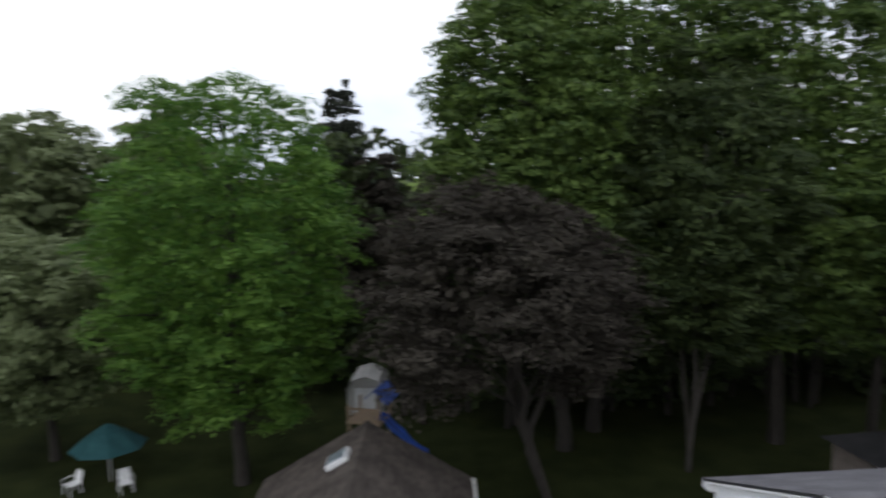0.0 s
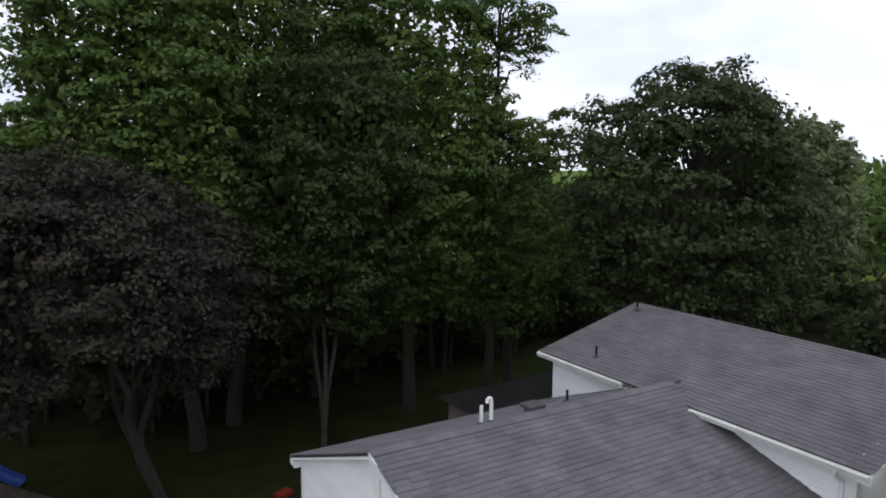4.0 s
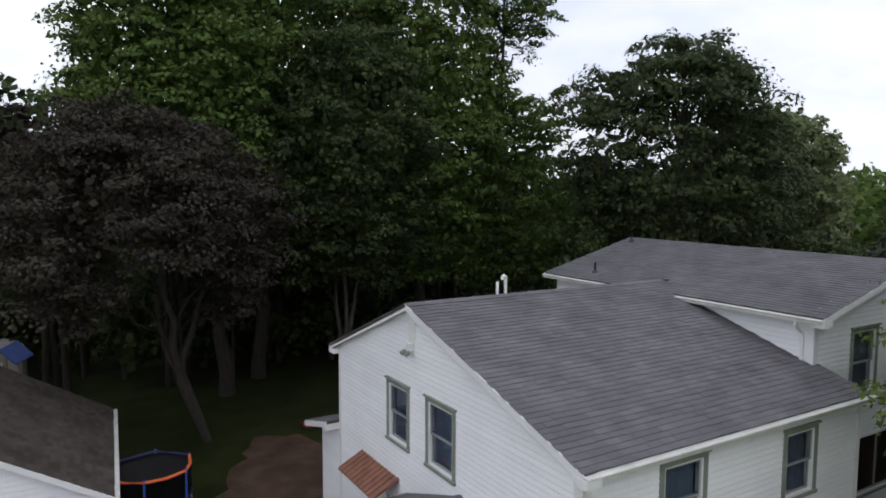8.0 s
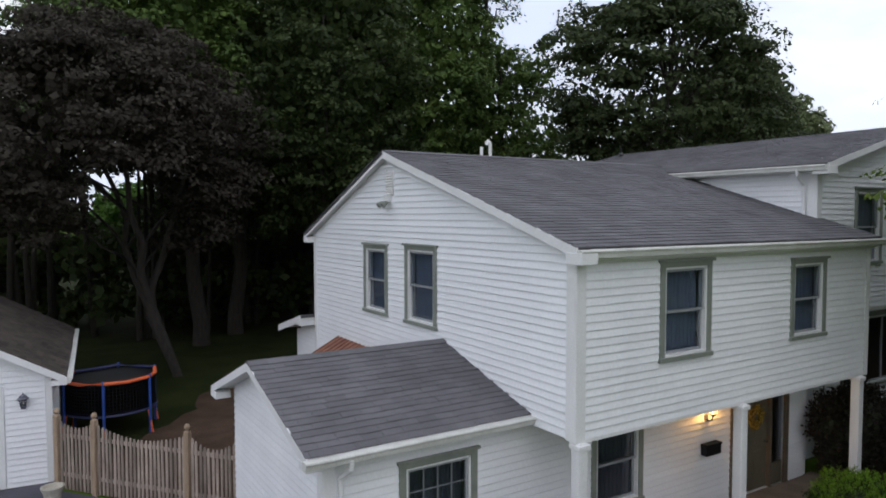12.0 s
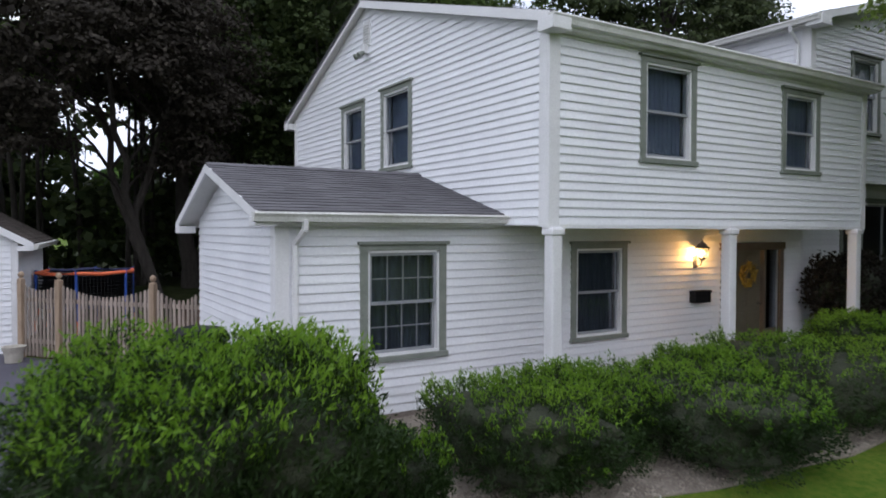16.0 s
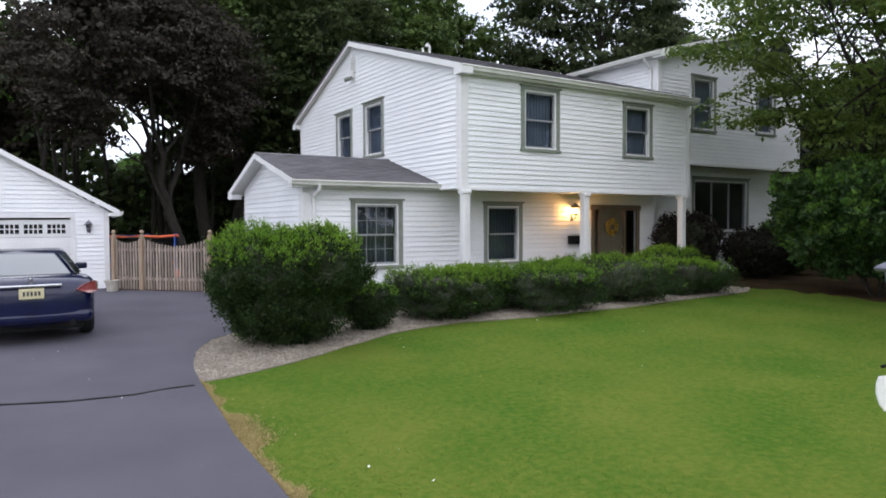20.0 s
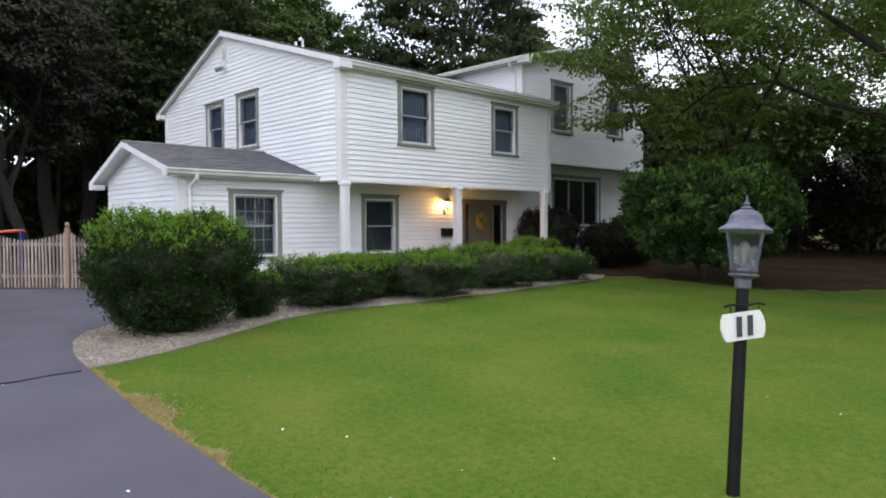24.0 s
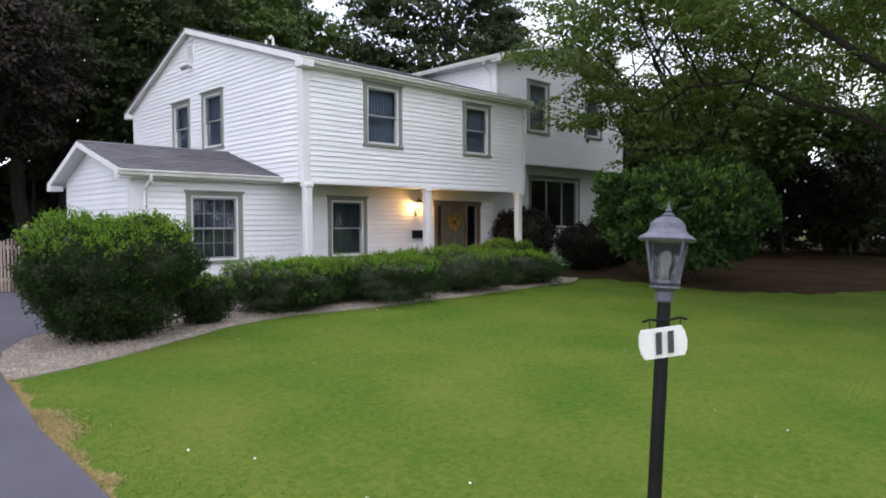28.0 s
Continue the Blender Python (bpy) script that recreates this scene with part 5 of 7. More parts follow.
gd = part("garage_door", bm, M_TRIM, garage, "white panelled overhead door with small windows")
for r in range(4):
    z0 = 0.15 + r * 0.50
    part("door_section", rbox(GD[0] + 0.02, GD[1] - 0.02, GY0 + 0.05, GY0 + 0.09, z0, z0 + 0.49, 0.008), M_TRIM, gd)
    for c in range(8):
        x0 = GD[0] + 0.13 + c * 0.567
        if r < 3:
            part("door_panel", rbox(x0, x0 + 0.45, GY0 + 0.035, GY0 + 0.052, z0 + 0.08, z0 + 0.38, 0.01), M_TRIM, gd)
        else:
            bm = bmesh.new()
            box(bm, x0, x0 + 0.45, GY0 + 0.036, GY0 + 0.048, z0 + 0.1, z0 + 0.36)
            part("door_window", bm, M_BLACK, gd, "dark glazed pane")
            bm = bmesh.new()
            for k in range(1, 4):
                box(bm, x0 + 0.45 * k / 4 - 0.014, x0 + 0.45 * k / 4 + 0.014, GY0 + 0.026, GY0 + 0.04, z0 + 0.1, z0 + 0.36)
            box(bm, x0, x0 + 0.45, GY0 + 0.024, GY0 + 0.041, z0 + 0.216, z0 + 0.244)
            part("muntin", bm, M_TRIM, gd)
gl = thing("garage_lantern", "dark wall lantern beside the garage door", "lamp", at=(1.74, GY0 - 0.12, 1.82))
lantern(gl, 0.55, M_LAMPGLASS, M_LANTERN, M_BULB_OFF)
part("wall_plate", rbox(-0.05, 0.05, 0.07, 0.095, -0.05, 0.2, 0.008), M_LANTERN, gl)
sk = thing("roof_skylight", "white framed skylight box on the garage roof", "skylight", at=(-1.62, 20.6, GRZ - 0.64 * 0.577))
sk.rotation_euler = (0, radians(-30), 0)
part("curb", rbox(-0.36, 0.36, -0.4, 0.4, -0.02, 0.16, 0.015), M_TRIM, sk)
part("glazing", rbox(-0.31, 0.31, -0.35, 0.35, 0.155, 0.185, 0.012), M_CARGLASS, sk)
pt = thing("planter", "pale stone planter at the garage corner", "planter", at=(2.2, 14.85, ground_z(14.8)))
bm = bmesh.new()
lathe(bm, [(0.14, 0), (0.15, 0.03), (0.17, 0.2), (0.21, 0.3), (0.22, 0.33), (0.19, 0.33), (0.17, 0.26)], 16)
part("pot", bm, M_CLAY, pt, smooth=False)

TURN = Matrix.Translation((2.54, 15.83, 0)) @ pose(0, 0, 0, 0, 0, -5) @ Matrix.Translation((-2.54, -15.83, 0))
for ob in (garage, gl, sk):
    ob.matrix_basis = TURN @ ob.matrix_basis

# ---- picket fence and gate ----
fence = thing("picket_fence", "weathered cedar picket fence with scalloped top and turned finials", "fence")
FA, FB = Vector((2.30, 15.55, 0.12)), Vector((5.16, 12.01, 0.12))
fdir = (FB - FA).normalized()
flen = (FB - FA).length
fm = Matrix((fdir, Vector((0, 0, 1)).cross(fdir), Vector((0, 0, 1)))).transposed().to_4x4()
fm.translation = FA
posts = [0.05, 1.05, 3.34, flen - 0.05]
for i, u in enumerate(posts):
    bm = rbox(u - 0.055, u + 0.055, -0.055, 0.055, -0.05, 1.55, 0.01, fm)
    p = part("post", bm, M_CEDAR_POST, fence)
    bm = bmesh.new()
    lathe(bm, [(0.07, 1.55), (0.07, 1.575), (0.035, 1.59), (0.03, 1.605), (0.055, 1.635), (0.06, 1.665), (0.045, 1.70), (0.015, 1.725)], 10, fm @ Matrix.Translation((u, 0, 0)))
    part("finial", bm, M_CEDAR_POST, p, smooth=False)
for u0, u1 in zip(posts, posts[1:]):
    n = round((u1 - u0 - 0.11) / 0.098)
    for z in (0.30, 1.12):
        part("rail", rbox(u0 + 0.05, u1 - 0.05, 0.02, 0.055, z, z + 0.08, 0.005, fm), M_CEDAR, fence)
    for k in range(n):
        f = (k + 0.5) / n
        u = u0 + 0.055 + f * (u1 - u0 - 0.11)
        top = 1.48 - 0.20 * math.sin(math.pi * f) if (u1 - u0) > 1 else 1.48 - 0.12 * math.sin(math.pi * f)
        tilt = random.uniform(-0.6, 0.6)
        bm = bmesh.new()
        prism(bm, [(-0.027, 0, 0.04), (0.027, 0, 0.04), (0.027, 0, top - 0.05), (0.011, 0, top), (-0.011, 0, top), (-0.027, 0, top - 0.05)], (0, 0.02, 0))
        bm.transform(fm @ pose(u, -0.004, 0, 0, tilt, 0))
        part("picket", bm, M_CEDAR, fence)

# ---- rubbish bin ----
bin_ = thing("wheelie_bin", "black plastic wheeled rubbish bin beside the wall", "bin", at=(4.57, 9.90, ground_z(9.7)), rz=-82)
bm = bmesh.new()
rings = []
for z, w, d in ((0.08, 0.23, 0.26), (0.5, 0.26, 0.3), (0.92, 0.29, 0.34), (0.96, 0.31, 0.36), (1.0, 0.31, 0.36)):
    rings.append([bm.verts.new((sx * w + (-sx * 0.04 if k else 0), sy * d + (0 if k else -sy * 0.04), z)) for sx, sy, k in ((-1, -1, 0), (-1, -1, 1), (1, -1, 1), (1, -1, 0), (1, 1, 0), (1, 1, 1), (-1, 1, 1), (-1, 1, 0))])
for a, b in zip(rings, rings[1:]):
    for i in range(8):
        bm.faces.new((a[i], a[(i + 1) % 8], b[(i + 1) % 8], b[i]))
bm.faces.new(rings[0][::-1])
bm.faces.new(rings[-1])
bmesh.ops.recalc_face_normals(bm, faces=bm.faces[:])
part("body", bm, M_BINPLASTIC, bin_)
bm = bmesh.new()
prism(bm, [(-0.33, -0.40, 1.0), (-0.33, 0.38, 1.0), (-0.33, 0.36, 1.06), (-0.33, 0.0, 1.10), (-0.33, -0.38, 1.05)], (0.66, 0, 0))
bmesh.ops.bevel(bm, geom=bm.edges[:], offset=0.012, segments=2, affect="EDGES")
part("lid", bm, M_BINPLASTIC, bin_)
bm = bmesh.new()
tube(bm, (-0.24, 0.42, 0.98), (0.24, 0.42, 0.98), 0.016, n=8)
part("handle", bm, M_BINPLASTIC, bin_)
for sx in (-1, 1):
    bm = bmesh.new()
    tube(bm, (sx * 0.24, 0.27, 0.11), (sx * 0.30, 0.27, 0.11), 0.11, n=14)
    part("wheel", bm, M_RUBBER, bin_)

# ---- lamp post on the lawn ----
lp = thing("lamp_post", "black lamp post with a pewter lantern and white sign", "lamp post", at=(3.865, -4.22, ground_z(-4.2)))
lp.rotation_euler = (0, radians(5.2), 0)
NECK = 1.45
bm = bmesh.new()
lathe(bm, [(0.047, -0.2), (0.046, 0.05), (0.045, 0.07), (0.043, NECK - 0.12), (0.042, NECK)], 14)
part("post", bm, M_BLACK, lp, smooth=False)
bm = bmesh.new()
lathe(bm, [(0.045, NECK - 0.01), (0.056, NECK + 0.0), (0.056, NECK + 0.06), (0.072, NECK + 0.075), (0.10, NECK + 0.085), (0.10, NECK + 0.10)], 14)
part("collar", bm, M_LANTERN, lp)
S = 0.99
lantern(lp, S, M_LAMPGLASS, M_LANTERN, M_BULB_OFF)
for c in list(lp.children):
    if c.name.split(".")[0] in ("lantern_base", "lantern_bar", "pane", "lantern_roof", "bulb"):
        c.matrix_basis = pose(0, 0, NECK + 0.055, 0, 0, 20) @ Matrix.Diagonal((0.88, 0.88, 1, 1))
SR = 41
bm = bmesh.new()
limb(bm, [(-0.13, 0, 0.0), (-0.09, 0, 0.012), (0, 0, 0.0), (0.09, 0, 0.012), (0.13, 0, 0.0)], 0.008, 0.008, 6)
for sx in (-1, 1):
    tube(bm, (sx * 0.09, 0, 0.0), (sx * 0.09, 0, -0.05), 0.004, n=5)
arm = part("sign_arm", bm, M_BLACK, lp)
arm.matrix_basis = pose(-0.058, -0.041, NECK - 0.125, 0, -7, -SR) @ Matrix.Scale(1.13, 4)
bm = bmesh.new()
outline = [(-0.155, -0.06), (-0.135, -0.095), (0.135, -0.095), (0.155, -0.06), (0.165, 0.0), (0.155, 0.06), (0.135, 0.095), (-0.135, 0.095), (-0.155, 0.06), (-0.165, 0.0)]
prism(bm, [(x * 0.86, 0, z * 0.9) for x, z in outline], (0, 0.012, 0))
sg = part("number_sign", bm, M_SIGN, lp, "white enamel sign with two dark bars")
sg.matrix_basis = pose(-0.068, -0.043, NECK - 0.265, 0, -11, -SR) @ Matrix.Scale(1.13, 4)
for x in (-0.032, 0.038):
    bm = bmesh.new()
    prism(bm, [(x - 0.02, -0.0125, -0.062), (x + 0.012, -0.0125, -0.062), (x + 0.026, -0.0125, 0.062), (x - 0.006, -0.0125, 0.062)], (0, 0.006, 0))
    part("bar", bm, M_INK, sg)

# ---- the car ----
car = thing("car", "dark navy saloon car parked on the driveway facing the garage", "car", at=(-0.02, 8.45, ground_z(8.1) + 0.02), rz=1.5)
# stations along the car from tail to nose: y, sill height, shoulder height, half width at sill, half width at shoulder
ST = [(-2.42, 0.46, 0.70, 0.60, 0.66), (-2.38, 0.36, 0.86, 0.78, 0.80), (-2.25, 0.30, 0.95, 0.86, 0.86), (-1.9, 0.29, 0.985, 0.91, 0.90), (-1.4, 0.28, 0.98, 0.93, 0.91), (-0.6, 0.24, 0.95, 0.93, 0.91), (0.4, 0.21, 0.94, 0.93, 0.91),
      (1.0, 0.19, 0.95, 0.92, 0.89), (1.6, 0.20, 0.89, 0.91, 0.86), (2.0, 0.22, 0.82, 0.88, 0.80), (2.25, 0.26, 0.73, 0.80, 0.70), (2.36, 0.36, 0.62, 0.62, 0.55)]
bm = bmesh.new()
rings = []
for y, lo, hi, wl_, wh in ST:
    pts = []
    for sx in (-1, 1):
        half = [(wl_ * 0.9, lo), (wl_, lo + 0.12), (max(wl_, wh) * 1.01, lo + (hi - lo) * 0.5), (wh, hi - 0.06), (wh * 0.93, hi), (wh * 0.45, hi + 0.03)]
        pts += [(sx * x, y, z) for x, z in (half if sx < 0 else half[::-1])]
    rings.append([bm.verts.new(p) for p in pts])
for a, b in zip(rings, rings[1:]):
    for i in range(12):
        j = (i + 1) % 12
        bm.faces.new((a[i], a[j], b[j], b[i]))
bm.faces.new(rings[0])
bm.faces.new(rings[-1][::-1])
bmesh.ops.recalc_face_normals(bm, faces=bm.faces[:])
bmesh.ops.subdivide_edges(bm, edges=bm.edges[:], cuts=1, use_grid_fill=True, smooth=0.2)
part("body", bm, M_CARPAINT, car, "navy painted body", smooth=True)
# cabin: base ring and roof ring
base = [(-0.66, -1.80), (-0.82, -1.2), (-0.86, 0.2), (-0.80, 1.15), (0.80, 1.15), (0.86, 0.2), (0.82, -1.2), (0.66, -1.80)]
roofr = [(-0.47, -0.95), (-0.59, -0.75), (-0.62, -0.1), (-0.55, 0.35), (0.55, 0.35), (0.62, -0.1), (0.59, -0.75), (0.47, -0.95)]
ZB = [0.995, 0.975, 0.95, 0.93, 0.93, 0.95, 0.975, 0.995]
ZR = [1.34, 1.37, 1.40, 1.35, 1.35, 1.40, 1.37, 1.34]
bm = bmesh.new()
a = [bm.verts.new((x, y, z - 0.05)) for (x, y), z in zip(base, ZB)]
b = [bm.verts.new((x, y, z)) for (x, y), z in zip(roofr, ZR)]
for i in range(8):
    bm.faces.new((a[i], a[(i + 1) % 8], b[(i + 1) % 8], b[i]))
bm.faces.new([b[i] for i in (0, 1, 6, 7)])
bm.faces.new([b[i] for i in (1, 2, 5, 6)])
bm.faces.new([b[i] for i in (2, 3, 4, 5)])
bmesh.ops.recalc_face_normals(bm, faces=bm.faces[:])
bmesh.ops.bevel(bm, geom=[e for e in bm.edges if len(e.link_faces) == 2], offset=0.03, segments=2, affect="EDGES")
part("cabin", bm, M_CARPAINT, car, smooth=True)


def car_pane(name, i, j, inset=0.08, mat_=None):
    p = [Vector((*base[i], ZB[i])), Vector((*base[j], ZB[j])), Vector((*roofr[j], ZR[j])), Vector((*roofr[i], ZR[i]))]
    c = sum(p, Vector()) / 4
    n = (p[1] - p[0]).cross(p[3] - p[0]).normalized()
    if n.dot(c - Vector((0, -0.3, 1.1))) < 0:
        n = -n
    q = [v.lerp(c, inset) + n * 0.006 for v in p]
    bm = bmesh.new()
    prism(bm, q, n * 0.006)
    return part(name, bm, mat_ or M_WINDOWDARK, car, "dark tinted glass")


M_WINDOWDARK = surf("tinted_glass", (0.03, 0.04, 0.045), (0.05, 0.06, 0.065), 2, 40, 0.04, 0.0, spec=0.8, coat=1.0)
car_pane("rear_window", 0, 7, 0.10)
car_pane("windscreen", 3, 4, 0.08)
for i, j in ((0, 1), (1, 2), (2, 3), (4, 5), (5, 6), (6, 7)):
    car_pane("side_window", i, j, 0.12)
for sx in (-1, 1):
    bm = bmesh.new()
    prism(bm, [(sx * 0.58, -2.40, 0.80), (sx * 0.74, -2.385, 0.74), (sx * 0.885, -2.24, 0.76), (sx * 0.92, -2.0, 0.88), (sx * 0.845, -2.22, 0.925), (sx * 0.70, -2.345, 0.89)], (sx * 0.03, -0.095, 0.008))
    part("tail_light", bm, M_TAIL, car, "pale red tail light")
    bm = bmesh.new()
    tube(bm, (sx * 0.55, -2.42, 0.30), (sx * 0.55, -2.25, 0.30), 0.045, n=12)
    part("exhaust", bm, M_BLACK, car, "dark exhaust tip")
    mr = part("wing_mirror", rbox(sx * 0.98 - 0.1, sx * 0.98 + 0.1, 0.30, 0.42, 0.98, 1.10, 0.03), M_CARPAINT, car)
    for y in (-1.42, 1.45):
        bm = bmesh.new()
        lathe(bm, [(0.20, -0.10), (0.30, -0.105), (0.325, -0.06), (0.325, 0.06), (0.30, 0.105), (0.20, 0.10)], 24, pose(sx * 0.83, y, 0.315, 0, 90, 0))
        w = part("wheel", bm, M_RUBBER, car, smooth=False)
        bm = bmesh.new()
        lathe(bm, [(0.06, 0.03), (0.19, 0.055), (0.205, 0.085)], 24, pose(sx * 0.83, y, 0.315, 0, 90 * sx, 0), closed=True)
        for k in range(5):
            box(bm, 0.03, 0.19, -0.02, 0.02, 0.06, 0.10, pose(sx * 0.83, y, 0.315, 0, 90 * sx, 0) @ pose(0, 0, 0, 0, 0, 72 * k))
        part("rim", bm, M_CHROME, w)
# dark panel added to deepen the shade beneath the car
part("underbody_shade", rbox(-0.72, 0.72, -2.1, 2.0, 0.16, 0.32, 0.03), M_RUBBER, car)
part("chrome_strip", rbox(-0.41, 0.41, -2.455, -2.33, 0.868, 0.91, 0.015), M_CHROME, car, "chrome boot strip")
pl_ = part("number_plate", rbox(-0.165, 0.165, -2.455, -2.36, 0.695, 0.852, 0.008), M_PLATE, car, "pale yellow plate with dark bars")
for k in range(5):
    bm = bmesh.new()
    box(bm, -0.115 + k * 0.05, -0.085 + k * 0.05, -2.459, -2.45, 0.742, 0.808)
    part("bar", bm, M_INK, pl_)
bm = bmesh.new()
tube(bm, (0, -2.40, 0.955), (0, -2.24, 0.965), 0.042, n=16)
part("badge", bm, M_CHROME, car)
part("bumper", rbox(-0.84, 0.84, -2.43, -2.25, 0.30, 0.50, 0.08), M_CARPAINT, car)

# ---- trampoline behind the fence ----
tr = thing("trampoline", "small trampoline with blue poles and orange foam rail", "trampoline", at=(3.76, 19.35, ground_z(19) - 0.02))
RT = 1.12
bm = bmesh.new()
lathe(bm, [(0.02, 0.66), (RT - 0.2, 0.66), (RT - 0.2, 0.672), (0.02, 0.672)], 24)
part("mat", bm, M_BLACK, tr)
bm = bmesh.new()
lathe(bm, [(RT - 0.22, 0.67), (RT - 0.22, 0.70), (RT, 0.70), (RT + 0.02, 0.66), (RT, 0.64)], 24, closed=False)
part("pad", bm, M_NAVYPAD, tr, "navy padding")
for k in range(6):
    a = math.radians(15 + 60 * k)
    c, s = math.cos(a), math.sin(a)
    bm = bmesh.new()
    tube(bm, ((RT + 0.05) * c, (RT + 0.05) * s, 0.0), ((RT + 0.05) * c, (RT + 0.05) * s, 1.58), 0.035, n=8)
    part("pole", bm, M_BLUE, tr)
    bm = bmesh.new()
    tube(bm, (RT * c, RT * s, 0.64), ((RT + 0.12) * c, (RT + 0.12) * s, 0.02), 0.03, n=8)
    part("leg", bm, M_ORANGE, tr)
    e = math.radians(15 + 60 * (k + 1))
    bm = bmesh.new()
    limb(bm, [((RT + 0.05) * c, (RT + 0.05) * s, 1.52), ((RT + 0.05) * math.cos((a + e) / 2) * 0.93, (RT + 0.05) * math.sin((a + e) / 2) * 0.93, 1.49), ((RT + 0.05) * math.cos(e), (RT + 0.05) * math.sin(e), 1.52)], 0.045, 0.045, 8)
    part("foam_rail", bm, M_ORANGE if k in (3, 4, 2, 5) else M_NAVYPAD, tr)
bm = bmesh.new()
for k in range(84):
    a = 2 * math.pi * k / 84
    box(bm, -0.007, 0.007, -0.001, 0.001, 0.70, 1.50, pose((RT - 0.02) * math.cos(a), (RT - 0.02) * math.sin(a), 0, 0, 0, math.degrees(a) + 90))
for k in range(9):
    z = 0.76 + k * 0.085
    lathe(bm, [(RT - 0.022, z), (RT - 0.018, z), (RT - 0.018, z + 0.012), (RT - 0.022, z + 0.012)], 24)
part("safety_net", bm, M_BLACK, tr, "black netting")

# ---- back yard: play set, shed, canopy, neighbours' buildings ----
ps = thing("play_set", "wooden play tower with blue canopy and wavy blue slide", "play set", at=(-0.4, 30.6, ground_z(32)), rz=-20)
for x in (-0.7, 0.7):
    for y in (-0.7, 0.7):
        part("post", rbox(x - 0.06, x + 0.06, y - 0.06, y + 0.06, -0.05, 2.9 if x > 0 else 2.45, 0.01), M_CEDAR_POST, ps)
part("deck", rbox(-0.8, 0.8, -0.8, 0.8, 1.65, 1.72, 0.01), M_CEDAR_POST, ps)
for i in range(7):
    part("slat", rbox(-0.68 + i * 0.20, -0.60 + i * 0.20, -0.78, -0.74, 1.7, 2.3, 0.005), M_CEDAR_POST, ps)
part("rail", rbox(-0.8, 0.8, -0.80, -0.72, 2.3, 2.38, 0.01), M_CEDAR_POST, ps)
bm = bmesh.new()
prism(bm, [(0.1, -0.85, 2.85), (0.55, -0.85, 3.25), (1.15, -0.85, 2.65), (1.13, -0.85, 2.61), (0.55, -0.85, 3.21), (0.12, -0.85, 2.81)], (0, 1.7, 0))
part("canopy", bm, M_BLUE, ps, "blue canvas canopy")
bm = bmesh.new()
sl = [(0.45, 1.78), (0.8, 1.70), (1.15, 1.30), (1.5, 1.08), (1.85, 0.66), (2.2, 0.42), (2.65, 0.20)]
chute = [[bm.verts.new((x, y, z + h)) for y, h in ((-0.29, 0.14), (-0.27, 0.14), (-0.25, 0.0), (0.25, 0.0), (0.27, 0.14), (0.29, 0.14), (0.29, -0.05), (-0.29, -0.05))] for x, z in sl]
for a, b in zip(chute, chute[1:]):
    for i in range(8):
        bm.faces.new((a[i], a[(i + 1) % 8], b[(i + 1) % 8], b[i]))
bm.faces.new(chute[0][::-1])
bm.faces.new(chute[-1])
part("slide", bm, M_BLUE, ps, "wavy blue plastic slide")
gs = thing("garden_shed", "grey gambrel-roofed metal garden shed with double doors", "shed", at=(-0.5, 36.6, ground_z(36)), rz=-8)
bm = bmesh.new()
gam = [(-0.95, 0.0), (0.95, 0.0), (0.95, 1.35), (0.70, 1.83), (0, 2.06), (-0.70, 1.83), (-0.95, 1.35)]
prism(bm, [(x, -1.2, z) for x, z in gam], (0, 2.4, 0))
part("body", bm, M_GREYSHED, gs)
for x0, x1 in ((-0.55, -0.02), (0.02, 0.55)):
    part("door", rbox(x0, x1, -1.26, -1.2, 0.05, 1.5, 0.01), M_TRIM, gs)
for (xa, za), (xb, zb) in zip(gam[2:6], gam[3:7]):
    bm = bmesh.new()
    prism(bm, [(xa * 1.05, -1.32, za + 0.03), (xb * 1.05, -1.32, zb + 0.03), (xb * 1.05, -1.32, zb + 0.08), (xa * 1.05, -1.32, za + 0.08)], (0, 2.6, 0))
    part("roof_panel", bm, M_GREYSHED, gs)
um = thing("patio_umbrella", "teal patio umbrella half folded over white chairs", "umbrella", at=(-11.1, 29.0, ground_z(29)))
bm = bmesh.new()
tube(bm, (0, 0, 0), (0, 0, 2.5), 0.03, n=8)
part("pole", bm, M_TRIM, um)
bm = bmesh.new()
lathe(bm, [(1.5, 1.55), (1.1, 1.85), (0.5, 2.25), (0.05, 2.5), (0.02, 2.52)], 8, closed=False)
bmesh.ops.solidify(bm, geom=bm.faces[:], thickness=0.02)
part("canopy", bm, M_TEAL, um)


def garden_chair(at, rz, mat_, label):
    c = thing("garden_chair", label, "chair", "garden chairs", at=(*at, ground_z(at[1])), rz=rz)
    for x in (-0.22, 0.22):
        for y in (-0.2, 0.22):
            bm = bmesh.new()
            tube(bm, (x * 1.1, y * 1.1, 0), (x, y, 0.42), 0.018, n=6)
            part("leg", bm, mat_, c)
        bm = bmesh.new()
        limb(bm, [(x * 1.2, -0.2, 0.42), (x * 1.2, -0.22, 0.64), (x * 1.2, 0.22, 0.66), (x, 0.25, 0.6)], 0.016, 0.016, 6)
        part("arm", bm, mat_, c)
    part("seat", rbox(-0.24, 0.24, -0.23, 0.23, 0.41, 0.44, 0.012), mat_, c)
    for i in range(5):
        bm = bmesh.new()
        box(bm, -0.22 + i * 0.092, -0.15 + i * 0.092, 0, 0.02, 0, 0.5, pose(0, 0.22, 0.42, -14, 0, 0))
        part("back_slat", bm, mat_, c)
    return c


garden_chair((-10.1, 27.9), 30, M_PVC, "white plastic garden chair on the lawn")
garden_chair((-12.2, 28.0), -40, M_PVC, "white plastic garden chair on the lawn")
garden_chair((7.35, 15.0), 120, M_BLACK, "black metal chair by the side door")
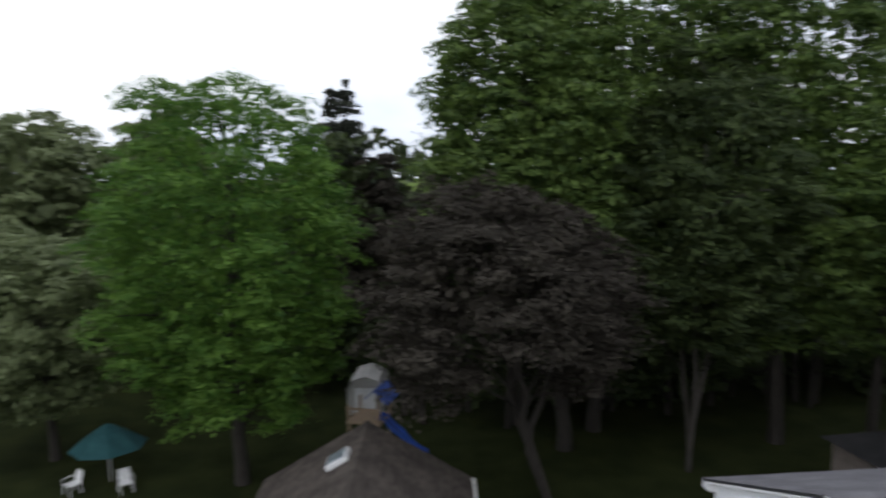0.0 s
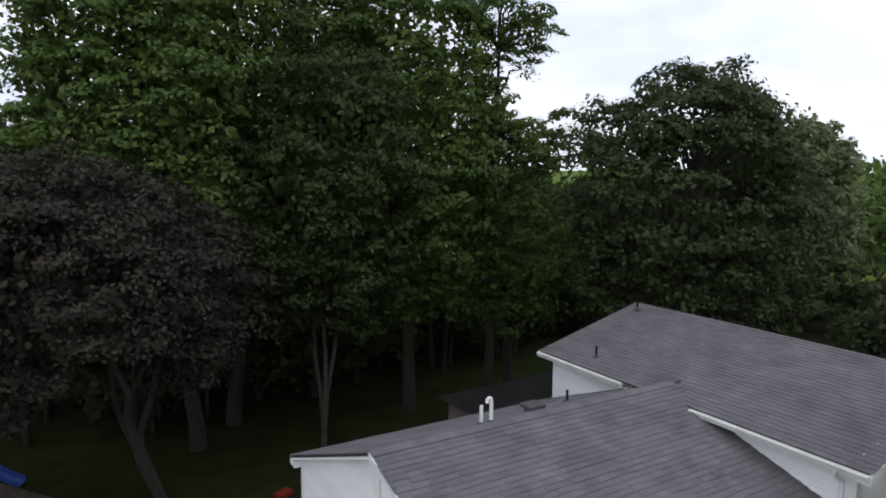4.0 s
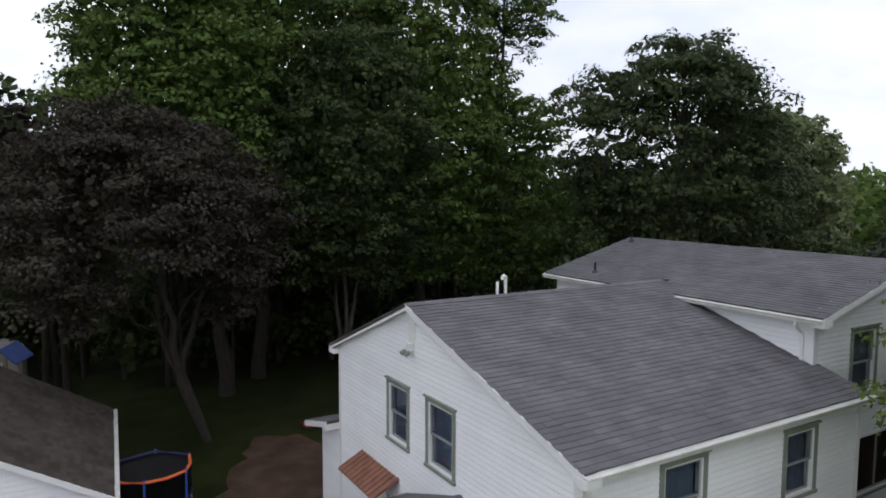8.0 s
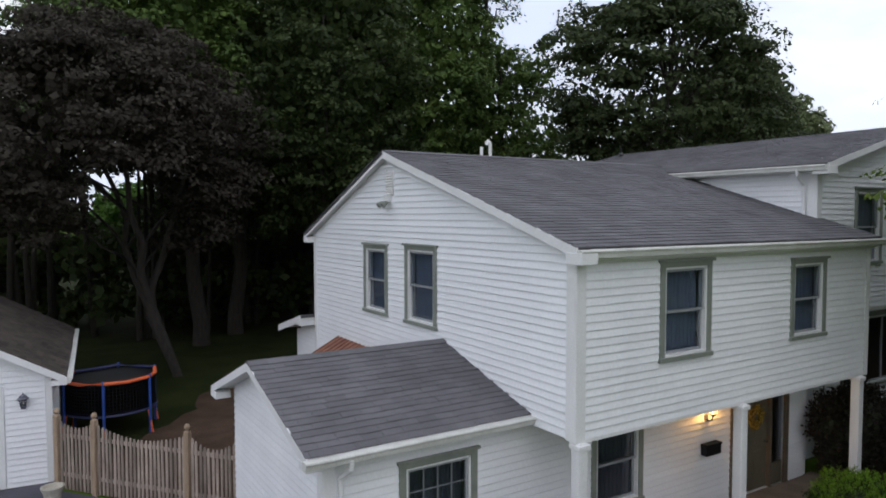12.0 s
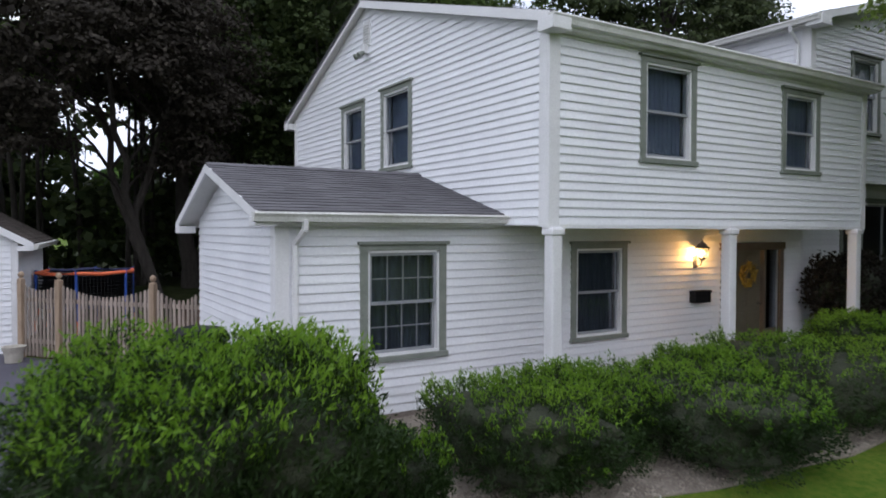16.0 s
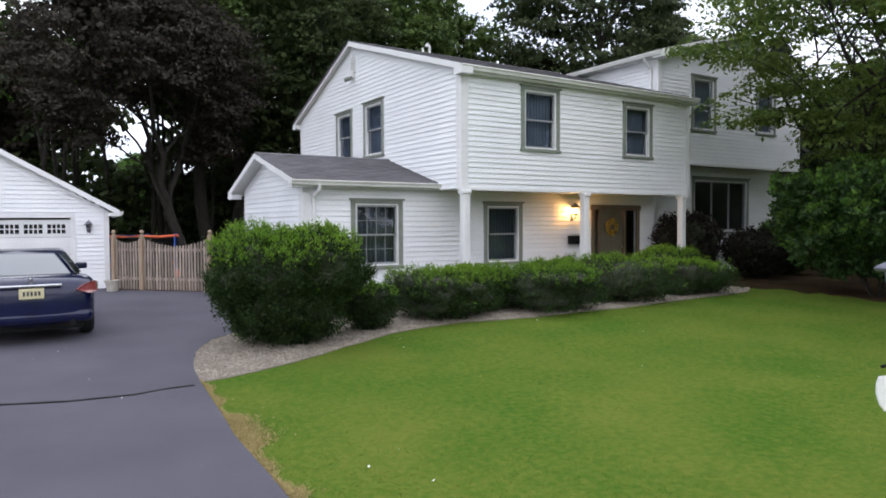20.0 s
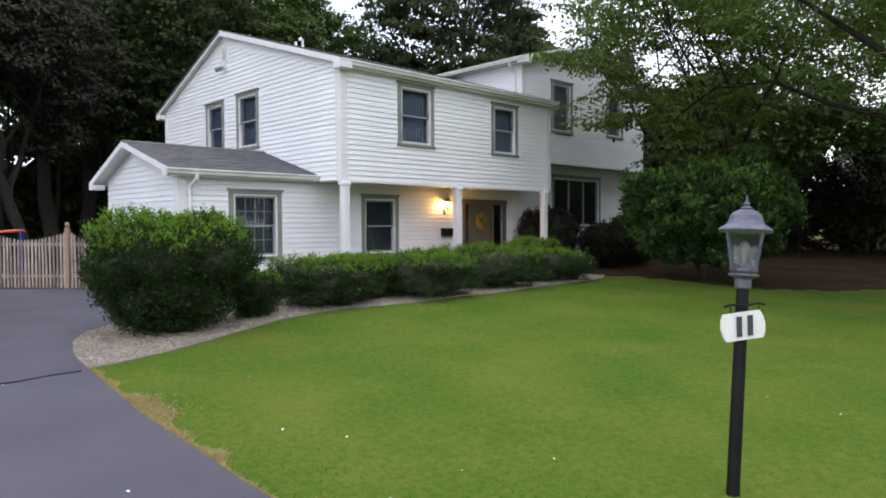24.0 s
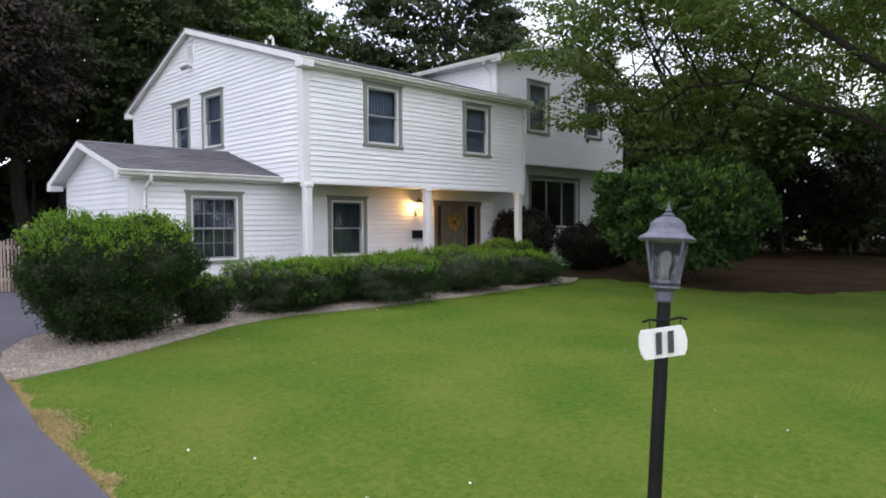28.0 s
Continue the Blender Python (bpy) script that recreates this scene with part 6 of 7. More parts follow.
garden_chair((7.1, 14.0), 80, M_PVC, "white plastic chair by the side door")


def plain_house(name, label, at, rz, w, d, h, rise, wall_mat, roof_mat, hip=False):
    """A far neighbour's building: walls, roof, windows and a door."""
    e = thing(name, label, "building", "neighbouring buildings", at=(at[0], at[1], ground_z(at[1]) + (at[2] if len(at) > 2 else 0)), rz=rz)
    bm = bmesh.new()
    box(bm, -w / 2, w / 2, -d / 2, d / 2, -0.5, h)
    if not hip:
        prism(bm, [(-w / 2, -d / 2, h), (-w / 2, d / 2, h), (-w / 2, 0, h + rise)], (w, 0, 0))
    part("wall", bm, wall_mat, e)
    o, k = 0.35, (w / 2 + 0.2 if hip else 0)
    bm = bmesh.new()
    a = [bm.verts.new(c) for c in ((-w / 2 - o, -d / 2 - o, h - 0.05), (w / 2 + o, -d / 2 - o, h - 0.05), (w / 2 + o, d / 2 + o, h - 0.05), (-w / 2 - o, d / 2 + o, h - 0.05))]
    r = [bm.verts.new((-w / 2 - o + k, 0, h + rise + 0.1)), bm.verts.new((w / 2 + o - k, 0, h + rise + 0.1))]
    for f in ((a[0], a[1], r[1], r[0]), (a[2], a[3], r[0], r[1]), (a[1], a[2], r[1]), (a[3], a[0], r[0])):
        if hip or len(f) == 4:
            bm.faces.new(f)
    if hip:
        bm.faces.new(a[::-1])
    else:
        bmesh.ops.solidify(bm, geom=bm.faces[:], thickness=0.12)
    part("roof", bm, roof_mat, e)
    strip_y = -d / 2 - o
    part("fascia", rbox(-w / 2 - o, w / 2 + o, strip_y - 0.03, strip_y, h - 0.2, h - 0.03, 0.005), M_TRIM, e)
    n = max(2, int(w / 2.4))
    for i in range(n):
        x = -w / 2 + (i + 0.5) * w / n
        wd = part("window", rbox(x - 0.5, x + 0.5, -d / 2 - 0.05, -d / 2, h * 0.4, h * 0.82, 0.01), M_TRIM, e)
        part("pane", rbox(x - 0.42, x + 0.42, -d / 2 - 0.06, -d / 2 - 0.045, h * 0.43, h * 0.79, 0.004), M_WINDOWDARK, wd)
    return e


plain_house("outbuilding", "low outbuilding behind the house, tree shade painted into its hipped shingle roof", (21.7, 23.4), 4, 8.1, 2.9, 2.35, 0.55, M_FOUND, M_SHINGLE_SHADED, True)
plain_house("outbuilding", "small far white outbuilding with a brown roof between the trees", (36.6, 33.0), 20, 3.2, 3.0, 0.95, 0.45, M_SIDING, M_SHINGLE_BROWN)
plain_house("neighbour_house", "far pale house behind the woods", (-16, 62), -6, 14, 8, 3.2, 2.2, M_SIDING, M_SHINGLE)
plain_house("neighbour_house", "far pale house across the road under the trees", (68, 2), 80, 12, 8, 3.0, 2.0, M_SIDING, M_SHINGLE)

toy = thing("toy_wagon", "small red toy wagon standing on bare dirt", "toy", at=(10.15, 23.8, ground_z(23) + 0.02), rz=25)
bm = bmesh.new()
prism(bm, [(-0.30, -0.2, 0.16), (0.30, -0.2, 0.16), (0.34, -0.22, 0.34), (-0.34, -0.22, 0.34)], (0, 0.42, 0))
bmesh.ops.bevel(bm, geom=bm.edges[:], offset=0.02, segments=2, affect="EDGES")
part("tray", bm, M_TOYRED, toy)
for sx in (-0.2, 0.2):
    for sy in (-0.22, 0.18):
        bm = bmesh.new()
        tube(bm, (sx, sy, 0.09), (sx, sy + 0.04, 0.09), 0.09, n=14)
        part("wheel", bm, M_RUBBER, toy)
bm = bmesh.new()
limb(bm, [(0.32, 0, 0.2), (0.55, 0, 0.3), (0.75, 0, 0.5)], 0.012, 0.012, 6)
part("handle", bm, M_BLACK, toy)

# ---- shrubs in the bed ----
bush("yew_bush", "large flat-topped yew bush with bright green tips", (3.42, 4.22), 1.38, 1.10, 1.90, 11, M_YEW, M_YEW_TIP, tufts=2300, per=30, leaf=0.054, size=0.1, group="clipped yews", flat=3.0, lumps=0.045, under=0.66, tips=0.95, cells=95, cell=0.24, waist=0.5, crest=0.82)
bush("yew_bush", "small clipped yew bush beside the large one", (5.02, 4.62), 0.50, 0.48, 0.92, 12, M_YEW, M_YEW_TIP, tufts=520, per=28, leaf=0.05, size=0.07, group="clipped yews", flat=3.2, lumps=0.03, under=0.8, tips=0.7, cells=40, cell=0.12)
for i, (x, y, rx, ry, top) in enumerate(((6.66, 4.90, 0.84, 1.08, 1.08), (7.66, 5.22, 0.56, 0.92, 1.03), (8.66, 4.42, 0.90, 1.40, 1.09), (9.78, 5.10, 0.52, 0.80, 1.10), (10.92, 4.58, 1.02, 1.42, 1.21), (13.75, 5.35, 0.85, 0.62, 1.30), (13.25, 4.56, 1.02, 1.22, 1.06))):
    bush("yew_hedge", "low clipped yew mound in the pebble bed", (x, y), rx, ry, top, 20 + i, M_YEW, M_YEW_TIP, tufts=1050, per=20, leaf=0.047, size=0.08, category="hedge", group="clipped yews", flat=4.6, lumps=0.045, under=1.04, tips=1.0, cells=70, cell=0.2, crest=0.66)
bush("barberry_bush", "dark purple-brown bush against the house", (16.55, 6.82), 1.38, 0.6, 2.25, 31, M_BARBERRY, None, tufts=1000, per=14, leaf=0.07, size=0.1, flat=2.3, lumps=0.06, narrow=0.6)
bush("barberry_bush", "dark low bush against the house", (18.7, 6.0), 1.3, 1.0, 1.75, 32, M_BARBERRY, None, tufts=800, per=14, leaf=0.07, size=0.1, flat=2.3, lumps=0.06, narrow=0.6)
bush("barberry_bush", "dark low bush at the house corner", (20.9, 6.3), 1.0, 0.9, 2.2, 33, M_LEAF_DARK, None, tufts=1000, per=14, leaf=0.07, size=0.1, flat=2.3, lumps=0.06, narrow=0.6)
# light catching its layers is painted as bright tip leaves over darkened ones
bush("euonymus_bush", "big round green shrub with layered leaves", (17.0, 1.9), 2.5, 2.2, 3.45, 34, M_EUON, M_LEAF_BRIGHT, tufts=3000, per=20, leaf=0.13, size=0.16, flat=2.1, lumps=0.085, narrow=0.5, floor=0.45, tips=0.42, rise=0.1, cells=80, cell=0.26, under=0.85, crest=0.3)

# ---- trees ----
tree("purple_maple", "dark purple-leaved maple with forked trunk behind the fence", (6.45, 24.5), (4.7, 24.3), 13.3, 3.9, 5.6, M_LEAF_PURPLE, 41, clumps=440, per=190, leaf=0.15, trunk=0.21, forks=3, inner=0.55, clump_r=0.15, flat=0.42, core=4500, droop=0.1, amount=0.35, lobes=8, gap=(4.9, 1.72, 4.6, 7.0), lean=(-0.9, 0.2), fork_z=0.4)
tree("green_maple", "full round bright green maple beside the garage", (-5.6, 28.2), (-5.7, 28.4), 17.4, 0.7, 5.5, M_LEAF_BRIGHT, 42, clumps=380, per=180, leaf=0.16, trunk=0.3, clump_r=0.145, core=8000, amount=0.14, lobes=14)
tree("shade_tree", "tall green shade tree in the back yard", (8.4, 29.8), (6.9, 30.6), 22.2, 2.6, 5.8, M_LEAF, 43, clumps=400, per=140, leaf=0.21, trunk=0.36, core=11000, clump_r=0.15, gap=(5.8, 2.0, 4.4, 8.4), amount=0.2, low=-0.62)
tree("shade_tree", "tall green shade tree in the back yard", (10.4, 31.8), (12.2, 32.8), 25.5, 3.4, 6.5, M_LEAF, 44, clumps=390, per=140, leaf=0.21, trunk=0.36, core=9000, clump_r=0.15, amount=0.2)
tree("shade_tree", "tall forked tree with pale bark in the back yard", (12.9, 26.9), (12.9, 27.4), 18.0, 2.6, 5.0, M_LEAF_MID, 45, clumps=320, per=150, leaf=0.18, trunk=0.15, forks=3, fork_z=0.1, core=6000, clump_r=0.15, bark=M_BARK_PALE)
tree("shade_tree", "tall green shade tree in the back yard", (18.25, 29.4), (18.4, 29.9), 22.5, 3.0, 5.8, M_LEAF, 46, clumps=380, per=140, leaf=0.21, trunk=0.34, core=9000, clump_r=0.15, amount=0.2)
tree("shade_tree", "tall airy tree with pale green leaves", (22.4, 28.6), (22.8, 28.5), 21.8, 15.6, 3.5, M_LEAF, 47, clumps=80, per=150, leaf=0.17, trunk=0.26, core=0, clump_r=0.18, inner=0.4, limbs=20, flat=0.4, amount=0.4)
tree("round_oak", "dense round-crowned dark green tree behind the house", (25.6, 19.6), (25.4, 19.3), 16.4, 4.6, 6.1, M_LEAF_DARK, 48, amount=0.16, clumps=380, per=170, leaf=0.2, trunk=0.25, core=1800, inner=0.62, clump_r=0.15, limbs=44, gap=(24.3, 1.7, 10.8, 12.2), squash=0.72)
tree("round_oak", "lower dark green tree beside the round one", (33.0, 21.5), (33.0, 21.5), 14.2, 3.0, 4.0, M_LEAF_DARK, 68, amount=0.2, clumps=200, per=120, leaf=0.22, trunk=0.28, core=3000, clump_r=0.17)
tree("round_oak", "dense round-crowned dark green tree behind the house", (23.9, 28.9), (23.9, 28.9), 16.3, 1.6, 4.2, M_LEAF, 49, clumps=220, per=130, leaf=0.19, trunk=0.3, clump_r=0.16)
tree("pale_tree", "pale green tree far behind the house", (54.6, 32), (54.6, 32), 17.2, 1.0, 4.7, M_LEAF_GREY, 50, clumps=110, per=105, leaf=0.42, trunk=0.3, limbs=8)
tree("pale_tree", "pale green tree far behind the house", (64, 40), (64, 40), 11.5, 0.6, 6.0, M_LEAF_GREY, 51, clumps=90, per=105, leaf=0.46, trunk=0.3, limbs=8)
tree("pale_tree", "pale green tree far off beyond the woods", (9.6, 62), (9.6, 62), 8.6, 0.4, 3.8, M_LEAF_BRIGHT, 91, clumps=70, per=105, leaf=0.36, trunk=0.2, limbs=8)
tree("grey_tree", "grey-green tree far off behind the garage", (-22, 47), (-22, 47), 18.5, 1.5, 6.4, M_LEAF_GREY, 52, clumps=110, per=105, leaf=0.44, trunk=0.3, limbs=8)
tree("grey_tree", "grey-green tree far off behind the garage", (-31, 48), (-31, 48), 18.0, 1.5, 7.0, M_LEAF_GREY, 53, clumps=110, per=105, leaf=0.44, trunk=0.3, limbs=8)
tree("grey_tree", "grey-green tree far off behind the garage", (-14.5, 50), (-14.5, 50), 18.5, 1.5, 5.6, M_LEAF_GREY, 66, clumps=90, per=105, leaf=0.44, trunk=0.3, limbs=8)
tree("green_tree", "bushy olive-green tree at the side of the yard", (-14.4, 31.5), (-14.8, 31.5), 11.6, 0.5, 4.8, M_LEAF_GREY, 54, clumps=130, per=140, leaf=0.27, trunk=0.22)
tree("dark_maple", "dark maple low over the back yard lawn", (-0.2, 40.0), (-0.2, 40.0), 14.0, 2.0, 2.6, M_LEAF_PURPLE, 65, clumps=110, per=130, leaf=0.29, trunk=0.26)
conifer("spruce", "dark spruce standing above the other trees", (-2.5, 43.5), 18.0, 3.2, 55, base=5.0)
conifer("spruce", "dark spruce standing above the other trees", (-1.65, 43), 18.2, 3.0, 56, base=5.0)
conifer("spruce", "dark evergreen at the far side of the house", (27.0, 10.5), 9.5, 3.0, 57, tiers=24)
conifer("spruce", "dark evergreen under the trees", (36, 7.5), 8.5, 3.4, 58, tiers=22)
conifer("spruce", "dark evergreen under the trees", (41, 2.0), 8.5, 3.6, 59, tiers=22)
tree("locust_tree", "airy spreading tree with small leaves beside the house", (20.8, 3.4), (17.7, 3.3), 9.9, 2.9, 5.7, M_LEAF_SPRAY, 60, clumps=240, per=150, leaf=0.13, trunk=0.13, forks=4, fork_z=0.12, inner=0.3, clump_r=0.125, narrow=0.5, flat=0.2, limbs=36, low=-0.99, core=0, amount=0.12, reach=0.3, squash=0.56)
old = tree("locust_tree", "old spreading tree with small leaves over the lawn", (15.9, -6.6), (18.9, -4.0), 11.0, 4.4, 7.8, M_LEAF_SPRAY, 67, clumps=470, per=190, leaf=0.13, trunk=0.22, forks=2, inner=0.2, clump_r=0.19, narrow=0.5, flat=0.22, limbs=24, low=-0.99, core=0, amount=0.2)
for line, r in (([(15.9, -6.5, 1.6), (15.4, -5.2, 3.1), (15.02, -3.89, 4.03), (14.67, -2.84, 4.86), (14.57, -2.14, 5.48), (14.34, -1.37, 6.19), (14.11, -0.31, 7.01)], 0.12),
                ([(15.9, -6.5, 1.4), (16.9, -4.4, 2.7), (16.99, -3.06, 3.49), (16.72, -2.11, 4.09), (16.58, -1.06, 4.51), (16.3, 0.05, 5.13), (15.98, 1.31, 5.12), (15.87, 2.19, 4.57), (15.86, 2.88, 3.68)], 0.08),
                ([(15.9, 1.5, 5.1), (15.6, 1.85, 5.85), (15.16, 2.12, 6.63), (14.83, 2.39, 7.15)], 0.04), ([(16.1, 1.0, 5.1), (15.82, 1.24, 5.91), (15.54, 1.53, 6.45), (15.28, 1.62, 7.07)], 0.04)):
    bm = bmesh.new()
    limb(bm, [Vector(p) - old.location for p in line], r, r * 0.25, 8)
    part("limb", bm, M_BARK_DARK, old, smooth=True)
tree("shade_tree", "dark shade tree at the side of the lawn", (29.5, 6.5), (29.5, 5.5), 8.4, 2.9, 5.0, M_LEAF, 61, clumps=150, per=170, leaf=0.19, trunk=0.2, core=2000)
tree("shade_tree", "dark shade tree at the side of the lawn", (31.0, -4.0), (31.0, -4.0), 15.0, 2.0, 6.6, M_LEAF, 62, clumps=200, per=160, leaf=0.19, trunk=0.2, core=2500)
tree("multi_stem_shrub", "dark tall shrub with many thin stems on the mulch", (33.2, 4.9), (33.2, 4.9), 5.2, 1.0, 1.9, M_BARBERRY, 69, clumps=90, per=100, leaf=0.13, trunk=0.09, forks=5, fork_z=0.05, category="shrub", core=900, clump_r=0.24)
tree("multi_stem_shrub", "dark tall shrub with many thin stems on the mulch", (33.9, 2.3), (33.9, 2.3), 5.6, 1.0, 2.0, M_BARBERRY, 70, clumps=90, per=100, leaf=0.13, trunk=0.09, forks=5, fork_z=0.05, category="shrub", core=900, clump_r=0.24)
tree("shade_tree", "dark shade tree at the far side of the lawn", (34.0, 12.0), (34.0, 12.0), 7.5, 1.2, 5.0, M_LEAF_DARK, 63, clumps=120, per=130, leaf=0.28, trunk=0.3)
tree("shade_tree", "dark shade tree far across the lawn", (44.0, 1.0), (44.0, 1.0), 8.5, 1.0, 6.0, M_LEAF_DARK, 64, clumps=110, per=120, leaf=0.30, trunk=0.3)


def woods(name, label, spots, mat_, seed, leaf, per):
    """A far belt of trees and undergrowth in one mesh: too many to count."""
    rng = np.random.default_rng(seed)
    pts, face = [], []
    for x, y, r, h in spots:
        k = 34
        d = unit_rows(rng.normal(size=(k, 3)))
        c = d * rng.uniform(0.6, 1, (k, 1)) * np.array((r, r, h * 0.5)) + np.array((x, y, h * 0.5))
        p, f = pads(c, rng.uniform(0.3, 0.5, k) * r, per // k, rng, 0.6)
        pts.append(p)
        face.append(f)
    pts = np.concatenate(pts)
    pts[:, 2] = np.abs(pts[:, 2]) + 0.2
    ob = obj(name, leaf_mesh(name, pts, leaf, rng, 0.35, 0.75, None, 0.55, np.concatenate(face)), mat_)
    return tagged(ob, label, "woods", kind="stuff")


def glade(x, y, r):
    """The lane through the woods where the sky shows low down."""
    return abs(x - GLADE_X - (y - 36) * GLADE_K) < 0.5 + r * 0.62


GLADE_X, GLADE_K = 6.2, 0.153
rw = random.Random(9)
spots = [(x + rw.uniform(-1.5, 1.5), 44 + rw.uniform(-3, 4), rw.uniform(3.2, 4.5), rw.uniform(12, 18) * (0.68 if x > 5 else 1)) for x in range(-12, 64, 3)]
woods("back_woods", "dark belt of woods behind the back yard", [s for s in spots if not glade(*s[:3])], M_LEAF_DARK, 71, 0.60, 2100)
spots = [(x + rw.uniform(-1, 1), (37.0 if x > 2 else 41.5) + rw.uniform(-2, 2), rw.uniform(2.2, 3.2), rw.uniform(5.0, 8.0)) for x in range(-8, 56, 2)]
woods("undergrowth", "dark undergrowth along the back of the yard", [(x, y, r, h if not glade(x, y, r) else 5.0) for x, y, r, h in spots], M_LEAF_MID, 72, 0.46, 1200)
spots = [(x + rw.uniform(-1, 1), 40.0 + rw.uniform(-1.5, 1.5), rw.uniform(2.6, 3.4), rw.uniform(9, 12)) for x in range(3, 40, 3)]
woods("inner_woods", "young trees in front of the woods", [s for s in spots if not glade(*s[:3])], M_LEAF_MID, 78, 0.48, 1700)
bm = bmesh.new()
for i in range(70):
    x, y = rw.uniform(1, 30), rw.uniform(32.5, 42)
    if not glade(x, y, 0.2):
        k, h = rw.uniform(-0.9, 0.9), rw.uniform(9, 12)
        limb(bm, [(x, y, 0), (x + k * 0.3, y, h * 0.45), (x + k, y + 0.3, h)], rw.uniform(0.09, 0.2), 0.04, 6)
tagged(part("woods_trunks", bm, M_BARK, None, smooth=True), "thin bare trunks standing in the woods", "trunks", kind="stuff")
woods("side_woods", "belt of trees beyond the side of the yard", [(-46 + rw.uniform(-2, 2) + i * 4.5, 60 + rw.uniform(-3, 3), rw.uniform(3.5, 5), rw.uniform(9, 13)) for i in range(11)], M_LEAF_GREY, 73, 0.7, 1300)
woods("far_woods", "far belt of trees beside the house", [(48 + rw.uniform(-3, 3) + (i % 3) * 6, -34 + i * 5.2, rw.uniform(3.5, 5), rw.uniform(5.5, 8.5)) for i in range(14)], M_LEAF_DARK, 74, 0.65, 1700)
woods("side_undergrowth", "dark undergrowth beyond the side lawn", [(37 + rw.uniform(-2, 3), -22 + i * 2.6, rw.uniform(1.8, 2.6), rw.uniform(3.2, 4.8)) for i in range(16)], M_LEAF_DARK, 76, 0.36, 1300)
# trees added out of view, so the panes reflect them instead of open sky
woods("unseen_tree_row", "unseen row of trees added to darken the window reflections", [(-62 + i * 6 + rw.uniform(-2, 2), -46 + rw.uniform(-4, 4), rw.uniform(3.5, 5), rw.uniform(9, 15)) for i in range(24)], M_LEAF, 77, 0.7, 1200)
woods("far_hill", "wooded rise far off", [(92 + (i % 4) * 8, 40 + i * 6, 9, 11.5) for i in range(12)], M_LEAF, 75, 1.1, 1300)

# ---- pebbles in the bed, and grass ----
def inside(pts, poly):
    x, y = pts[:, 0], pts[:, 1]
    r = np.zeros(len(pts), bool)
    for (xa, ya), (xb, yb) in zip(poly, poly[1:] + poly[:1]):
        hit = ((ya > y) != (yb > y)) & (x < (xb - xa) * (y - ya) / ((yb - ya) + 1e-12) + xa)
        r ^= hit
    return r


rng = np.random.default_rng(3)
BED = [EDGE[-1]] + BED_LEFT + [(4.80, 7.36), (8.1, 7.36), (8.1, 5.95), (15.7, 5.95)] + BED_RIGHT[::-1]
cand = np.stack([rng.uniform(1.7, 15.6, 42000), rng.uniform(2.1, 7.4, 42000)], 1)
cand = cand[inside(cand, BED)]
keep = (cand[:, 1] < 4.9) | (rng.uniform(size=len(cand)) < 0.35)
cand = cand[keep]
iv = np.array([(0, 0, 1), (1, 0, 0), (0.31, 0.95, 0), (-0.81, 0.59, 0), (-0.81, -0.59, 0), (0.31, -0.95, 0), (0, 0, -1)], float)
fi = np.array([(0, 1 + i, 1 + (i + 1) % 5) for i in range(5)] + [(6, 1 + (i + 1) % 5, 1 + i) for i in range(5)])
k = len(cand)
sz = rng.uniform(0.010, 0.024, (k, 1, 1)) * rng.uniform(0.7, 1.3, (k, 1, 3)) * np.array((1, 1, 0.65))
gz = ground_z(cand[:, 1], cand[:, 0]) + 0.019
vv = (iv[None] + rng.normal(size=(k, len(iv), 3)) * 0.12) * sz + np.concatenate([cand, gz[:, None]], 1)[:, None]
ff = (fi[None] + (np.arange(k) * len(iv))[:, None, None]).reshape(-1, 3)
tagged(obj("pebbles", array_mesh("pebbles", vv.reshape(-1, 3), ff), M_STONE), "pale rounded pebbles of the planting bed", "pebbles", kind="stuff")


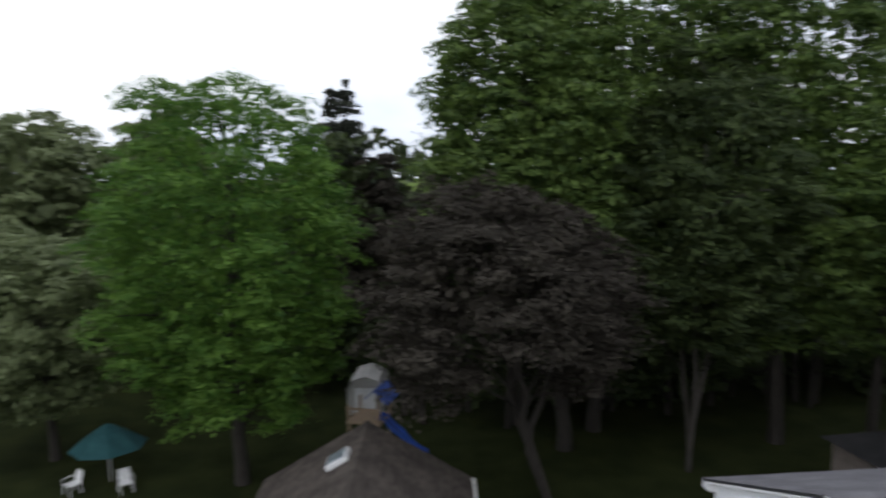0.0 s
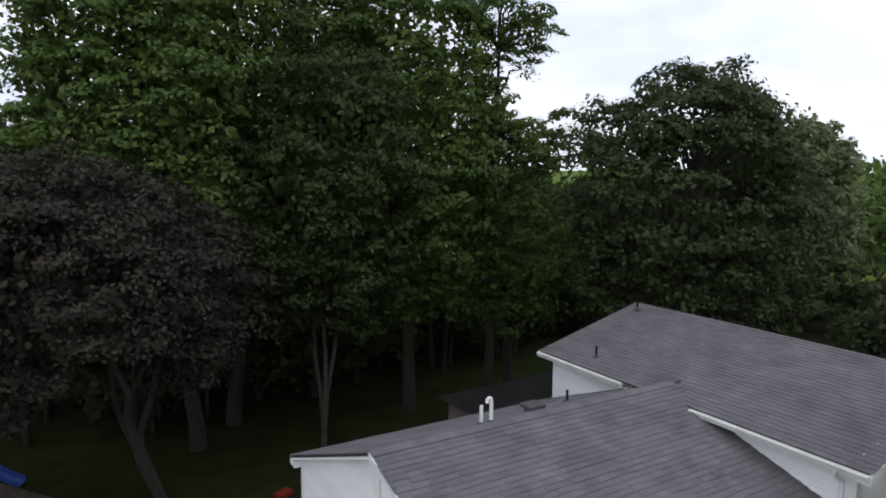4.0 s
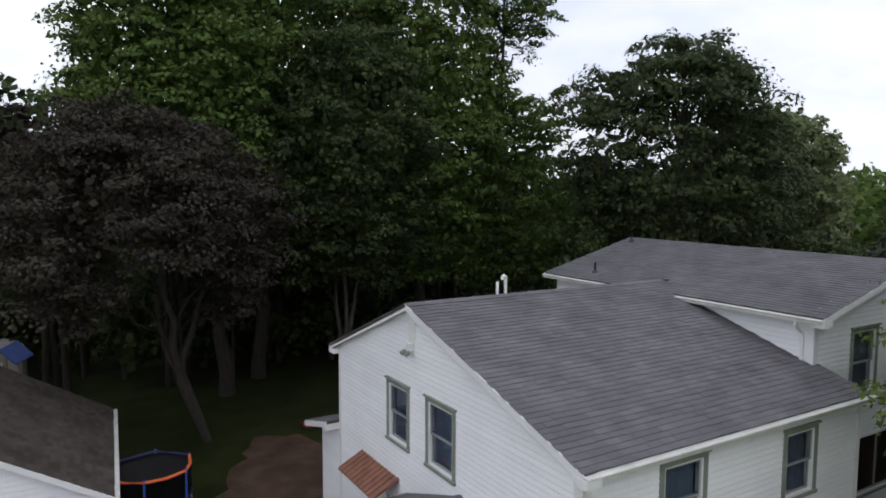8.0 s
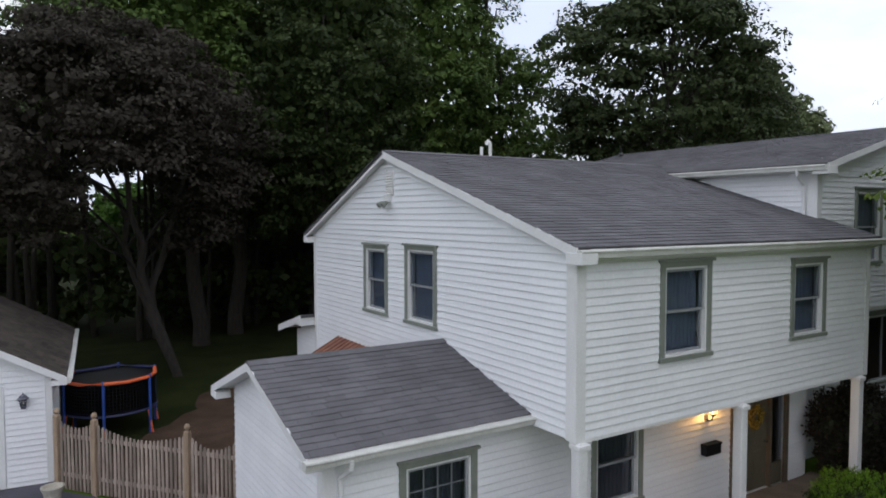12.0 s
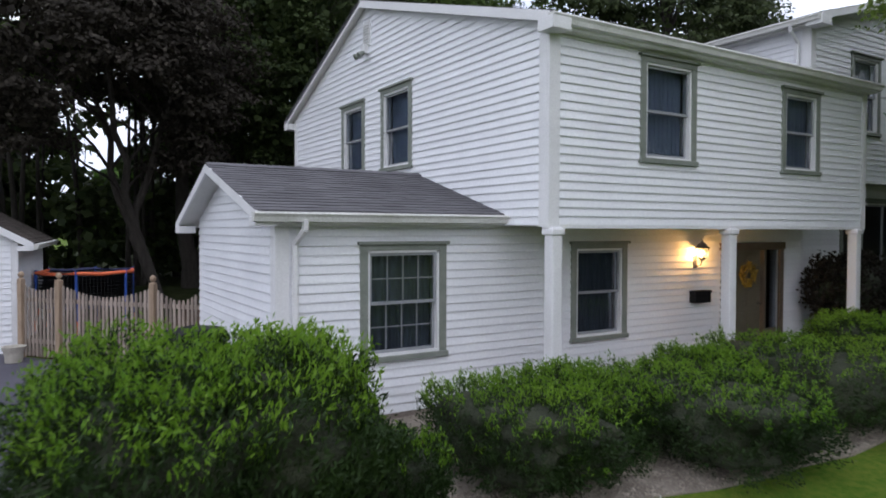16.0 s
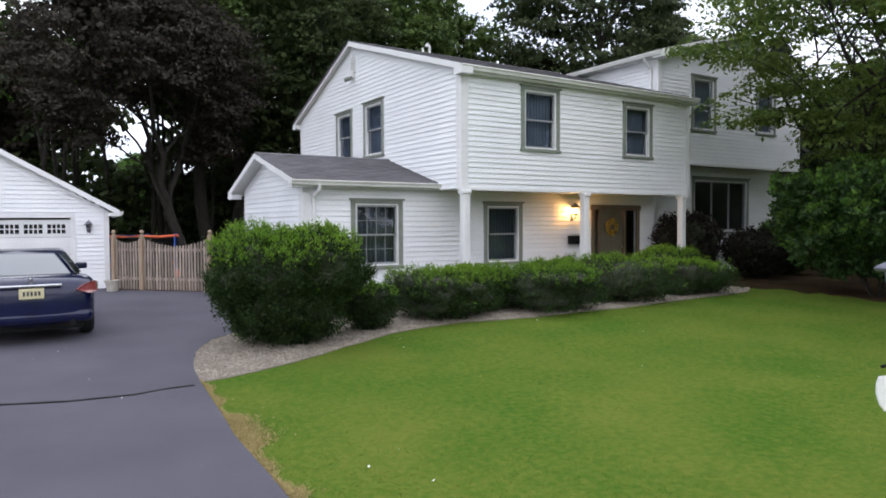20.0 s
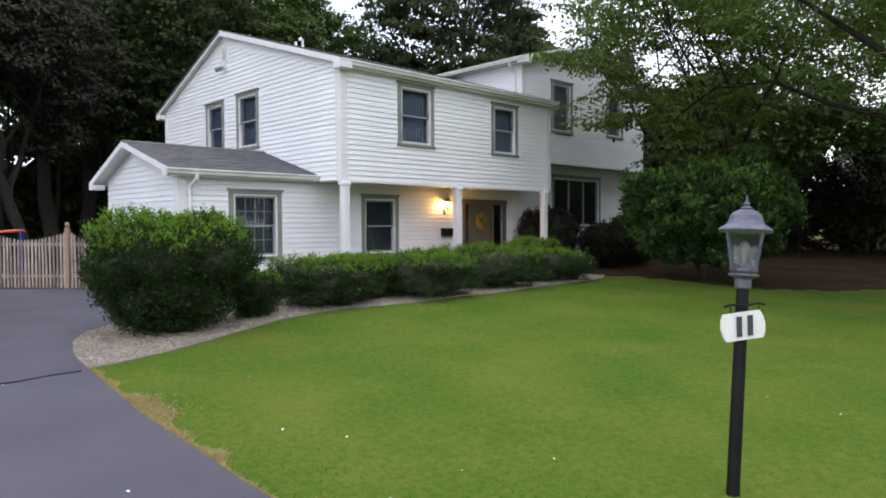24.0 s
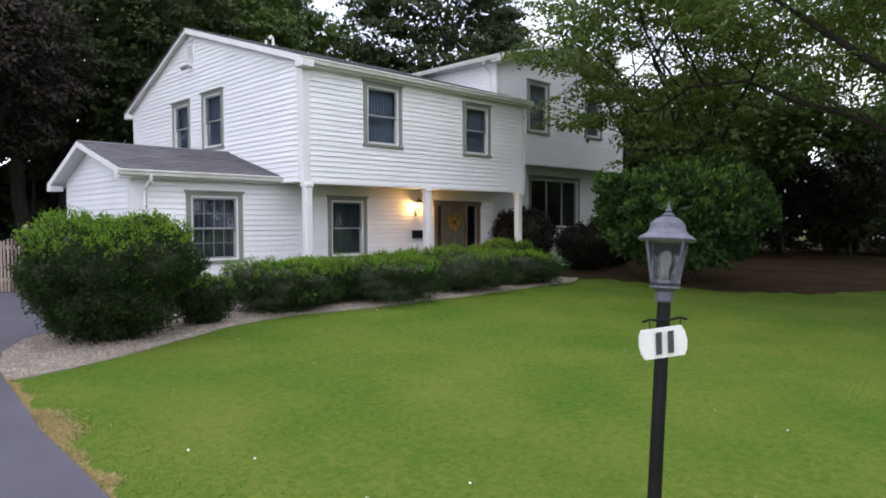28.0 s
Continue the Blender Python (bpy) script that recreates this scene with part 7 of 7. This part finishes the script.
def grass(name, label, xy, height, mat_, seed):
    rng = np.random.default_rng(seed)
    n = len(xy)
    z = ground_z(xy[:, 1], xy[:, 0])
    b = np.concatenate([xy, z[:, None] - 0.005], 1)
    a = rng.uniform(0, 6.283, n)
    s = np.stack([np.cos(a), np.sin(a), np.zeros(n)], 1) * rng.uniform(0.004, 0.009, (n, 1))
    lean = np.stack([rng.normal(size=n) * 0.9, rng.normal(size=n) * 0.9, np.ones(n)], 1) * (height * rng.uniform(0.5, 1.3, (n, 1)))
    v = np.stack([b - s, b + s, b + lean], 1).reshape(-1, 3)
    ob = obj(name, array_mesh(name, v, np.arange(3 * n).reshape(n, 3)), mat_)
    return tagged(ob, label, "grass", kind="stuff")


LAWN_EDGE = EDGE + BED_RIGHT + [(16.2, 2.2), (16.9, 0.3), (18.8, -1.1), (21.0, -2.0), (24, -14)]
near = rng.uniform(size=(250000, 2)) ** np.array((1.5, 1.0)) * np.array((19.3, 15.0)) + np.array((1.4, -10.5))
near = near[inside(near, LAWN_EDGE)]
grass("grass", "short mown grass of the front lawn", near, 0.014, M_BLADE, 81)
yy = rng.uniform(-9, 2.5, 80000)
xx = np.interp(yy, [p[1] for p in EDGE], [p[0] for p in EDGE])
wide = 0.060 + 0.055 * np.clip(np.sin(yy * 1.7 + 1.0) + 0.7 * np.sin(yy * 4.1) + 0.5 * np.sin(yy * 9.3), -0.9, 1.6)
xx = xx + np.abs(rng.normal(size=80000)) * wide + 0.005
patch = rng.uniform(size=80000) < 0.25 + 0.55 * (wide > 0.065)
grass("dry_grass", "straw-coloured dry grass along the driveway's edge", np.stack([xx, yy], 1)[patch], 0.026, M_DRY, 82)
lit = np.stack([rng.uniform(-3.5, 9.0, 55), rng.uniform(-7.5, 6.0, 55)], 1)
lit = lit[(lit[:, 0] < 1.7) | inside(lit, LAWN_EDGE)]
pts = np.concatenate([lit, ground_z(lit[:, 1], lit[:, 0])[:, None] + 0.032], 1)
tagged(obj("fallen_petals", leaf_mesh("fallen_petals", pts, 0.026, rng, 2.0, 0.7), M_SIGN), "small pale petals fallen on the driveway and lawn", "petals", kind="stuff")
